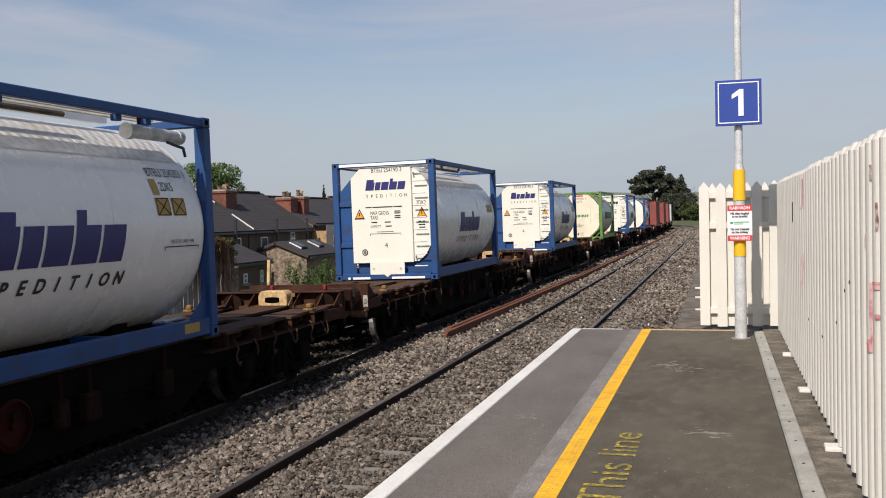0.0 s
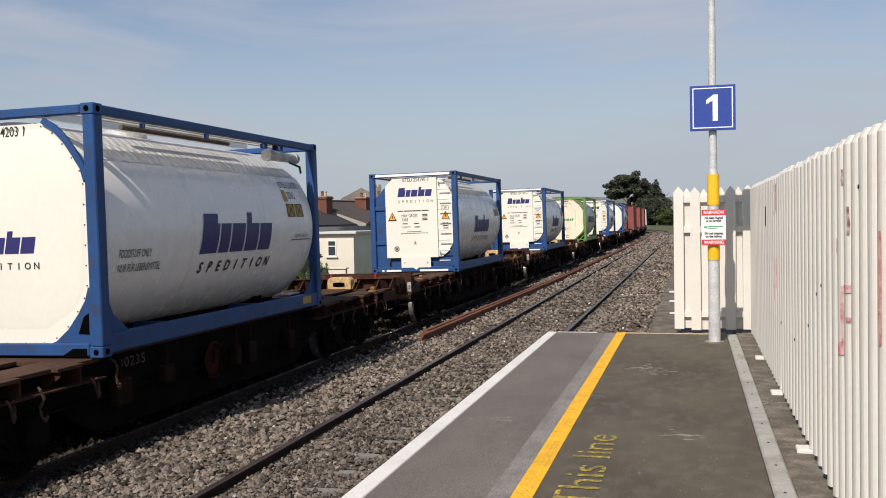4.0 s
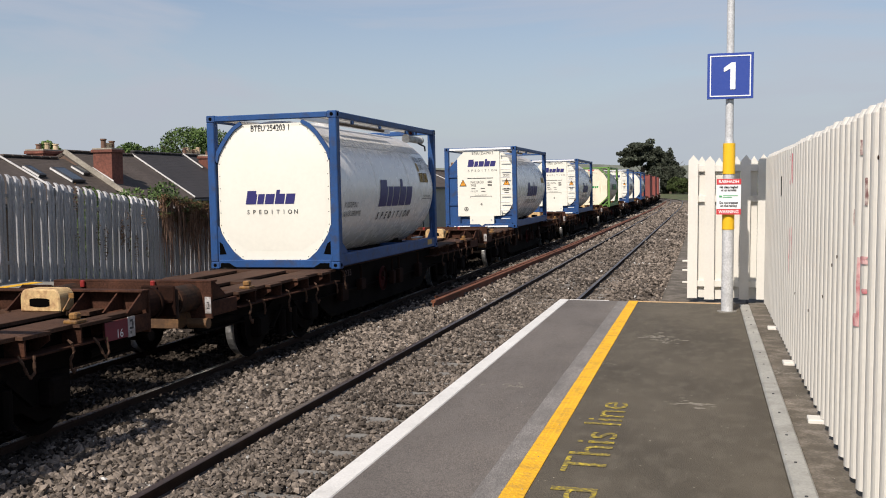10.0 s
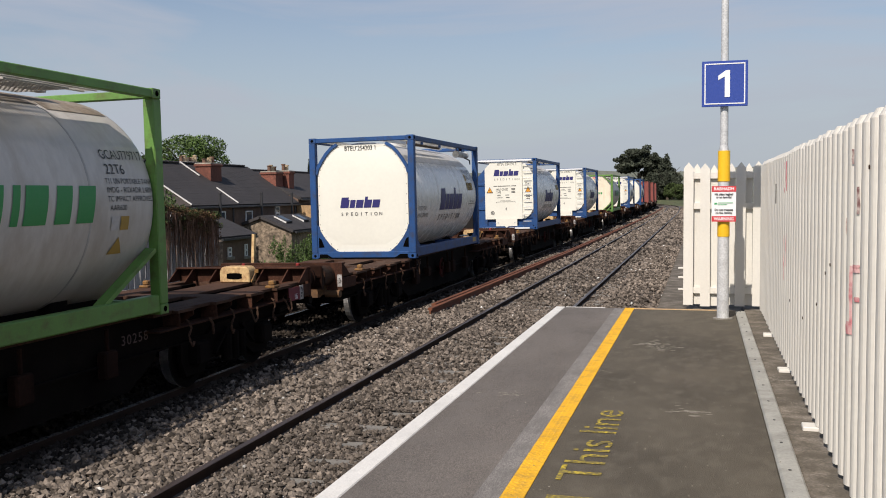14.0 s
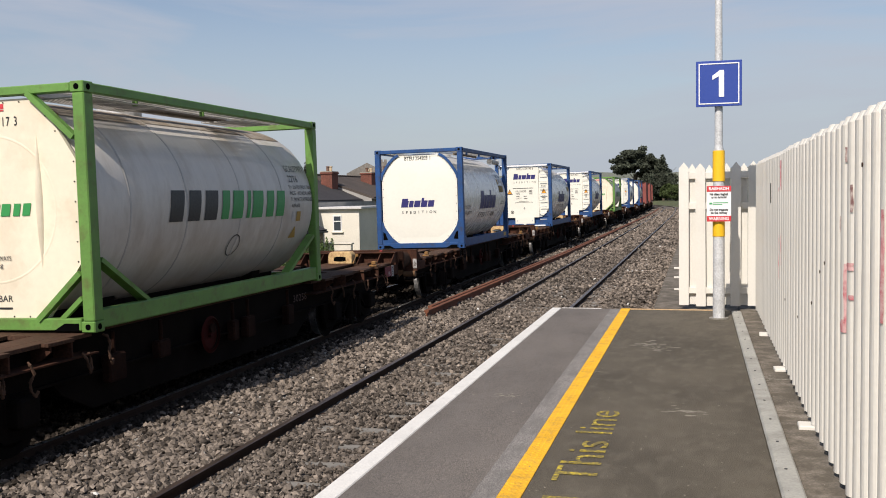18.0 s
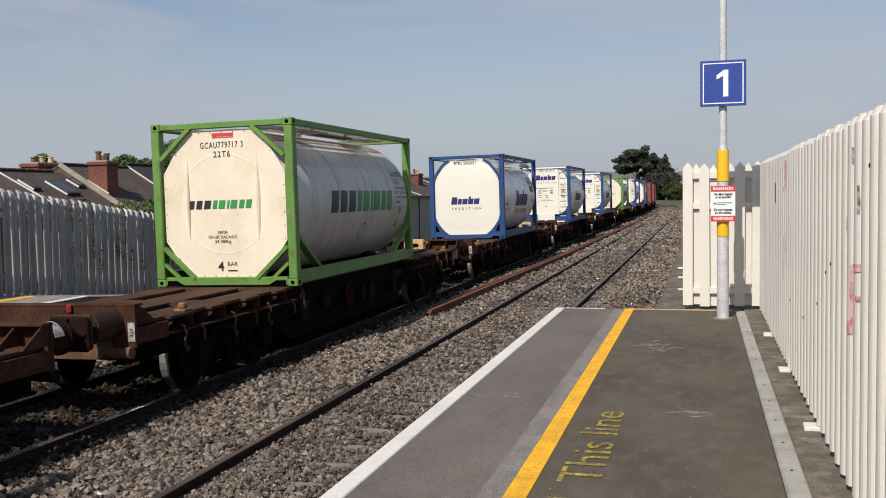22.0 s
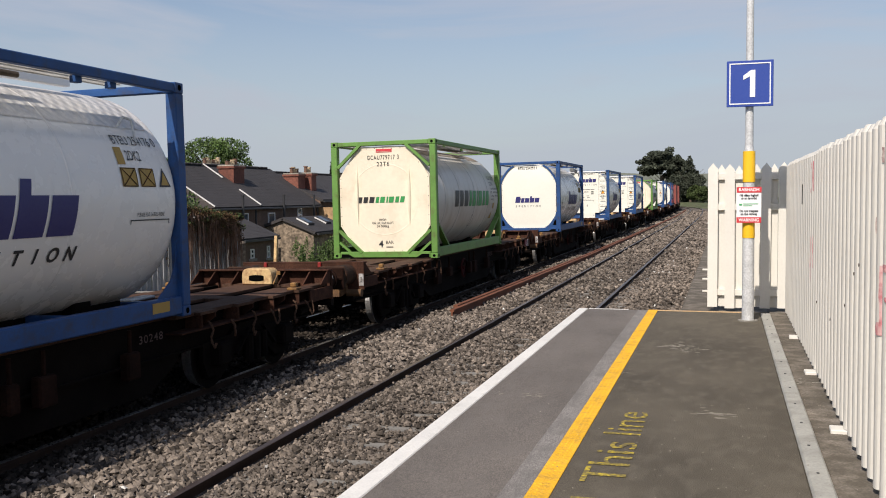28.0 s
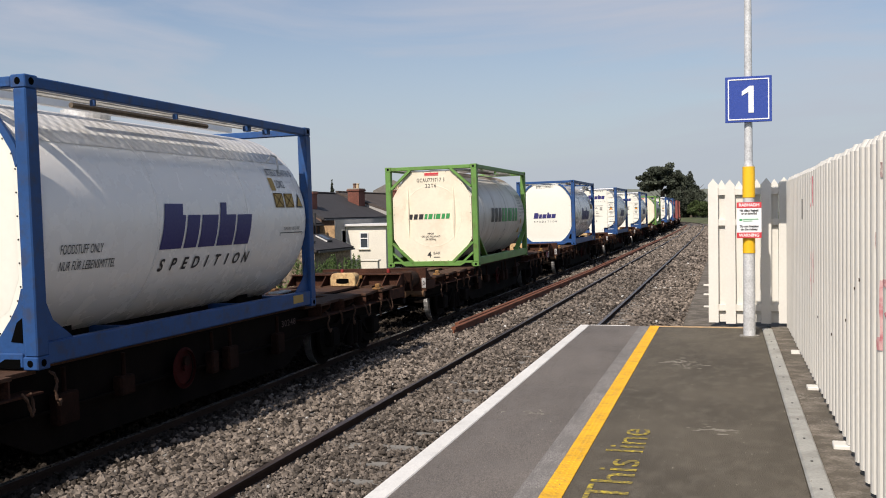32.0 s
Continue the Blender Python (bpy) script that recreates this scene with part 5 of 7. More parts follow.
            if braces == "brace":
                beam(bm, (sx * (hw - 0.08), sy * (hl - 0.2), 0.75), (sx * (hw - 0.12), sy * (hl - 1.15), 0.2), 0.05, 0.13, up=(1, 0, 0))
            else:
                q = Matrix.Translation((sx * (hw - 0.06), 0, 0)) @ pose(0, 0, 0, 0, 0, 90)
                pts = [(sy * (hl - 0.155), 0.2), (sy * (hl - 0.155), 0.85), (sy * (hl - 0.2), 0.62), (sy * (hl - 0.3), 0.42), (sy * (hl - 0.55), 0.25), (sy * (hl - 0.6), 0.2)]
                plate(bm, pts, 0.012, q)
            part("gusset", bm, paint, c)
    for sy in (-1, 1):
        bm = bmesh.new()
        y0, y1 = sorted((sy * hl, sy * (hl - 0.11)))
        box(bm, (-hw + 0.163, y0, C_H - 0.105), (hw - 0.163, y1, C_H - 0.012), 0.01)
        part("end_top_rail", bm, paint, c)
        bm = bmesh.new()
        box(bm, (-hw + 0.163, y0, 0.02), (hw - 0.163, y1, 0.15), 0.01)
        part("end_bottom_rail", bm, paint, c)


def tank_body(c, clad, patches=False, seg=56):
    bm = bmesh.new()
    hl = C_L / 2
    e = hl - 0.163
    r = TANK_R
    prof = [(r * 0.93, -e), (r * 0.965, -e + 0.006), (r * 0.987, -e + 0.022), (r * 0.998, -e + 0.055), (r, -e + 0.12)]
    prof += [(r, -e + 0.12 + (2 * e - 0.24) * i / 3) for i in range(1, 4)]
    prof += [(r * 0.998, e - 0.055), (r * 0.987, e - 0.022), (r * 0.965, e - 0.006), (r * 0.93, e)]
    lathe(bm, prof, seg)
    bmesh.ops.translate(bm, vec=(0, 0, TANK_Z), verts=bm.verts)
    tank = part("tank", bm, clad, c, "white clad cylinder with rounded ends", smooth=True)
    for q in tank.data.polygons:
        if abs(q.normal.y) > 0.9:
            q.use_smooth = False
    # dark cradle block, added to stop light showing through below the tank
    bm = bmesh.new()
    box(bm, (-0.45, -hl + 0.25, 0.05), (0.45, hl - 0.25, 0.24), 0.02)
    for y in (-1.9, 1.9):
        box(bm, (-0.6, y - 0.15, 0.1), (0.6, y + 0.15, 0.36), 0.02)
    part("cradle", bm, UNDER, c, "dark block added to close off the light beneath the tank")
    # cladding straps
    for y in (-2.25, -1.05, 0.35, 1.7) if patches else (-1.0, 1.05):
        bm = bmesh.new()
        lathe(bm, [(r + 0.001, y - 0.018), (r + 0.004, y - 0.015), (r + 0.004, y + 0.015), (r + 0.001, y + 0.018)], seg, cap=False)
        bmesh.ops.translate(bm, vec=(0, 0, TANK_Z), verts=bm.verts)
        part("strap", bm, SEAM if patches else clad, tank, smooth=True)
    # worn tread sheet over the top of the shell
    sheets = ((-2.72, -1.0, 57, 123), (-0.95, 1.7, 60, 121), (1.75, 2.75, 56, 122)) if patches else ((-2.6, -1.02, 40, 140), (-0.98, 1.03, 40, 140), (1.07, 2.7, 40, 140))
    for ya, yb, a0, a1 in sheets:
        bm = bmesh.new()
        n = 12
        rows = []
        for i in range(n + 1):
            a = radians(a0 + (a1 - a0) * i / n)
            rows.append([bm.verts.new(((r + 0.006) * math.cos(a), y, TANK_Z + (r + 0.006) * math.sin(a))) for y in (ya, yb)])
        for a, b in zip(rows, rows[1:]):
            bm.faces.new((a[0], a[1], b[1], b[0]))
        part("tread_sheet", bm, TANK_GRIME if patches else ALU_TREAD, tank, "rust-stained sheet on the shell's top" if patches else "scuffed metal tread sheet on the shell's top", smooth=True)
    return tank


def walkway(c, paint):
    """Punched walkway planks under the top rails, manlid and pipe along the top."""
    hl = C_L / 2
    for x in (-1.08, 0.74):
        bm = bmesh.new()
        for k in range(3):
            box(bm, (x + 0.16 * k - 0.01, -hl + 0.2, C_H - 0.085), (x + 0.16 * k + 0.01, hl - 0.75, C_H - 0.06))
        for k in range(240):
            y = -hl + 0.22 + k * 0.0212
            box(bm, (x + 0.01, y, C_H - 0.076), (x + 0.31, y + 0.0115, C_H - 0.068))
        part("walkway_plank", bm, PLANK, c, "grey punched-metal walkway plank")
    bm = bmesh.new()
    box(bm, (0.36, -hl + 0.12, C_H - 0.1), (0.46, hl - 1.0, C_H - 0.02), 0.006)
    part("walkway_edge", bm, SEAM if paint is GREEN else SIGN_WHITE, c, "edge strip of the walkway")
    bm = bmesh.new()
    rod(bm, (0.66, -1.7, C_H - 0.105), (0.66, 1.0, C_H - 0.105), 0.03, seg=8)
    part("pipe", bm, BARK, c)
    bm = bmesh.new()
    rod(bm, (0, -0.6, C_H - 0.14), (0, -0.6, C_H - 0.02), 0.28, seg=20)
    part("manlid", bm, PLANK, c)
    for y in (-1.9, -0.4):
        bm = bmesh.new()
        box(bm, (1.04, y, C_H - 0.16), (1.1, y + 0.03, C_H - 0.1), 0.004)
        part("walkway_bracket", bm, paint, c)


def placard(bm_parent, y, up, w, h, material, name="label_plate"):
    bm = bmesh.new()
    vs = [bm.verts.new(p) for p in ((y - w / 2, up - h / 2, 0), (y + w / 2, up - h / 2, 0), (y + w / 2, up + h / 2, 0), (y - w / 2, up + h / 2, 0))]
    bm.faces.new(vs)
    wrap(bm)
    return part(name, bm, material, bm_parent)


def octagon_end(c, paint, material, brace):
    """The flat sheet that closes the rear end and the plates around it."""
    hl, hw = C_L / 2, C_W / 2
    y = -hl + 0.06
    bm = bmesh.new()
    half = [(0.61, 0.13), (0.84, 0.42), (1.05, 0.72), (1.05, 1.79), (0.84, 2.12), (0.61, 2.455)]
    if not brace:
        half = [(0.48, 0.115), (0.64, 0.17), (0.79, 0.29), (0.92, 0.45), (1.01, 0.59), (1.05, 0.72), (1.05, 1.79), (1.01, 1.93), (0.92, 2.07), (0.81, 2.22), (0.69, 2.34), (0.55, 2.42)]
    n = len(half) // 2
    pts = [(x, z) for x, z in half] + [(-x, z) for x, z in half[::-1]]
    plate(bm, pts, 0.05, Matrix.Translation((0, y, 0)))
    end = part("end_sheet", bm, material, c)
    if not brace:
        # the pressing stands a little proud and ends in a fold near the foot
        rim = [(0.5, 0.3), (0.88, 0.52), (1.0, 0.8), (1.0, 1.76), (0.86, 2.08), (0.58, 2.36)]
        top = [(0.45, 0.46), (0.8, 0.66), (0.94, 0.86), (0.94, 1.74), (0.8, 1.98), (0.55, 2.32)]
        bm = bmesh.new()
        vs0 = [bm.verts.new((px, y - 0.001, pz)) for px, pz in rim + [(-q, w) for q, w in rim[::-1]]]
        vs1 = [bm.verts.new((px, y - 0.013, pz)) for px, pz in top + [(-q, w) for q, w in top[::-1]]]
        bm.faces.new(vs1)
        for i in range(12):
            j = (i + 1) % 12
            bm.faces.new((vs0[i], vs0[j], vs1[j], vs1[i]))
        part("end_panel", bm, material, c, smooth=True)
    # rivets round the rim
    for (x0, z0), (x1, z1) in zip(pts, pts[1:] + pts[:1]):
        k = max(1, int(math.hypot(x1 - x0, z1 - z0) / 0.2))
        for q in range(k):
            px, pz = x0 + (x1 - x0) * q / k, TANK_Z + (z0 + (z1 - z0) * q / k - TANK_Z)
            bm = bmesh.new()
            rod(bm, (px * 0.972, y - 0.006, TANK_Z + (pz - TANK_Z) * 0.972), (px * 0.972, y + 0.01, TANK_Z + (pz - TANK_Z) * 0.972), 0.008, seg=6)
            part("rivet", bm, UNDER, c)
    for sx in (-1, 1):
        for top in (0, 1):
            bm = bmesh.new()
            if brace:
                z0, z1 = (0.62, 0.13) if not top else (2.02, 2.5)
                beam(bm, (sx * (hw - 0.15), y - 0.03, z0), (sx * (hw - 0.68), y - 0.03, z1), 0.06, 0.09, up=(0, 1, 0))
                if not top:
                    beam(bm, (sx * (hw - 0.15), y - 0.03, 0.36), (sx * (hw - 0.4), y - 0.03, 0.14), 0.05, 0.05, up=(0, 1, 0))
            elif top:
                pin = [(sx * x, z) for x, z in half[n:]]
                pout = [(sx * min(1.085, x * 1.03 + 0.02), z + 0.05) for x, z in half[n:]]
                plate(bm, pin + pout[::-1], 0.04, Matrix.Translation((0, y - 0.035, 0)))
            else:
                pin = [(sx * x, z) for x, z in half[:n]]
                plate(bm, pin + [(sx * 1.085, 0.72), (sx * 1.085, 0.11), (sx * 0.48, 0.11)], 0.03, Matrix.Translation((0, y - 0.035, 0)))
            bmesh.ops.recalc_face_normals(bm, faces=bm.faces)
            g = part("end_gusset", bm, paint, c)
            if not top and not brace:
                bm = bmesh.new()
                plate(bm, [(sx * 0.92, 0.25), (sx * 1.05, 0.24), (sx * 1.05, 0.46), (sx * 0.99, 0.42)], 0.004, Matrix.Translation((0, y - 0.041, 0)))
                bmesh.ops.recalc_face_normals(bm, faces=bm.faces)
                part("pocket", bm, HOLE, g)
    for sx in (-1, 1):
        bm = bmesh.new()
        plate(bm, [(sx * 0.72, 0.0), (sx * 1.03, 0.0), (sx * 1.03, 0.08), (sx * 0.86, 0.08)], 0.01, Matrix.Translation((0, -hl - 0.003, 0.018)))
        bmesh.ops.recalc_face_normals(bm, faces=bm.faces)
        part("fork_pocket", bm, HOLE, c)
    return end


def blue_tank(code, size_code, extra, side_tube):
    """A tank container in a blue frame with a plain rear end."""
    c = thing("tank_container", pose(0, 0, 0), "white foodstuff tank in a blue steel container frame", "tank container", "tank containers")
    hl = C_L / 2
    frame_box(c, BLUE, "gusset")
    tank = tank_body(c, CLADDING)
    octagon_end(c, BLUE, END_WHITE, False)
    walkway(c, BLUE)
    flat_marks(mark_blue(0.94), facing(-0.06, -hl + 0.042, 1.085), NAVY, c)
    spaced_word("SPEDITION", 0.1, -0.48, 0.42, lambda bm: bmesh.ops.transform(bm, matrix=facing(0, -hl + 0.042, 0.95), verts=bm.verts), MARK_BLACK, c, bold=0.0015)
    write("container_number", code, 0.15, facing(-0.02, -hl + 0.0445, 2.345), MARK_BLACK, c, width=0.72, bold=0.001)
    along = 0.08 if extra else 0.19
    round_marks(mark_blue(2.08), along, -0.37, NAVY, tank)
    spaced_word("SPEDITION", 0.2, along - 0.93, along + 1.01, lambda bm: wrap(shift(bm, 0, -0.56)), MARK_BLACK, tank, bold=0.006, shear=0.15)
    side_words("inscription", "FOODSTUFF ONLY", 0.13, -2.28, -0.31, MARK_BLACK, tank, width=0.64)
    side_words("inscription", "NUR FÜR LEBENSMITTEL", 0.13, -2.15, -0.47, MARK_BLACK, tank, width=0.86)
    side_words("container_number", code, 0.16, 2.3, 0.6, MARK_BLACK, tank, width=0.78)
    side_words("inscription", size_code, 0.16, 2.17, 0.42, MARK_BLACK, tank, width=0.26)
    placard(tank, 1.93, 0.42, 0.13, 0.19, MARK_OCHRE)
    placard(tank, 2.0, 0.19, 0.27, 0.2, MARK_OCHRE)
    placard(tank, 2.32, 0.19, 0.27, 0.2, MARK_OCHRE)
    for yy in (2.0, 2.32):
        bm = bmesh.new()
        for s in (-1, 1):
            vs = [bm.verts.new((yy + dx, 0.19 + dy, 0)) for dx, dy in ((-0.115, -0.08 * s), (-0.1, -0.085 * s), (0.115, 0.08 * s), (0.1, 0.085 * s))]
            bm.faces.new(vs if s > 0 else vs[::-1])
        for x0, x1, y0, y1 in ((-0.13, 0.13, -0.098, -0.088), (-0.13, 0.13, 0.088, 0.098), (-0.13, -0.12, -0.088, 0.088), (0.12, 0.13, -0.088, 0.088)):
            bm.faces.new([bm.verts.new((yy + px, 0.19 + py, 0)) for px, py in ((x0, y0), (x1, y0), (x1, y1), (x0, y1))])
        wrap(bm, TANK_R + 0.003)
        part("label_symbol", bm, WAGON, tank)
    if extra:
        bm = bmesh.new()
        vs = [bm.verts.new(p) for p in ((2.52, 0.09, 0), (2.74, 0.09, 0), (2.63, 0.3, 0))]
        bm.faces.new(vs)
        wrap(bm)
        part("hazard_label", bm, MARK_BLACK, tank)
        bm = bmesh.new()
        bm.faces.new([bm.verts.new(p) for p in ((2.555, 0.11, 0), (2.705, 0.11, 0), (2.63, 0.253, 0))])
        wrap(bm, TANK_R + 0.003)
        part("hazard_label", bm, MARK_OCHRE, tank)
    side_words("inscription", "PLEASE PUT LABELS HERE", 0.06, 2.34, -0.2, MARK_BLACK, tank, width=0.5)
    bm = bmesh.new()
    for x0, x1, y0, y1 in ((1.98, 2.7, -0.262, -0.25), (1.98, 1.992, -0.3, -0.25), (2.688, 2.7, -0.3, -0.25)):
        vs = [bm.verts.new(p) for p in ((x0, y0, 0), (x1, y0, 0), (x1, y1, 0), (x0, y1, 0))]
        bm.faces.new(vs)
    wrap(bm)
    part("bracket_line", bm, MARK_BLACK, tank)
    bm = bmesh.new()
    box(bm, (C_W / 2 - 0.004, hl - 0.75, 0.09), (C_W / 2 - 0.0, hl - 0.42, 0.2))
    bmesh.ops.translate(bm, vec=(-0.012, 0, 0), verts=bm.verts)
    part("rail_label", bm, MARK_OCHRE, c)
    if side_tube:
        bm = bmesh.new()
        rod(bm, (0.93, 1.75, 2.36), (0.93, 2.75, 2.36), 0.075, seg=16)
        rod(bm, (0.93, 1.7, 2.36), (0.93, 1.78, 2.36), 0.09, seg=16)
        rod(bm, (0.93, 2.7, 2.36), (0.93, 2.8, 2.36), 0.085, seg=16)
        part("document_tube", bm, PLANK, c, "dull metal document tube", smooth=False)
        bm = bmesh.new()
        rod(bm, (1.0, 1.9, 2.44), (1.0, 1.9, 2.52), 0.05, seg=10)
        part("valve_cap", bm, HANDWHEEL_RED, c, "small red valve cap")
        bm = bmesh.new()
        pts = [(1.0, 2.4, 2.28), (1.06, 2.5, 2.24), (1.08, 2.62, 2.22), (1.08, 2.66, 2.12)]
        for a, b in zip(pts, pts[1:]):
            rod(bm, a, b, 0.018, seg=6)
        part("strap_end", bm, PIPE, c)
    else:
        bm = bmesh.new()
        pts = [(0.9, 2.2, 2.07), (0.95, 2.24, 2.17), (0.98, 2.34, 2.15), (1.02, 2.36, 1.9)]
        for a, b in zip(pts, pts[1:]):
            rod(bm, a, b, 0.014, seg=6)
        part("lifting_eye", bm, GALV, c)
    for y in (1.27, 1.82):
        bm = bmesh.new()
        box(bm, (1.04, y, C_H - 0.17), (1.12, y + 0.1, C_H - 0.1), 0.008)
        part("rail_bracket", bm, BLUE, c)
    for y in (1.2, -1.3):
        bm = bmesh.new()
        box(bm, (-0.06, y, 0.1), (1.02, y + 0.06, 0.2), 0.01)
        part("saddle", bm, BLUE, c)
    bm = bmesh.new()
    box(bm, (0.84, 2.2, 0.23), (1.0, 2.65, 0.26), 0.01)
    part("step_tray", bm, GALV, c, "grey metal tray on the bottom rail")
    return c


def ladder_tank(code):
    """The same tank turned round: the valve end with its ladder shows."""
    c = thing("tank_container", pose(0, 0, 0), "white tank in a blue frame, valve end with a ladder", "tank container", "tank containers")
    hl, hw = C_L / 2, C_W / 2
    frame_box(c, BLUE, "gusset")
    tank = tank_body(c, CLADDING)
    walkway(c, BLUE)
    y = -hl + 0.05
    bm = bmesh.new()
    plate(bm, [(-0.6, 0.4), (0.76, 0.4), (0.93, 0.54), (1.06, 0.76), (1.06, 2.0), (0.95, 2.2), (0.8, 2.36), (0.62, 2.46), (-0.5, 2.46)], 0.05, Matrix.Translation((0, y + 0.052, 0)))
    part("end_panel", bm, END_WHITE, c)
    bm = bmesh.new()
    plate(bm, [(-0.79, 0.38), (0.655, 0.38), (0.655, 2.47), (-0.55, 2.47), (-0.79, 2.24)], 0.05, Matrix.Translation((0, y, 0)))
    bmesh.ops.bevel(bm, geom=bm.edges[:], offset=0.008, segments=1, affect="EDGES")
    part("end_sheet", bm, END_WHITE, c)
    bm = bmesh.new()
    plate(bm, [(-0.41, 0.13), (-0.08, 0.13), (0.0, 0.07), (0.08, 0.13), (0.41, 0.13), (0.41, 0.4), (-0.41, 0.4)], 0.03, Matrix.Translation((0.04, y - 0.06, 0)))
    part("valve_plate", bm, END_WHITE, c)
    for sx in (-0.32, 0.32):
        bm = bmesh.new()
        rod(bm, (0.04 + sx, y - 0.07, 0.26), (0.04 + sx, y - 0.058, 0.26), 0.028, seg=10)
        part("bolt", bm, GALV, c)
    # blue panels and cross rails at the open side
    bm = bmesh.new()
    plate(bm, [(-hw + 0.14, 0.15), (-0.72, 0.15), (-0.72, 2.26), (-0.79, 2.24), (-hw + 0.14, 1.94)], 0.02, Matrix.Translation((0, y + 0.02, 0)))
    part("end_backing", bm, BLUE, c)
    for z in (1.68, 0.78):
        bm = bmesh.new()
        box(bm, (-hw + 0.14, y - 0.02, z - 0.05), (-0.795, y + 0.02, z + 0.05), 0.008)
        part("cross_bar", bm, BLUE, c)
    bm = bmesh.new()
    box(bm, (-0.72, y + 0.105, 0.15), (hw - 0.14, y + 0.125, 0.6))
    part("end_backing", bm, BLUE, c)
    # the last strip, along the top rail, is a sun glint painted white
    for x0, x1, z0, z1 in ((-hw + 0.3, -0.86, 0.03, 0.078), (-0.8, -0.38, 0.03, 0.078), (0.14, hw - 0.3, 0.03, 0.078), (-hw + 0.18, hw - 0.18, C_H - 0.09, C_H - 0.03)):
        bm = bmesh.new()
        box(bm, (x0, -hl - 0.005, z0), (x1, -hl - 0.001, z1))
        part("reflective_strip", bm, SIGN_WHITE, c, "white reflective strip, on the top rail a painted sun glint")
    bm = bmesh.new()
    for x in (0.7, 1.0):
        beam(bm, (x, y - 0.06, 0.16), (x, y - 0.06, 2.52), 0.03, 0.035, bevel=0.006)
    for k in range(9):
        rod(bm, (0.7, y - 0.06, 0.3 + k * 0.262), (1.0, y - 0.06, 0.3 + k * 0.262), 0.014, seg=8)
    part("ladder", bm, GALV, c, "bright metal ladder")
    for z in (0.5, 2.3):
        bm = bmesh.new()
        box(bm, (0.685, y - 0.05, z), (0.715, y + 0.05, z + 0.03))
        part("ladder_bracket", bm, GALV, c)
    yy = y - 0.004
    flat_marks(mark_blue(0.96), facing(0.04, yy, 1.97), NAVY, c)
    spaced_word("SPEDITION", 0.1, -0.4, 0.52, lambda bm: bmesh.ops.transform(bm, matrix=facing(0, yy, 1.84), verts=bm.verts), MARK_BLACK, c)
    write("container_number", code, 0.13, facing(0.08, yy, 2.395), MARK_BLACK, c, width=0.72)
    write("inscription", "MAX GROSS", 0.115, facing(-0.12, yy, 1.47), MARK_BLACK, c, width=0.44)
    write("inscription", "TARE", 0.115, facing(-0.25, yy, 1.37), MARK_BLACK, c, width=0.18)
    write("inscription", "CAPACITY", 0.075, facing(-0.22, yy, 1.18), MARK_BLACK, c, width=0.24)
    write("inscription", "4", 0.15, facing(0.02, yy, 0.76), MARK_BLACK, c)
    write("inscription", "2DK2", 0.14, facing(0.86, y + 0.048, 1.66), MARK_BLACK, c, width=0.22)
    bm = bmesh.new()
    for x0, x1, z in ((-0.45, -0.3, 1.6), (-0.28, 0.2, 1.6), (0.22, 0.42, 1.6), (0.24, 0.38, 1.5), (0.24, 0.38, 1.46), (0.24, 0.38, 1.4), (0.24, 0.38, 1.36), (-0.32, -0.18, 1.27), (0.0, 0.14, 1.27), (0.02, 0.16, 1.18), (-0.2, 0.2, 1.06), (-0.36, 0.38, 1.02), (0.78, 0.85, 1.26), (0.88, 0.94, 1.26), (0.78, 0.94, 1.19), (0.8, 0.94, 1.13)):
        ya = yy if x0 < 0.7 else y + 0.048
        box(bm, (x0, ya, z - (0.006 if z in (1.02, 1.06) else 0.012)), (x1, ya + 0.003, z + (0.006 if z in (1.02, 1.06) else 0.012)))
    for x in (-0.36, 0.37):
        box(bm, (x, yy, 0.98), (x + 0.01, yy + 0.003, 1.014))
    part("small_print", bm, MARK_BLACK, c)
    for x, z, r, ya in ((-0.6, 1.45, 0.125, yy), (0.87, 1.45, 0.125, y + 0.048)):
        bm = bmesh.new()
        plate(bm, [(x - r, z - r * 0.8), (x + r, z - r * 0.8), (x, z + r)], 0.003, Matrix.Translation((0, ya - 0.002, 0)))
        part("hazard_border", bm, MARK_BLACK, c)
        bm = bmesh.new()
        r *= 0.72
        plate(bm, [(x - r, z - r * 0.8), (x + r, z - r * 0.8), (x, z + r)], 0.003, Matrix.Translation((0, ya - 0.004, 0)))
        part("hazard_label", bm, MARK_ORANGE, c, "orange triangular hazard label")
        bm = bmesh.new()
        box(bm, (x - 0.012, ya - 0.006, z - 0.03), (x + 0.012, ya - 0.004, z + 0.04))
        part("hazard_sign", bm, MARK_BLACK, c)
    bm = bmesh.new()
    for r in (0.07, 0.03):
        lathe(bm, [(r, -0.004), (r, 0.0), (r - 0.02, 0.0), (r - 0.02, -0.004)], 16, Matrix.Translation((-0.5, yy, 0.62)), cap=False)
    part("dial", bm, MARK_BLACK, c)
    round_marks(mark_blue(1.9), 0.1, -0.36, NAVY, tank)
    spaced_word("SPEDITION", 0.2, -0.8, 1.1, lambda bm: wrap(shift(bm, 0, -0.56)), MARK_BLACK, tank, bold=0.006, shear=0.15)
    placard(tank, 2.15, 0.19, 0.27, 0.2, MARK_OCHRE)
    placard(tank, 2.47, 0.19, 0.27, 0.2, MARK_OCHRE)
    return c


def green_tank(code):
    c = thing("tank_container", pose(0, 0, 0), "cream-ended white tank in a green braced container frame", "tank container", "tank containers")
    hl = C_L / 2
    frame_box(c, GREEN, "brace")
    tank = tank_body(c, DIRTY_CLAD, True)
    octagon_end(c, GREEN, END_CREAM, True)
    walkway(c, GREEN)
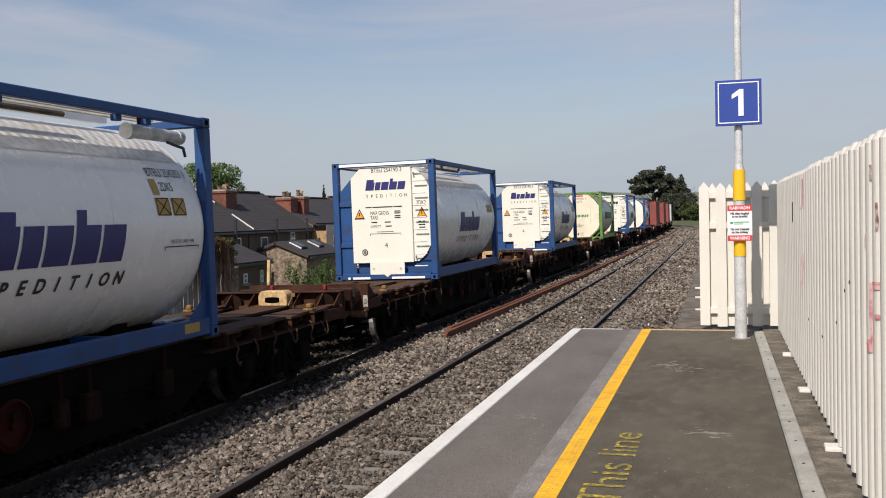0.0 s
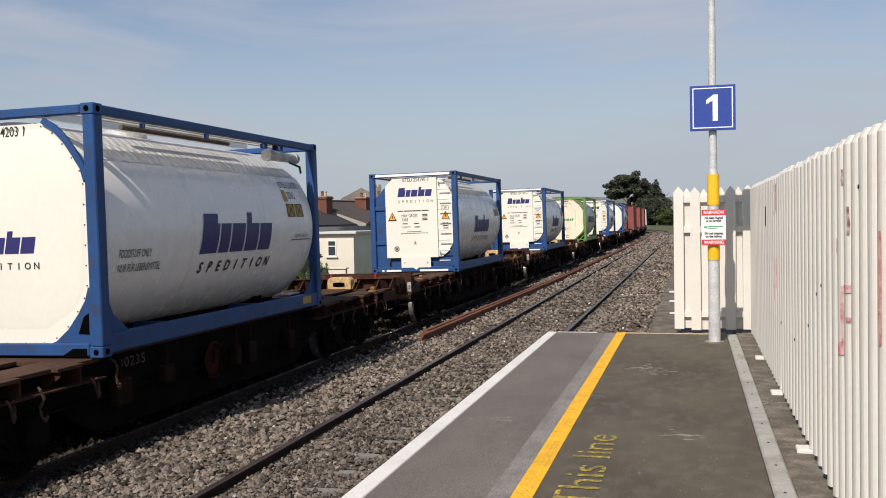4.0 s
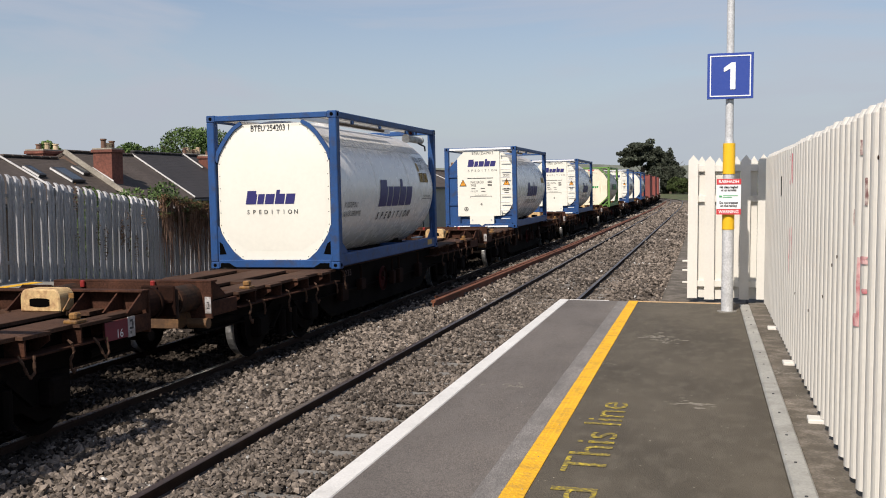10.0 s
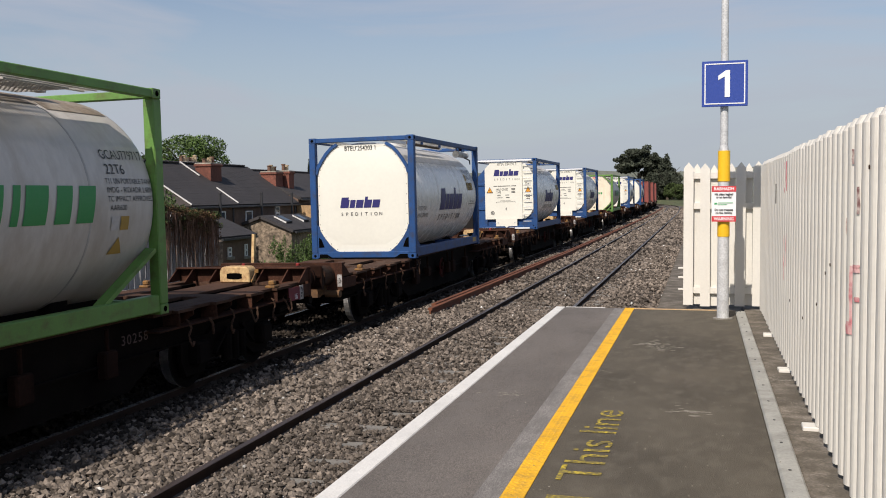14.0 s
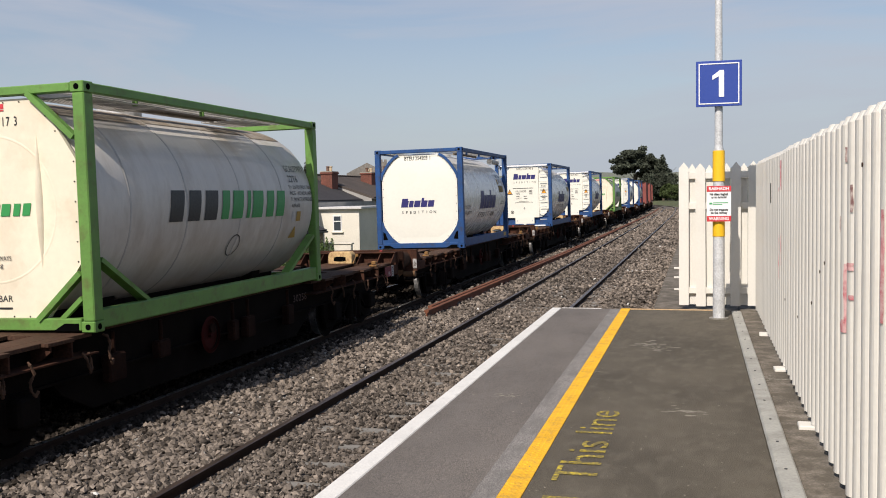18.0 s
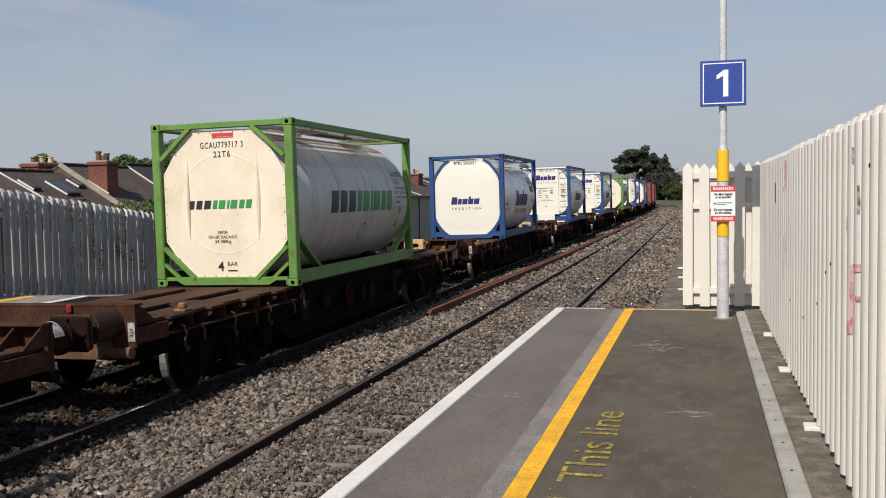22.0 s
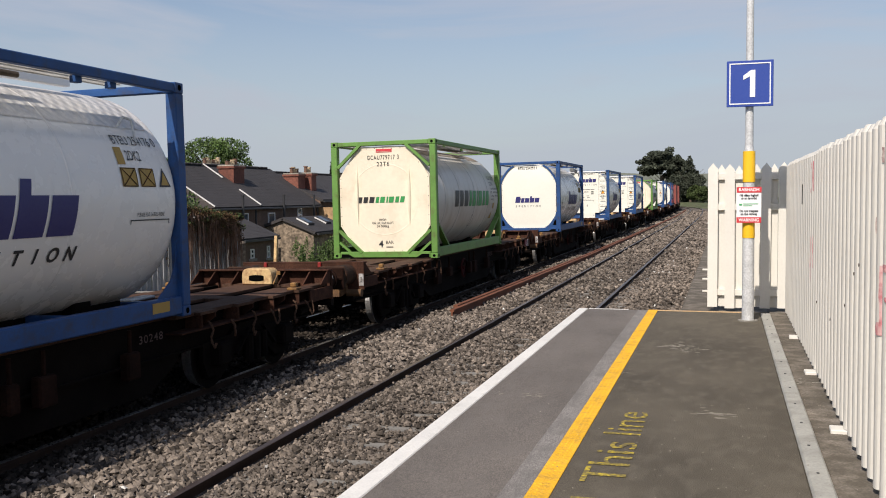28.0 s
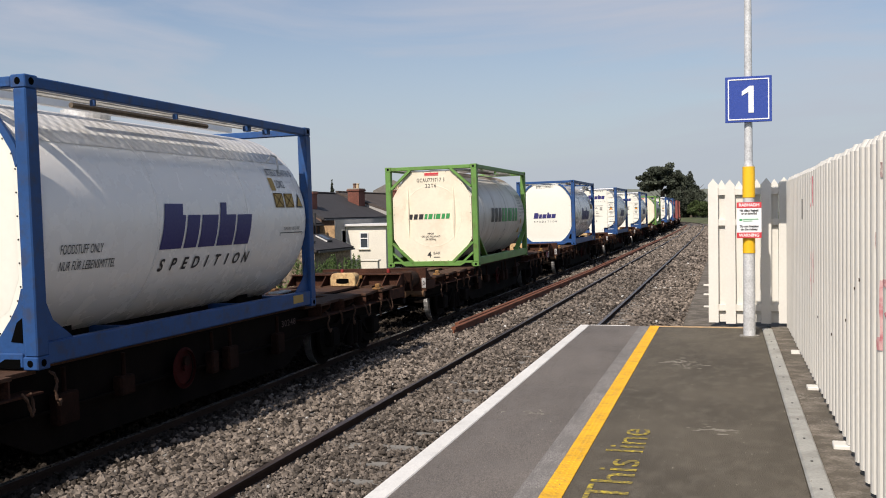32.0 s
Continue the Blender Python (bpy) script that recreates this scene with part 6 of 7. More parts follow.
    for y0, y1 in ((-2.85, -1.35), (0.6, 1.5)):
        bm = bmesh.new()
        for k in range(int((y1 - y0) / 0.06) + 1):
            box(bm, (0.5, y0 + 0.06 * k, C_H - 0.15), (1.12, y0 + 0.06 * k + 0.022, C_H - 0.135))
        for k in range(11):
            box(bm, (0.5 + 0.06 * k, y0, C_H - 0.149), (0.52 + 0.06 * k, y1, C_H - 0.136))
        part("walkway_grating", bm, SEAM, c, "open grating step under the top rail")
    y = -hl + 0.052

    dark, green = mark_green(1.12)
    flat_marks(dark, facing(-0.1, y, 1.23), MARK_BLACK, c)
    flat_marks(green, facing(-0.1, y, 1.23), MARK_GREEN, c)
    dark, green = mark_green(3.25)
    round_marks(dark, 0.1, -0.25, MARK_BLACK, tank)
    round_marks(green, 0.1, -0.25, MARK_GREEN, tank)
    write("container_number", code, 0.135, facing(-0.01, y + 0.004, 2.22), MARK_BLACK, c, width=0.74, bold=0.0015, spacing=1.25)
    write("inscription", "22T6", 0.135, facing(-0.01, y + 0.004, 2.075), MARK_BLACK, c, width=0.29, bold=0.0015, spacing=1.25)
    bm = bmesh.new()
    box(bm, (-0.17, y + 0.002, 2.36), (0.2, y + 0.006, 2.41))
    box(bm, (-0.17, y + 0.002, 2.335), (0.2, y + 0.006, 2.35))
    part("maker_plate", bm, SIGN_RED, c)
    write("inscription", "MPGM", 0.075, facing(-0.05, y, 0.85), MARK_BLACK, c, width=0.16)
    write("inscription", "ON UIC RAILWAYS", 0.075, facing(-0.05, y, 0.78), MARK_BLACK, c, width=0.5)
    write("inscription", "34 000kg", 0.075, facing(-0.05, y, 0.71), MARK_BLACK, c, width=0.28)
    write("inscription", "4", 0.2, facing(-0.1, y + 0.003, 0.31), MARK_BLACK, c, bold=0.006)
    write("inscription", "BAR", 0.1, facing(0.1, y + 0.003, 0.35), MARK_BLACK, c, width=0.18)
    bm = bmesh.new()
    box(bm, (0.02, y + 0.002, 0.24), (0.18, y + 0.005, 0.26))
    part("small_print", bm, MARK_BLACK, c)
    # a long pressed crease in the end sheet
    for x, wd in ((0.58, 0.045), (-0.62, 0.015)):
        bm = bmesh.new()
        left, mid, right = [], [], []
        for k in range(15):
            q = k / 14
            z, s = 0.62 + 1.5 * q, math.sin(math.pi * q)
            left.append(bm.verts.new((x - wd * s, y + 0.012, z)))
            mid.append(bm.verts.new((x + 0.4 * wd * s, y + 0.012 - 0.085 * s, z)))
            right.append(bm.verts.new((x + wd * s + 0.002, y + 0.012, z)))
        for a, b in ((left, mid), (mid, right)):
            for k in range(14):
                bm.faces.new((a[k], b[k], b[k + 1], a[k + 1]))
        part("crease", bm, END_CREAM, c, smooth=True)
    bm = bmesh.new()
    lathe(bm, [(0.76, 0.0), (0.775, -0.004), (0.785, -0.004), (0.8, 0.0)], 48, Matrix.Translation((0.0, y + 0.009, 1.3)), cap=False)
    part("pressed_ring", bm, END_CREAM, c, smooth=True)
    side_words("container_number", code, 0.16, 2.45, 0.48, MARK_BLACK, tank, width=0.86)
    side_words("inscription", "22T6", 0.16, 2.19, 0.31, MARK_BLACK, tank, width=0.34)
    for i, (body, w) in enumerate((("T11 UN PORTABLE TANK", 0.86), ("IMDG - RID/ADR L4BN", 0.84), ("TC IMPACT APPROVED", 0.84), ("AAR600", 0.3))):
        side_words("inscription", body, 0.085, 2.4 - (0.24 if i == 3 else 0.0), 0.18 - i * 0.095, MARK_BLACK, tank, width=w)
    placard(tank, 2.28, -0.27, 0.15, 0.15, MARK_OCHRE)
    placard(tank, 2.1, -0.27, 0.12, 0.15, BOX_GREY)
    bm = bmesh.new()
    vs = [bm.verts.new(p) for p in ((2.08, -0.62, 0), (2.34, -0.62, 0), (2.21, -0.42, 0))]
    bm.faces.new(vs)
    wrap(bm)
    part("hazard_label", bm, MARK_OCHRE, tank)
    bm = bmesh.new()
    for k in range(24):
        t0, t1 = 2 * math.pi * k / 24, 2 * math.pi * (k + 1) / 24
        vs = [bm.verts.new((0.32 + rr * math.cos(t), -0.64 + rr * math.sin(t), 0)) for rr, t in ((0.15, t0), (0.165, t0), (0.165, t1), (0.15, t1))]
        bm.faces.new(vs)
    wrap(bm)
    part("round_symbol", bm, MARK_BLACK, tank)
    return c


def stretch_up(c, k):
    """Makes a finished container k times as tall."""
    done = set()
    for ob in c.children_recursive:
        if ob.type == "MESH" and ob.data.name not in done:
            done.add(ob.data.name)
            ob.data.transform(Matrix.Diagonal((1, 1, k, 1)))
    return c


def red_box(material, words, length=C_L):
    """A corrugated box container."""
    c = thing("box_container", pose(0, 0, 0), words, "container", "box containers")
    hw, hl = C_W / 2, length / 2
    bm = bmesh.new()
    n = int(length / 0.14)
    for sx in (-1, 1):
        prev = None
        for i in range(n + 1):
            y = -hl + 0.1 + (length - 0.2) * i / n
            x = sx * (hw - (0.02 if i % 2 else 0.055))
            cur = (bm.verts.new((x, y, 0.15)), bm.verts.new((x, y, C_H - 0.1)))
            if prev:
                bm.faces.new((prev[0], cur[0], cur[1], prev[1]))
            prev = cur
    part("side_wall", bm, material, c)
    bm = bmesh.new()
    box(bm, (-hw + 0.04, -hl + 0.04, C_H - 0.06), (hw - 0.04, hl - 0.04, C_H - 0.02))
    part("roof", bm, material, c)
    bm = bmesh.new()
    for sx in (-1, 1):
        for sy in (-1, 1):
            box(bm, (sx * hw - 0.08 - 0.08 * sx, sy * hl - 0.08 - 0.08 * sy, 0), (sx * hw + 0.08 - 0.08 * sx, sy * hl + 0.08 - 0.08 * sy, C_H), 0.01)
        box(bm, (sx * (hw - 0.05) - 0.05, -hl, 0.0), (sx * (hw - 0.05) + 0.05, hl, 0.16), 0.01)
        box(bm, (sx * (hw - 0.05) - 0.05, -hl, C_H - 0.1), (sx * (hw - 0.05) + 0.05, hl, C_H), 0.01)
    part("frame", bm, material, c)
    for x0, x1 in ((-hw + 0.12, -0.01), (0.01, hw - 0.12)):
        bm = bmesh.new()
        box(bm, (x0, -hl + 0.02, 0.14), (x1, -hl + 0.06, C_H - 0.12), 0.006)
        for q in (0.3, 0.7):
            x = x0 + (x1 - x0) * q
            rod(bm, (x, -hl + 0.005, 0.1), (x, -hl + 0.005, C_H - 0.1), 0.018, seg=8)
        part("door", bm, material, c)
    return c


# ---- wagon ----
W_HL = 7.28
AXLE_Z = -(1.05 - 0.42)


def wheelset():
    bm = bmesh.new()
    for sx in (-1, 1):
        m = pose(sx * 0.8, 0, 0, 0, 0, 90)
        lathe(bm, [(0.12, -0.07), (0.12, -0.05), (0.33, -0.03), (0.36, -0.06), (0.42, -0.06), (0.425, 0.045), (0.45, 0.06), (0.45, 0.085), (0.36, 0.085), (0.33, 0.02), (0.12, 0.05), (0.12, 0.07)][::1], 28, m if sx < 0 else pose(sx * 0.8, 0, 0, 0, 0, -90))
    rod(bm, (-0.95, 0, 0), (0.95, 0, 0), 0.075, seg=10)
    for k in range(6):
        a = math.pi * k / 3
        for sx in (-1, 1):
            box(bm, (sx * 0.84 - 0.01, 0.2 * math.cos(a) - 0.03, 0.2 * math.sin(a) - 0.03), (sx * 0.84 + 0.01, 0.2 * math.cos(a) + 0.03, 0.2 * math.sin(a) + 0.03))
    return bm


def build_wagon():
    w = thing("flat_wagon", pose(0, 0, 0), "rusty brown bogie flat wagon carrying a container", "wagon", "flat wagons")
    hw = 1.17
    # deck: long strips with open slots, joined by cross members
    bm = bmesh.new()
    box(bm, (-0.3, -W_HL + 0.02, -0.05), (0.3, W_HL - 0.02, -0.006), 0.004)
    for sx in (-1, 1):
        xa, xb = sorted((sx * 0.62, sx * 0.92))
        box(bm, (xa, -W_HL + 0.9, -0.05), (xb, W_HL - 0.9, -0.006), 0.004)
        for ya, yb in ((-W_HL + 0.02, -2.9), (2.9, W_HL - 0.02)):
            xa, xb = sorted((sx * 0.921, sx * 1.085))
            box(bm, (xa, ya, -0.05), (xb, yb, -0.006), 0.004)
            for ta, tb in ((6.02, 6.56), (5.2, 5.6), (4.22, 4.66), (3.3, 3.7)):
                xa, xb = sorted((sx * 1.086, sx * hw))
                ta, tb = sorted((ta if ya > 0 else -ta, tb if ya > 0 else -tb))
                box(bm, (xa, ta, -0.046), (xb, tb, -0.008), 0.004)
    for y in (-7.1, -5.0, -3.05, 0.0, 3.05, 5.0, 7.1):
        box(bm, (-0.62, y - 0.17, -0.052), (-0.3, y + 0.17, -0.008))
        box(bm, (0.3, y - 0.17, -0.052), (0.62, y + 0.17, -0.008))
    part("deck", bm, DECK, w, "brown slotted steel deck")
    for sx in (-1, 1):
        bm = bmesh.new()
        x = sx * hw
        for ya, yb in ((-W_HL + 0.72, -2.9), (2.9, W_HL - 0.84)):
            bm = bmesh.new()
            xa, xb = sorted((sx * 0.931, sx * 1.165))
            box(bm, (xa, ya, -0.228), (xb, yb, -0.208), 0.003)
            part("side_ledge", bm, WAGON, w, "rusty ledge along the wagon side")
        for ya, yb in ((-W_HL + 0.01, -W_HL + 0.68), (W_HL - 0.84, W_HL - 0.01)):
            bm = bmesh.new()
            xa, xb = sorted((sx * 1.13, sx * 1.165))
            box(bm, (xa, ya, -0.24), (xb, yb, -0.052), 0.004)
            part("side_plate", bm, WAGON, w)
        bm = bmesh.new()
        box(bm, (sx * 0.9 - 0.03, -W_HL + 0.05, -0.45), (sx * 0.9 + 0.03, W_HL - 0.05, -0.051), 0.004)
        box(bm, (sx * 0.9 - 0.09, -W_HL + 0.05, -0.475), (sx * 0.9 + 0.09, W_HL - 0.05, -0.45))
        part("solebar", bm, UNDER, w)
        for sy in (-1, 1):
            for k, y in enumerate((6.52, 6.05, 5.57, 5.23, 4.63, 4.24, 3.66, 3.34)):
                bm = bmesh.new()
                tip = 0.2 if k % 2 else 0.1
                pts = [(sx * 0.931, -0.05), (sx * 1.16, -0.05), (sx * 1.16, -tip), (sx * 1.0, -0.208), (sx * 0.931, -0.208)]
                plate(bm, pts, 0.02, Matrix.Translation((0, sy * y, 0)))
                bmesh.ops.recalc_face_normals(bm, faces=bm.faces)
                part("bracket", bm, WAGON, w)
    # chains with hooks hung on the sides
    rng = random.Random(3)
    for kind, places in ((0, (-6.31, -5.05, -3.98, -2.8, 3.5, 4.6, 5.85)), (1, (-5.85, -4.4, -3.15, 4.05, 5.2, 6.31))):
        bm = bmesh.new()
        if kind:
            # a loop of chain caught up on itself
            pts = [(0.0, -0.05, 0.02), (0.03, -0.02, -0.05), (0.035, 0.02, -0.15), (0.03, 0.06, -0.2), (0.03, 0.1, -0.15), (0.02, 0.1, -0.06), (0.0, 0.11, 0.0)]
        else:
            # a hanging length that ends in a hook
            pts = [(-0.01, 0.0, 0.06), (0.035, 0.0, 0.03), (0.04, 0.03, -0.05), (0.03, -0.01, -0.13), (0.03, 0.0, -0.21), (0.03, 0.045, -0.27), (0.03, 0.07, -0.22)]
        for a, b in zip(pts, pts[1:]):
            a, b = Vector(a), Vector(b)
            for q in range(2):
                c0, c1 = a + (b - a) * (q * 0.5 - 0.04), a + (b - a) * (q * 0.5 + 0.54)
                rod(bm, c0, c1, 0.016 if (q + len(bm.verts)) % 2 else 0.011, seg=6)
        first = None
        for sx in (1, -1):
            for y in places:
                if first is None:
                    first = ob = part("chain", bm, CHAIN, w, "hanging rusty lashing chain")
                else:
                    ob = new("chain", first.data)
                    ob.parent = w
                ob.matrix_basis = pose(sx * 1.165, y, -0.2 + (0.1 if y == -2.8 else 0.0), 0, rng.uniform(-6, 6), rng.uniform(-25, 25) + (0 if sx > 0 else 180))
    # locks for other container lengths
    for y in (-6.1, 6.1):
        for sx in (-1, 1):
            bm = bmesh.new()
            box(bm, (-0.08, -0.09, -0.008), (0.08, 0.09, 0.03), 0.01)
            box(bm, (-0.045, -0.05, 0.03), (0.045, 0.05, 0.1), 0.015)
            ob = part("container_lock", bm, LOCK_YELLOW, w, "dull yellow twist lock")
            ob.matrix_basis = pose(sx * 1.06, y, 0)
    # ends
    for sy in (-1, 1):
        bm = bmesh.new()
        y0, y1 = sorted((sy * W_HL, sy * (W_HL - 0.04)))
        box(bm, (-hw, y0, -0.27), (hw, y1, 0.19), 0.006)
        yb0, yb1 = sorted((sy * W_HL, sy * (W_HL - 0.16)))
        box(bm, (-hw, yb0, 0.19), (hw, yb1, 0.215), 0.004)
        end = part("end_upstand", bm, WAGON, w, "brown upright end plate with ribs")
        for x in (-1.15, -0.85, -0.42, 0.42, 0.85, 1.15):
            bm = bmesh.new()
            q = Matrix.Translation((x, 0, 0)) @ pose(0, 0, 0, 0, 0, 90)
            plate(bm, [(sy * (W_HL - 0.04), -0.006), (sy * (W_HL - 0.04), 0.19), (sy * (W_HL - 0.13), 0.19), (sy * (W_HL - 0.42), -0.006)], 0.02, q)
            bmesh.ops.recalc_face_normals(bm, faces=bm.faces)
            part("rib", bm, WAGON, end)
        bm = bmesh.new()
        y0, y1 = sorted((sy * W_HL, sy * (W_HL + 0.09)))
        plate(bm, [(-0.75, -0.39), (0.75, -0.39), (0.88, -0.3), (0.84, -0.09), (-0.84, -0.09), (-0.88, -0.3)], y1 - y0, Matrix.Translation((0, y0, 0)))
        part("headstock", bm, BUFFER_RUST if sy < 0 else WAGON, w)
        for sx in (-1, 1):
            bm = bmesh.new()
            x = sx * 0.86
            rod(bm, (x, sy * (W_HL - 0.14), 0), (x, sy * (W_HL + 0.36), 0), 0.175, 0.17, 22)
            rod(bm, (x, sy * (W_HL + 0.3), 0), (x, sy * (W_HL + 0.34), 0), 0.19, seg=22)
            rod(bm, (x, sy * (W_HL + 0.36), 0), (x, sy * (W_HL + 0.49), 0), 0.1, seg=14)
            ya, yb = sorted((sy * (W_HL + 0.49), sy * (W_HL + 0.54)))
            box(bm, (x - 0.23, ya, -0.185), (x + 0.23, yb, 0.185), 0.018)
            for ang in (0, 1):
                for q in (-1, 1):
                    a0 = Vector((x + (q * 0.1 if ang == 0 else 0), sy * (W_HL + 0.38), 0 if ang == 0 else q * 0.1))
                    b0 = Vector((x + (q * 0.2 if ang == 0 else 0), sy * (W_HL + 0.485), 0 if ang == 0 else q * 0.16))
                    beam(bm, a0, b0, 0.03, 0.03)
            part("buffer", bm, GEAR if sy > 0 else BUFFER_GREASE, w, "greasy drum buffer with a square head")
        bm = bmesh.new()
        rod(bm, (0, sy * W_HL, -0.3), (0, sy * (W_HL + 0.45), -0.32), 0.05, seg=8)
        box(bm, (-0.06, sy * (W_HL + 0.36) - 0.1, -0.42), (0.06, sy * (W_HL + 0.36) + 0.1, -0.26), 0.02)
        part("coupling_hook", bm, UNDER, w)
        bm = bmesh.new()
        rod(bm, (0.9, sy * (W_HL - 0.3), -0.36), (0.98, sy * (W_HL - 0.9), -0.38), 0.055, seg=10)
        part("brake_hose", bm, UNDER, w)
        bm = bmesh.new()
        rod(bm, (0.87, sy * (W_HL + 0.06), -0.32), (1.13, sy * (W_HL + 0.04), -0.32), 0.062, seg=14)
        rod(bm, (1.1, sy * (W_HL + 0.04), -0.32), (1.14, sy * (W_HL + 0.04), -0.32), 0.068, seg=14)
        part("hose_end", bm, BUFFER_RUST if sy < 0 else UNDER, w)
    for sx in (-0.7, 0.35):
        bm = bmesh.new()
        box(bm, (sx - 0.032, -W_HL - 0.05, 0.12), (sx + 0.032, -W_HL - 0.005, 0.215), 0.012)
        part("tail_reflector", bm, SIGNAL_RED, w, "small bright red reflector")
    # white label plate at the trailing corner
    bm = bmesh.new()
    box(bm, (1.08, -W_HL - 0.012, -0.2), (1.165, -W_HL - 0.004, 0.01))
    tag = part("label_plate", bm, WORN_LABEL, w, "small white label plate")
    bm = bmesh.new()
    for z0, z1, x0, x1 in ((-0.07, -0.055, 1.11, 1.135), (-0.115, -0.075, 1.13, 1.14), (-0.14, -0.125, 1.105, 1.145)):
        box(bm, (x0, -W_HL - 0.015, z0), (x1, -W_HL - 0.012, z1))
    part("small_print", bm, MARK_BLACK, tag)
    # chipped cream housing on the leading end
    bm = bmesh.new()
    plate(bm, [(-0.26, -0.006), (0.26, -0.006), (0.26, 0.16), (0.245, 0.21), (0.2, 0.25), (-0.2, 0.25), (-0.245, 0.21), (-0.26, 0.16)], 0.26, Matrix.Translation((0.05, W_HL - 0.44, 0)))
    bmesh.ops.bevel(bm, geom=bm.edges[:], offset=0.015, segments=1, affect="EDGES")
    cover = part("coupling_cover", bm, CHIP_YELLOW, w, "chipped cream-painted steel cover")
    bm = bmesh.new()
    pts = [(0.13 * max(-1, min(1, 1.6 * math.cos(t))) + 0.05, 0.1 + 0.05 * math.sin(t)) for t in [2 * math.pi * k / 16 for k in range(16)]]
    plate(bm, pts, 0.006, Matrix.Translation((0, W_HL - 0.445, 0)))
    part("hand_slot", bm, HOLE, cover)
    bm = bmesh.new()
    rod(bm, (0.33, W_HL - 0.42, 0.0), (0.37, W_HL - 0.3, 0.18), 0.012, seg=6)
    box(bm, (0.35, W_HL - 0.34, 0.14), (0.42, W_HL - 0.33, 0.2), 0.004)
    part("release_lever", bm, LOCK_YELLOW, w, "thin pale release lever")
    # handbrake wheel and underframe
    bm = bmesh.new()
    lathe(bm, [(0.215, -0.02), (0.245, 0), (0.215, 0.02), (0.19, 0)], 24, pose(0, 0, 0, 0, 0, 90), cap=False)
    rod(bm, (-0.2, 0, 0), (0.02, 0, 0), 0.04, seg=8)
    lathe(bm, [(0.2, -0.004), (0.2, 0.004)], 24, pose(-0.03, 0, 0, 0, 0, 90))
    ob = part("handbrake_wheel", bm, HANDWHEEL_RED, w, "dark red handbrake wheel")
    ob.matrix_basis = pose(hw - 0.1, -0.4, -0.4)
    bm = bmesh.new()
    rod(bm, (-0.012, 0, 0.03), (0.012, 0, 0.03), 0.06, seg=12)
    part("hub", bm, GEAR, ob).matrix_basis = pose(0.01, 0.03, 0.05)
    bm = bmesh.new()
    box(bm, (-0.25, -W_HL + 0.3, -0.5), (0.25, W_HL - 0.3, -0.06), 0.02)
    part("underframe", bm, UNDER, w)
    # black plates, boxes and drums added to fill the deep shade under the deck
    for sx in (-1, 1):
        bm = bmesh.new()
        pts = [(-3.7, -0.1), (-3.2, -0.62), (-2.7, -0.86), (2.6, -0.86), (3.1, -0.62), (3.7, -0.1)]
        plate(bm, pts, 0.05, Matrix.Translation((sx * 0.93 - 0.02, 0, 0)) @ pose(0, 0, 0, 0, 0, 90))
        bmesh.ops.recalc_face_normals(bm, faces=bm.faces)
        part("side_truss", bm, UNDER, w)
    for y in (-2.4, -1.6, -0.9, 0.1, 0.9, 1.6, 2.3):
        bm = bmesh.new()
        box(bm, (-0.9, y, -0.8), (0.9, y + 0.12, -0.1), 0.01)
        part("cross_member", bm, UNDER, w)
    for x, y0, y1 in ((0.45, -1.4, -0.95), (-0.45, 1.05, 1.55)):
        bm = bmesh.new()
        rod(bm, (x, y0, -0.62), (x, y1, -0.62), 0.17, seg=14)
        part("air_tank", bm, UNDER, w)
    rb = random.Random(6)
    for y in (-2.45, -1.5, 0.3, 0.75, 2.1):
        bm = bmesh.new()
        ln, ht = rb.uniform(0.16, 0.36), rb.uniform(0.16, 0.34)
        box(bm, (0.96, y - ln / 2, -0.3 - ht), (1.08, y + ln / 2, -0.3), 0.02)
        rod(bm, (1.02, y, -0.3), (1.02, y, -0.06), 0.025, seg=6)
        part("brake_gear", bm, GEAR, w, "rusty brake gear box under the sill")
    wheels = []
    for yb in (-4.85, 4.85):
        bm = bmesh.new()
        for sx in (-1, 1):
            x = sx * 1.02
            q = Matrix.Translation((x - 0.03, 0, 0)) @ pose(0, 0, 0, 0, 0, 90)
            plate(bm, [(-1.12, -0.3), (-0.72, -0.3), (-0.5, -0.16), (0.5, -0.16), (0.72, -0.3), (1.12, -0.3), (1.22, -0.1), (1.22, 0.14), (0.55, 0.16), (0.3, 0.28), (-0.3, 0.28), (-0.55, 0.16), (-1.22, 0.14), (-1.22, -0.1)], 0.06, q)
            for y in (-0.9, 0.9):
                box(bm, (x - 0.09, y - 0.15, -0.17), (x + 0.12 * (1 if sx > 0 else 0.6), y + 0.15, 0.12), 0.03)
            for y in (-0.2, 0.0, 0.2):
                rod(bm, (x + sx * 0.04, y, -0.24), (x + sx * 0.04, y, 0.12), 0.075, seg=10)
            beam(bm, (x + sx * 0.05, -0.55, -0.1), (x + sx * 0.05, -0.2, 0.2), 0.03, 0.06, up=(1, 0, 0))
            beam(bm, (x + sx * 0.05, 0.55, -0.1), (x + sx * 0.05, 0.2, 0.2), 0.03, 0.06, up=(1, 0, 0))
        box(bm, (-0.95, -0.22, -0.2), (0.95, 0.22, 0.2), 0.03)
        bogie = part("bogie", bm, UNDER, w, "grimy four-wheel bogie, blackened for the shade under the wagon")
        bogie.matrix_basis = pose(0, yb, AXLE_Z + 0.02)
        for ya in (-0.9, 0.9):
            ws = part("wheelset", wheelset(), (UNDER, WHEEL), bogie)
            for f in ws.data.polygons:
                r = math.hypot(f.center.y, f.center.z)
                f.material_index = 1 if r > 0.4 and abs(f.normal.x) < 0.5 else 0
            ws.matrix_basis = pose(0, ya, -0.02)
            wheels.append((ws, ya))
    return w


WHEELS = []


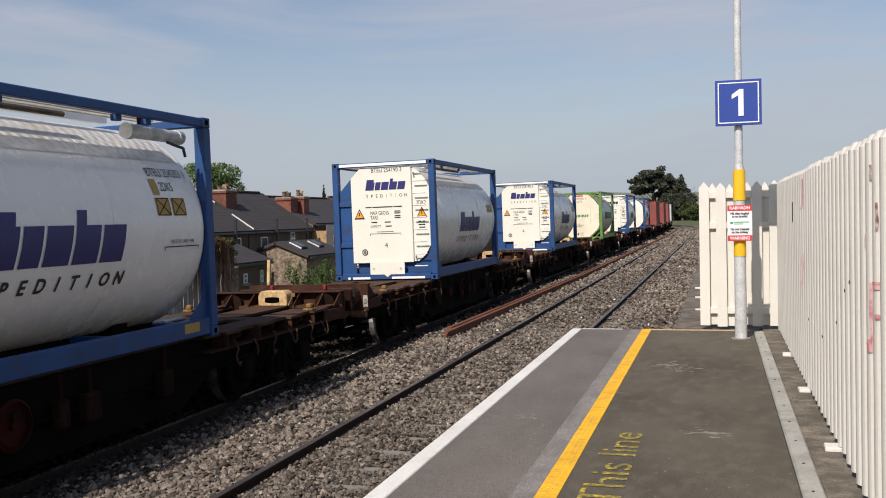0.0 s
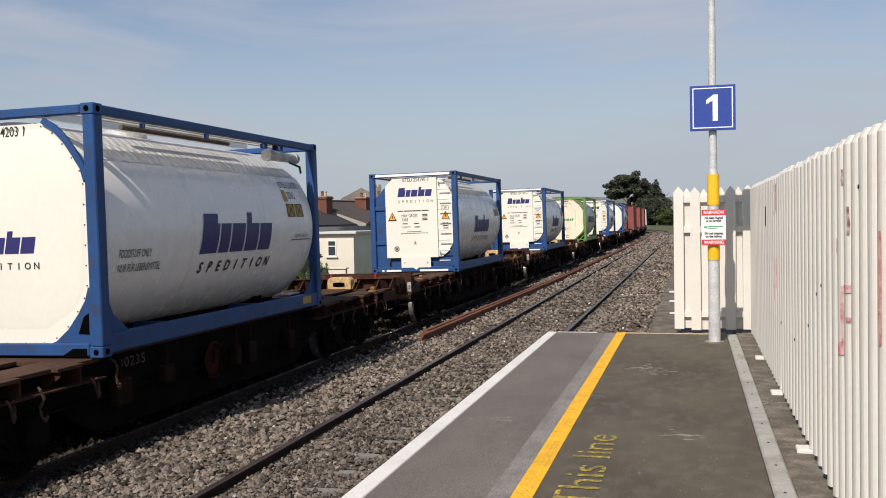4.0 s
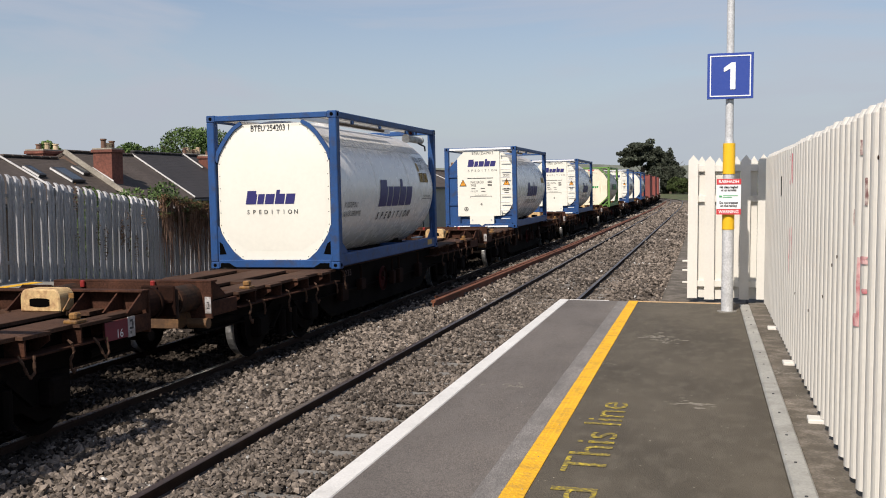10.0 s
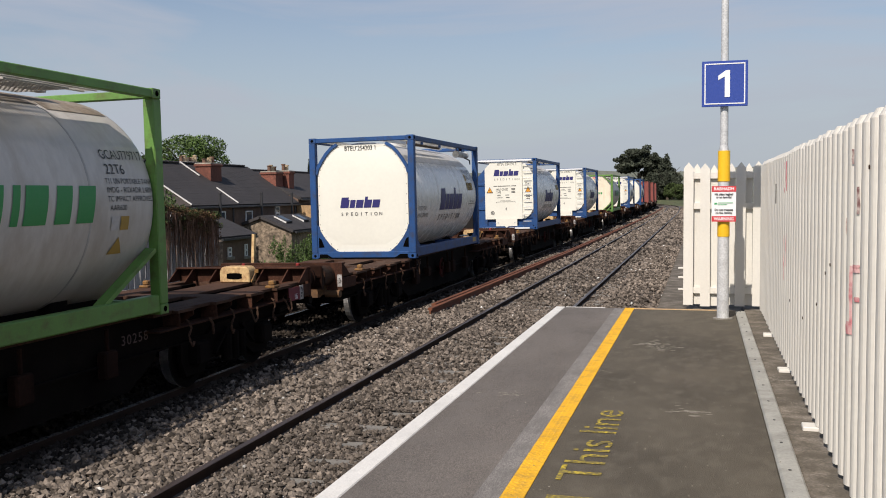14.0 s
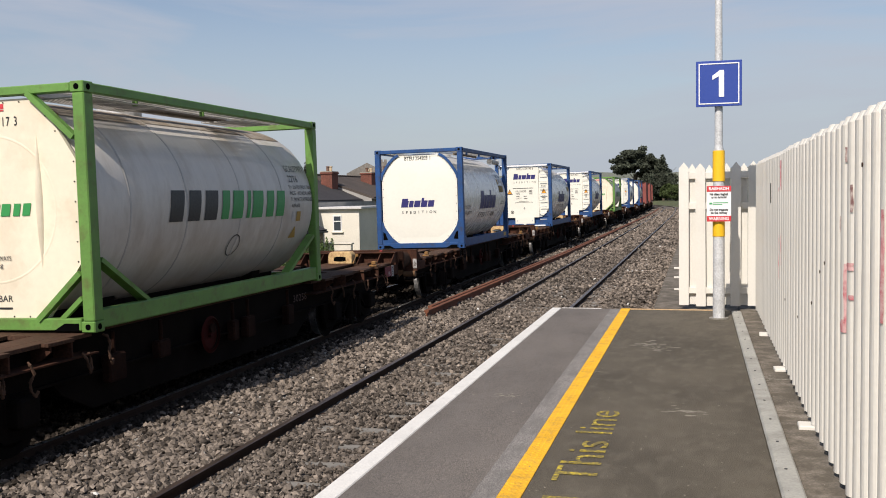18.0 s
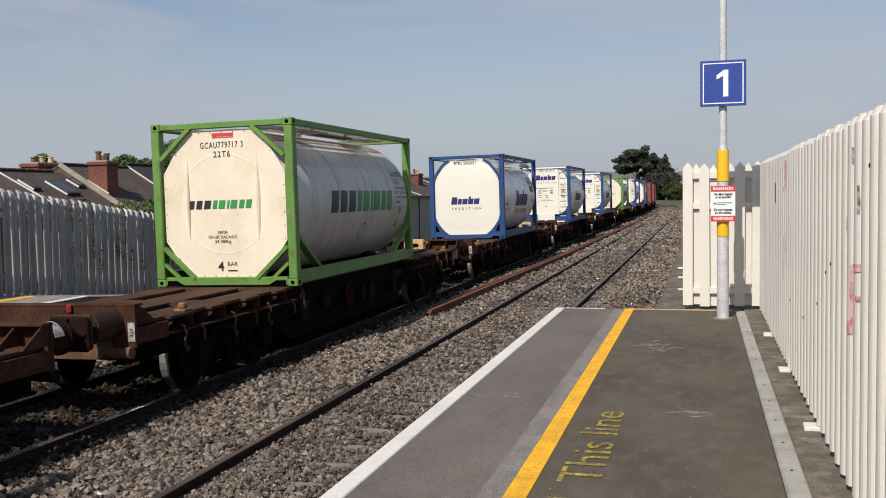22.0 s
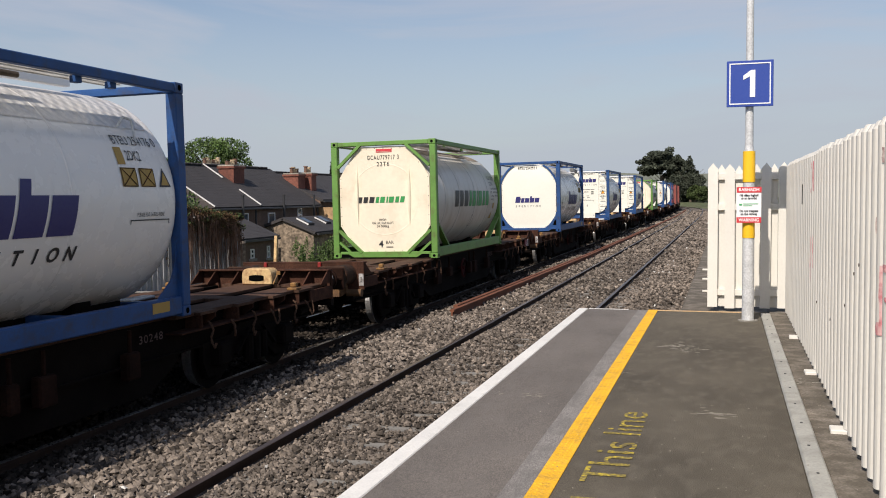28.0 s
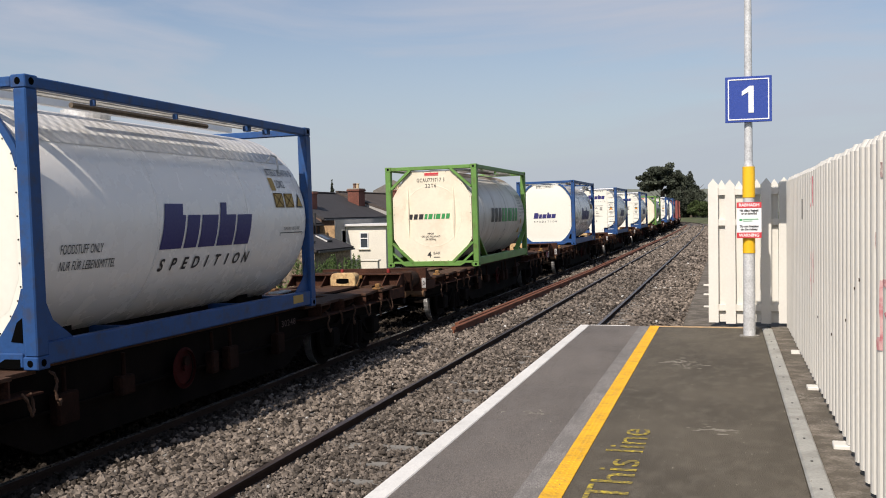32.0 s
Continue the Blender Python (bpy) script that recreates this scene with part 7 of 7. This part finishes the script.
def curved_label(bm, x, y0, y1, r, a0, a1):
    """A thin curved patch round a barrel lying along y."""
    rows = []
    for i in range(9):
        a = radians(a0 + (a1 - a0) * i / 8)
        rows.append([bm.verts.new((x + q * math.cos(a), y, q * math.sin(a))) for q, y in ((r, y0), (r, y1), (r - 0.004, y1), (r - 0.004, y0))])
    for p, q in zip(rows, rows[1:]):
        for j in range(4):
            bm.faces.new((p[j], p[(j + 1) % 4], q[(j + 1) % 4], q[j]))
    bm.faces.new(rows[0][::-1])
    bm.faces.new(rows[-1])
    bmesh.ops.recalc_face_normals(bm, faces=bm.faces)


def build_train():
    """Returns the moving things with their places along the train."""
    moving = []
    wagon = build_wagon()
    ladder = stretch_up(ladder_tank("BTEU 254190 3"), TALL)
    green = green_tank("GCAU779717 3")
    first = stretch_up(blue_tank("BTEU 254203 1", "2DK5", False, True), TALL)
    last = stretch_up(blue_tank("BTEU 254176 0", "2DK2", True, False), TALL)
    red = red_box(BOX_RED, "rust-red corrugated box container")
    pale = red_box(BOX_GREY, "pale grey corrugated box container")
    load = [(-2, last), (-1, green), (0, first), (1, ladder), (2, "ladder"), (3, "green"), (4, "ladder"), (5, "first"), (6, red), (7, "red"), (8, "red"), (9, pale)]
    used = {"ladder": ladder, "green": green, "first": first, "red": red}
    for k, what in load:
        off = OFFSETS.get(k, k * PITCH)
        c = copy_thing(used[what], pose(0, 0, 0)) if isinstance(what, str) else what
        sag = SAG.get(k, -0.02)
        moving.append((c, off, sag))
        w = copy_thing(wagon, pose(0, 0, 0))
        if k < 3:
            WHEELS.extend([o for o in w.children_recursive if o.name.startswith("wheelset")])
        for o in w.children:
            if o.name.startswith("bogie"):
                o.matrix_basis = Matrix.Translation((0, 0, -sag)) @ o.matrix_basis
        moving.append((w, off, sag))
        for o in w.children:
            if o.name.startswith("buffer"):
                front = o.data.vertices[0].co.y > 0
                if (front and k < 0) or (not front and k <= 0):
                    o.matrix_basis = pose(0, 0.135 if front else -0.135, 0)
        if k < 3:
            number = {-2: "30248", -1: "30258", 0: "30235"}.get(k)
            if number:
                bm = text_mesh(number, 0.13 if k == -2 else 0.16, bold=0.001, width=0.46 if k == -2 else 0.52, spacing=1.15)
                y, z = {-2: (2.58, -0.215), -1: (2.7, -0.255), 0: (-2.12, -0.16)}[k]
                bmesh.ops.transform(bm, matrix=pose(0.966, y, z, 90, 0, 90), verts=bm.verts)
            else:
                bm = bmesh.new()
                for q in range(5):
                    box(bm, (0.962, 2.45 + 0.075 * q, -0.29), (0.966, 2.5 + 0.075 * q, -0.2))
            part("wagon_number", bm, WAGON_NUMBER, w)
        if k == -1:
            bm = bmesh.new()
            box(bm, (1.165, 6.43, -0.255), (1.172, 6.83, -0.055))
            red_plate = part("maroon_plate", bm, PLATE_RED, w, "maroon painted number plate")
            write("inscription", "16", 0.13, pose(1.174, 6.68, -0.2, 90, 0, 90), SIGN_WHITE, red_plate)
            bm = bmesh.new()
            box(bm, (1.165, 6.832, -0.265), (1.174, 6.96, -0.045))
            card = part("label_plate", bm, WORN_LABEL, w, "white label with a black sign")
            bm = bmesh.new()
            for y0, y1, z0, z1 in ((6.87, 6.92, -0.1, -0.075), (6.905, 6.93, -0.15, -0.1), (6.86, 6.93, -0.18, -0.155), (6.87, 6.89, -0.23, -0.2)):
                box(bm, (1.174, y0, z0), (1.176, y1, z1))
            part("small_print", bm, MARK_BLACK, card)
        if k == -2:
            bm = bmesh.new()
            curved_label(bm, 0.86, W_HL + 0.2, W_HL + 0.34, 0.1795, 10, 125)
            patch = part("white_label", bm, WORN_LABEL, w, "worn white patch painted on the buffer")
            bm = bmesh.new()
            curved_label(bm, 0.86, W_HL + 0.24, W_HL + 0.27, 0.1815, 60, 95)
            curved_label(bm, 0.86, W_HL + 0.285, W_HL + 0.3, 0.1815, 50, 95)
            part("small_print", bm, MARK_BLACK, patch)
    moving.append((wagon, -3 * PITCH - 0.7, 0.0))
    return moving


TALL = 1.036
SAG = {0: -0.055, -1: -0.015, -2: -0.03, 1: -0.03}
OFFSETS = {-2: -31.84, -1: -15.92}


def motions():
    for ob, off, sag in TRAIN:
        walk(ob, run_rows(off, sag))
    for ws in WHEELS:
        rows = []
        y = ws.matrix_basis.translation.y
        for i in range(65):
            t = i / 2
            s = RUN[int(t)] if i % 2 == 0 else (RUN[int(t)] + RUN[int(t) + 1]) / 2
            rows.append((t, pose(0, y, -0.02, -math.degrees((s - RUN[0]) / 0.42), 0, 0)))
        walk(ws, rows)


# ---- terrace behind the line ----
def roof_slope(bm, x0, z0, x1, z1, y0, y1, th=0.12):
    """A sloping sheet from the ridge (x0, z0) to the eaves (x1, z1)."""
    vs = [bm.verts.new(p) for p in ((x0, y0, z0), (x1, y0, z1), (x1, y1, z1), (x0, y1, z0), (x0, y0, z0 - th), (x1, y0, z1 - th), (x1, y1, z1 - th), (x0, y1, z0 - th))]
    for f in ((0, 1, 2, 3), (7, 6, 5, 4), (0, 4, 5, 1), (1, 5, 6, 2), (2, 6, 7, 3), (3, 7, 4, 0)):
        bm.faces.new([vs[i] for i in f])


def slates(parent, x0, z0, x1, z1, y0, y1, material, n_rows=27):
    """Rows of overlapping slates down the near slope."""
    dx, dz = x1 - x0, z1 - z0
    ln = math.hypot(dx, dz)
    nx, nz = -dz / ln, dx / ln
    if nz < 0:
        nx, nz = -nx, -nz
    bm = bmesh.new()
    line = []
    for r in range(n_rows):
        for q, lift in ((r / n_rows, 0.002), ((r + 1) / n_rows, 0.0045)):
            line.append((x0 + dx * q + nx * lift, z0 + dz * q + nz * lift))
    rows = [[bm.verts.new((px, y, pz)) for y in (y0, y1)] for px, pz in line + [(x1 - nx * 0.12, z1 - nz * 0.12), (x0 - nx * 0.12, z0 - nz * 0.12)]]
    for a, b in zip(rows, rows[1:] + rows[:1]):
        bm.faces.new((a[0], b[0], b[1], a[1]))
    bm.faces.new([r[0] for r in rows])
    bm.faces.new([r[1] for r in rows][::-1])
    bmesh.ops.recalc_face_normals(bm, faces=bm.faces)
    return part("roof", bm, material, parent)


def chimney(parent, x, y, z0, z1, w, d, pots, material=None):
    bm = bmesh.new()
    box(bm, (x - d / 2, y - w / 2, z0), (x + d / 2, y + w / 2, z1 - 0.2), 0.01)
    box(bm, (x - d / 2 - 0.05, y - w / 2 - 0.05, z1 - 0.2), (x + d / 2 + 0.05, y + w / 2 + 0.05, z1 - 0.1), 0.01)
    c = part("chimney", bm, material or BRICK, parent, "red brick chimney stack with clay pots")
    bm = bmesh.new()
    box(bm, (x - d / 2 - 0.02, y - w / 2 - 0.02, z1 - 0.1), (x + d / 2 + 0.02, y + w / 2 + 0.02, z1 - 0.04), 0.01)
    part("chimney_cap", bm, COPING, c)
    bm = bmesh.new()
    zr = z0 + 0.42
    beam(bm, (x - d / 2 - 0.03, y - w / 2 - 0.03, zr + 0.56 * d), (x + d / 2 + 0.06, y - w / 2 - 0.03, zr - 0.06), 0.03, 0.1)
    part("flashing", bm, LEAD, c)
    for i in range(pots):
        bm = bmesh.new()
        yy = y - w / 2 + w * (i + 0.5) / pots
        h = random.uniform(0.16, 0.34)
        lathe(bm, [(0.09, 0), (0.085, h * 0.8), (0.11, h * 0.85), (0.11, h), (0.07, h), (0.07, h * 0.5)], 10, Matrix.Translation((x, yy, z1 - 0.05)) @ pose(0, 0, 0, 90))
        part("chimney_pot", bm, POT if i % 3 else POT_DARK, c)
    return c


def sash(parent, x, y0, y1, z0, z1, wall_name="window"):
    """A white window in a wall that looks to +x."""
    bm = bmesh.new()
    t = 0.045
    for a, b in (((x, y0, z0), (x + 0.05, y0 + t, z1)), ((x, y1 - t, z0), (x + 0.05, y1, z1)), ((x, y0 + t, z0), (x + 0.05, y1 - t, z0 + t)), ((x, y0 + t, z1 - t), (x + 0.05, y1 - t, z1)), ((x, y0 + t, (z0 + z1) / 2 - 0.03), (x + 0.045, y1 - t, (z0 + z1) / 2 + 0.03))):
        box(bm, a, b)
    wdw = part("window", bm, UPVC, parent)
    bm = bmesh.new()
    box(bm, (x + 0.005, y0 + t, z0 + t), (x + 0.02, y1 - t, z1 - t))
    part("pane", bm, GLASS, wdw)
    bm = bmesh.new()
    box(bm, (x, y0 - 0.08, z0 - 0.1), (x + 0.12, y1 + 0.08, z0), 0.01)
    part("window_sill", bm, CONCRETE, wdw)
    return wdw


def skylight(parent, x0, z0, x1, z1, y0, y1):
    """A roof window lying in a slope."""
    d = Vector((x1 - x0, 0, z1 - z0)).normalized()
    nn = Vector((-d.z, 0, d.x))
    if nn.z < 0:
        nn = -nn
    bm = bmesh.new()
    m = Matrix((d, Vector((0, 1, 0)), nn)).transposed().to_4x4()
    m.translation = ((x0 + x1) / 2, (y0 + y1) / 2, (z0 + z1) / 2)
    ln, wd = math.hypot(x1 - x0, z1 - z0) / 2, (y1 - y0) / 2
    box(bm, (-ln, -wd, 0), (ln, wd, 0.09), 0.01, m)
    s = part("skylight", bm, PIPE, parent)
    bm = bmesh.new()
    box(bm, (-ln + 0.08, -wd + 0.08, 0.09), (ln - 0.08, wd - 0.08, 0.096), 0, m)
    part("pane", bm, GLASS, s)
    # pale strip on the sunward side only: the sunlit edge put into colour
    bm = bmesh.new()
    box(bm, (-ln, -wd - 0.02, 0), (ln, -wd, 0.06), 0, m)
    part("flashing", bm, LEAD, s)


RIDGE_X, EAVE_X, BACK_X, GROUND_Z = -22.2, -19.0, -25.4, -4.4


def house(y0, y1, ridge, eave, wall, roof, label, upstand=True, EAVE_X=-19.0, RIDGE_X=-22.2, coping=None):
    h = thing("terraced_house", pose(0, 0, 0), label, "house", "terraced houses")
    bm = bmesh.new()
    pts = [(BACK_X, GROUND_Z - 0.4), (EAVE_X - 0.15, GROUND_Z - 0.4), (EAVE_X - 0.15, eave - 0.08), (RIDGE_X, ridge - 0.14), (BACK_X, eave - 0.08)]
    plate(bm, pts, y1 - y0 - 0.01, Matrix.Translation((0, y0 + 0.005, 0)))
    part("wall", bm, wall, h)
    slates(h, RIDGE_X, ridge, EAVE_X, eave, y0, y1, roof)
    bm = bmesh.new()
    roof_slope(bm, RIDGE_X, ridge, BACK_X - 0.2, eave, y0, y1)
    bmesh.ops.recalc_face_normals(bm, faces=bm.faces)
    part("roof", bm, roof, h)
    bm = bmesh.new()
    for k in range(int((y1 - y0) / 0.45)):
        yy = y0 + k * 0.45
        beam(bm, (RIDGE_X, yy + 0.01, ridge + 0.03), (RIDGE_X, yy + 0.44, ridge + 0.03), 0.2, 0.09, bevel=0.03)
    part("ridge_tiles", bm, roof, h)
    bm = bmesh.new()
    beam(bm, (EAVE_X + 0.04, y0, eave - 0.1), (EAVE_X + 0.04, y1, eave - 0.1), 0.11, 0.09, bevel=0.02)
    rod(bm, (EAVE_X, y1 - 0.5, GROUND_Z), (EAVE_X, y1 - 0.5, eave - 0.1), 0.045, seg=8)
    part("gutter", bm, PIPE, h)
    if upstand:
        bm = bmesh.new()
        at = lambda q: (RIDGE_X + (EAVE_X - RIDGE_X) * q, y1 - 0.02, ridge + (eave - ridge) * q + 0.06)
        for q0, q1 in coping or ((0.0, 1.0),):
            beam(bm, at(q0), at(q1), 0.035, 0.05)
        part("verge_flashing", bm, LEAD, h, "pale verge line between roofs")
    return h


def soil_pipe(parent, y):
    """A black pipe up the rear wall that ends above the gutter."""
    bm = bmesh.new()
    rod(bm, (EAVE_X + 0.08, y, GROUND_Z), (EAVE_X + 0.08, y, 1.74), 0.055, seg=10)
    for z in (1.68, 0.4, -1.2):
        rod(bm, (EAVE_X + 0.08, y, z), (EAVE_X + 0.08, y, z + 0.07), 0.07, seg=10)
    part("soil_pipe", bm, PIPE, parent, "black soil pipe rising past the eaves")


def lean_to(y0, y1, x0, x1, z_hi, z_lo, wall, roof, label, lights=()):
    """A low rear outhouse with a roof that falls towards the line."""
    o = thing("outhouse", pose(0, 0, 0), label, "outhouse", "outhouses")
    bm = bmesh.new()
    back = -19.13
    plate(bm, [(back, GROUND_Z - 0.4), (x1, GROUND_Z - 0.4), (x1, z_lo - 0.1), (x0, z_hi - 0.1), (back, z_hi - 0.1 - 0.35 * (x0 - back))], y1 - y0, Matrix.Translation((0, y0, 0)))
    part("wall", bm, wall, o)
    slates(o, x0 - 0.1, z_hi, x1 + 0.15, z_lo, y0 - 0.12, y1 + 0.12, roof, 14)
    slates(o, x0 - 0.1, z_hi, back, z_hi - 0.35 * (x0 - 0.1 - back), y0 - 0.12, y1 + 0.12, roof, 5)
    bm = bmesh.new()
    beam(bm, (x1 + 0.2, y0, z_lo - 0.1), (x1 + 0.2, y1, z_lo - 0.1), 0.1, 0.08)
    part("gutter", bm, PIPE, o)
    for a, b in lights:
        q0, q1 = 0.18, 0.62
        skylight(o, x0 + (x1 - x0) * q0, z_hi + (z_lo - z_hi) * q0 + 0.03, x0 + (x1 - x0) * q1, z_hi + (z_lo - z_hi) * q1 + 0.03, a, b)
    return o


def build_houses():
    near_x = -21.75
    house(14.0, 25.4, 2.62, 1.2, BRICK_DARK, SLATE, "slate-roofed terraced house with a thin white verge", RIDGE_X=near_x)
    h = house(25.4, 28.5, 2.68, 1.22, BRICK_DARK, SLATE, "slate-roofed terraced house with roof windows", False, RIDGE_X=near_x)
    for y0, y1, xa, xb in ((25.5, 25.85, -21.02, -20.42), (26.72, 27.4, -20.95, -20.1), (28.0, 28.36, -21.1, -20.6)):
        za, zb = (2.71 + (x - near_x) * (1.22 - 2.68) / (EAVE_X - near_x) for x in (xa, xb))
        skylight(h, xa, za, xb, zb, y0, y1)
    chimney(h, -22.5, 28.6, 1.6, 3.05, 1.35, 0.7, 3)
    h = house(28.5, 32.6, 2.93, 1.23, BRICK_DARK, SLATE, "slate-roofed terraced house with a tall red chimney", RIDGE_X=near_x)
    chimney(h, -20.28, 28.95, 1.5, 3.08, 0.65, 0.75, 4)
    bm = bmesh.new()
    beam(bm, (near_x, 28.53, 2.95), (EAVE_X, 28.53, 1.26), 0.07, 0.16)
    part("gable_coping", bm, COPING, h, "pale stone gable coping")
    h = house(32.6, 36.4, 3.05, 1.26, BRICK_DARK, SLATE_DARK, "dark slate-roofed terraced house", RIDGE_X=near_x, coping=((0.0, 0.34), (0.63, 1.0)))
    sash(h, EAVE_X - 0.15, 34.98, 35.44, 0.1, 0.98)
    soil_pipe(h, 34.65)
    h = house(36.4, 42.64, 3.05, 1.26, BRICK_DARK, SLATE_DARK, "brown brick slate-roofed terraced house", False, RIDGE_X=near_x)
    soil_pipe(h, 38.4)
    soil_pipe(h, 41.6)
    chimney(h, -20.9, 37.3, 1.5, 3.1, 0.95, 0.75, 4)
    chimney(h, -23.7, 40.4, 2.0, 3.3, 1.5, 0.7, 6)
    sash(h, EAVE_X - 0.15, 37.25, 37.88, -0.1, 0.96)
    sash(h, EAVE_X - 0.15, 40.2, 40.66, 0.5, 1.1)
    h = house(42.64, 52.0, 2.9, 1.5, BRICK_DARK, SLATE_DARK, "grey rendered house with a buff brick gable", False, -18.9)
    bm = bmesh.new()
    box(bm, (-19.1, 42.6, GROUND_Z), (-18.34, 42.644, 1.12))
    part("gable_wall", bm, BUFF_BRICK, h, "sunlit buff brick gable")
    bm = bmesh.new()
    box(bm, (-18.348, 42.65, GROUND_Z), (-18.33, 51.98, 1.4))
    part("front_render", bm, RENDER_GREY, h, "grey rendered rear wall")
    chimney(h, -20.6, 43.0, 0.9, 2.85, 0.8, 0.8, 4)
    chimney(h, -20.3, 43.9, 0.9, 2.9, 0.6, 0.7, 3)
    chimney(h, -20.75, 51.5, 1.4, 3.2, 0.95, 0.7, 2)
    sash(h, -18.35, 43.4, 44.0, -0.6, 0.9)
    sash(h, -18.35, 48.6, 49.3, -0.4, 1.0)
    h = house(52.0, 61.0, 3.0, 1.62, RENDER_GREY, SLATE, "grey rendered house with a slate roof", True, -18.2)
    sash(h, -18.35, 54.0, 54.8, -0.4, 1.0)
    chimney(h, -20.9, 58.8, 1.6, 3.3, 1.2, 0.75, 3)
    h = house(61.0, 74.0, 3.0, 1.62, RENDER_GREY, SLATE, "grey rendered house with a slate roof")
    chimney(h, -21.3, 63.5, 1.8, 3.5, 1.2, 0.8, 3)
    chimney(h, -21.3, 70.0, 1.8, 3.4, 1.2, 0.8, 3)
    h = house(74.0, 92.0, 3.0, 1.6, BRICK_DARK, SLATE, "slate-roofed terraced house further along")
    chimney(h, -21.3, 80.0, 1.8, 3.5, 1.4, 0.8, 4)
    # rear outhouses
    o = lean_to(30.1, 32.85, -17.85, -16.6, 0.8, 0.16, BRICK_DARK, SLATE_DARK, "dark brick outhouse with a slate lean-to roof")
    sash(o, -16.6, 30.85, 31.1, -0.6, -0.25)
    sash(o, -16.6, 32.15, 32.35, -0.65, -0.2)
    lean_to(36.95, 40.9, -18.15, -16.85, 0.76, 0.15, RUBBLE, SLATE_DARK, "rubble stone outhouse with roof windows", ((37.5, 38.1), (39.4, 39.95)))
    # cream extension with a flat roof
    o = thing("extension", pose(0, 0, 0), "cream-painted flat-roofed rear extension", "extension", "outhouses")
    bm = bmesh.new()
    box(bm, (-18.5, 44.0, GROUND_Z - 0.4), (-16.2, 47.6, 1.05), 0.01)
    part("wall", bm, RENDER_CREAM, o)
    bm = bmesh.new()
    box(bm, (-18.7, 43.8, 1.05), (-16.0, 47.7, 1.17), 0.01)
    part("roof", bm, LEAD, o)
    bm = bmesh.new()
    for a, b in (((-17.58, -0.06), (-17.53, 0.74)), ((-17.17, -0.06), (-17.12, 0.74)), ((-17.53, 0.69), (-17.17, 0.74)), ((-17.53, -0.06), (-17.17, -0.01)), ((-17.53, 0.42), (-17.17, 0.47))):
        box(bm, (a[0], 43.96, a[1]), (b[0], 44.0, b[1]))
    wd = part("window", bm, UPVC, o)
    bm = bmesh.new()
    box(bm, (-17.53, 43.98, -0.01), (-17.17, 43.995, 0.69))
    part("pane", bm, GLASS, wd)
    bm = bmesh.new()
    box(bm, (-17.66, 43.9, -0.13), (-17.04, 44.0, -0.06), 0.01)
    part("window_sill", bm, RENDER_CREAM, wd)
    # low white garden wall in front of it
    bm = bmesh.new()
    box(bm, (-18.6, 41.2, GROUND_Z - 0.4), (-15.6, 41.45, -0.55), 0.02)
    box(bm, (-18.65, 41.15, -0.55), (-15.55, 41.5, -0.48), 0.01)
    tagged(part("garden_wall", bm, RENDER_CREAM), "white-painted low garden wall", "wall")
    # distant church
    ch = thing("church", pose(*at_az(-19.7, 185), -4, 0, 0, 20), "grey stone church with a square tower", "church")
    bm = bmesh.new()
    plate(bm, [(-3.9, 0), (3.9, 0), (3.9, 10.2), (0, 12.2), (-3.9, 10.2)], 14, Matrix.Translation((0.0, -4, 0)))
    part("nave", bm, STONE_GREY, ch)
    bm = bmesh.new()
    box(bm, (1.6, -4.6, 0), (3.8, -2.2, 12.3), 0.05)
    for sx in (1.6, 2.45, 3.25):
        box(bm, (sx, -4.6, 12.25), (sx + 0.55, -4.2, 12.75))
    part("tower", bm, STONE_GREY, ch)


# ---- the place, largest things first ----
build_ground()
build_tracks()
build_platform()
build_far_side()
build_near_fence()
build_sign_post()
build_houses()
build_fence_end()
build_trees()
TRAIN = build_train()
scatter_stones()
motions()
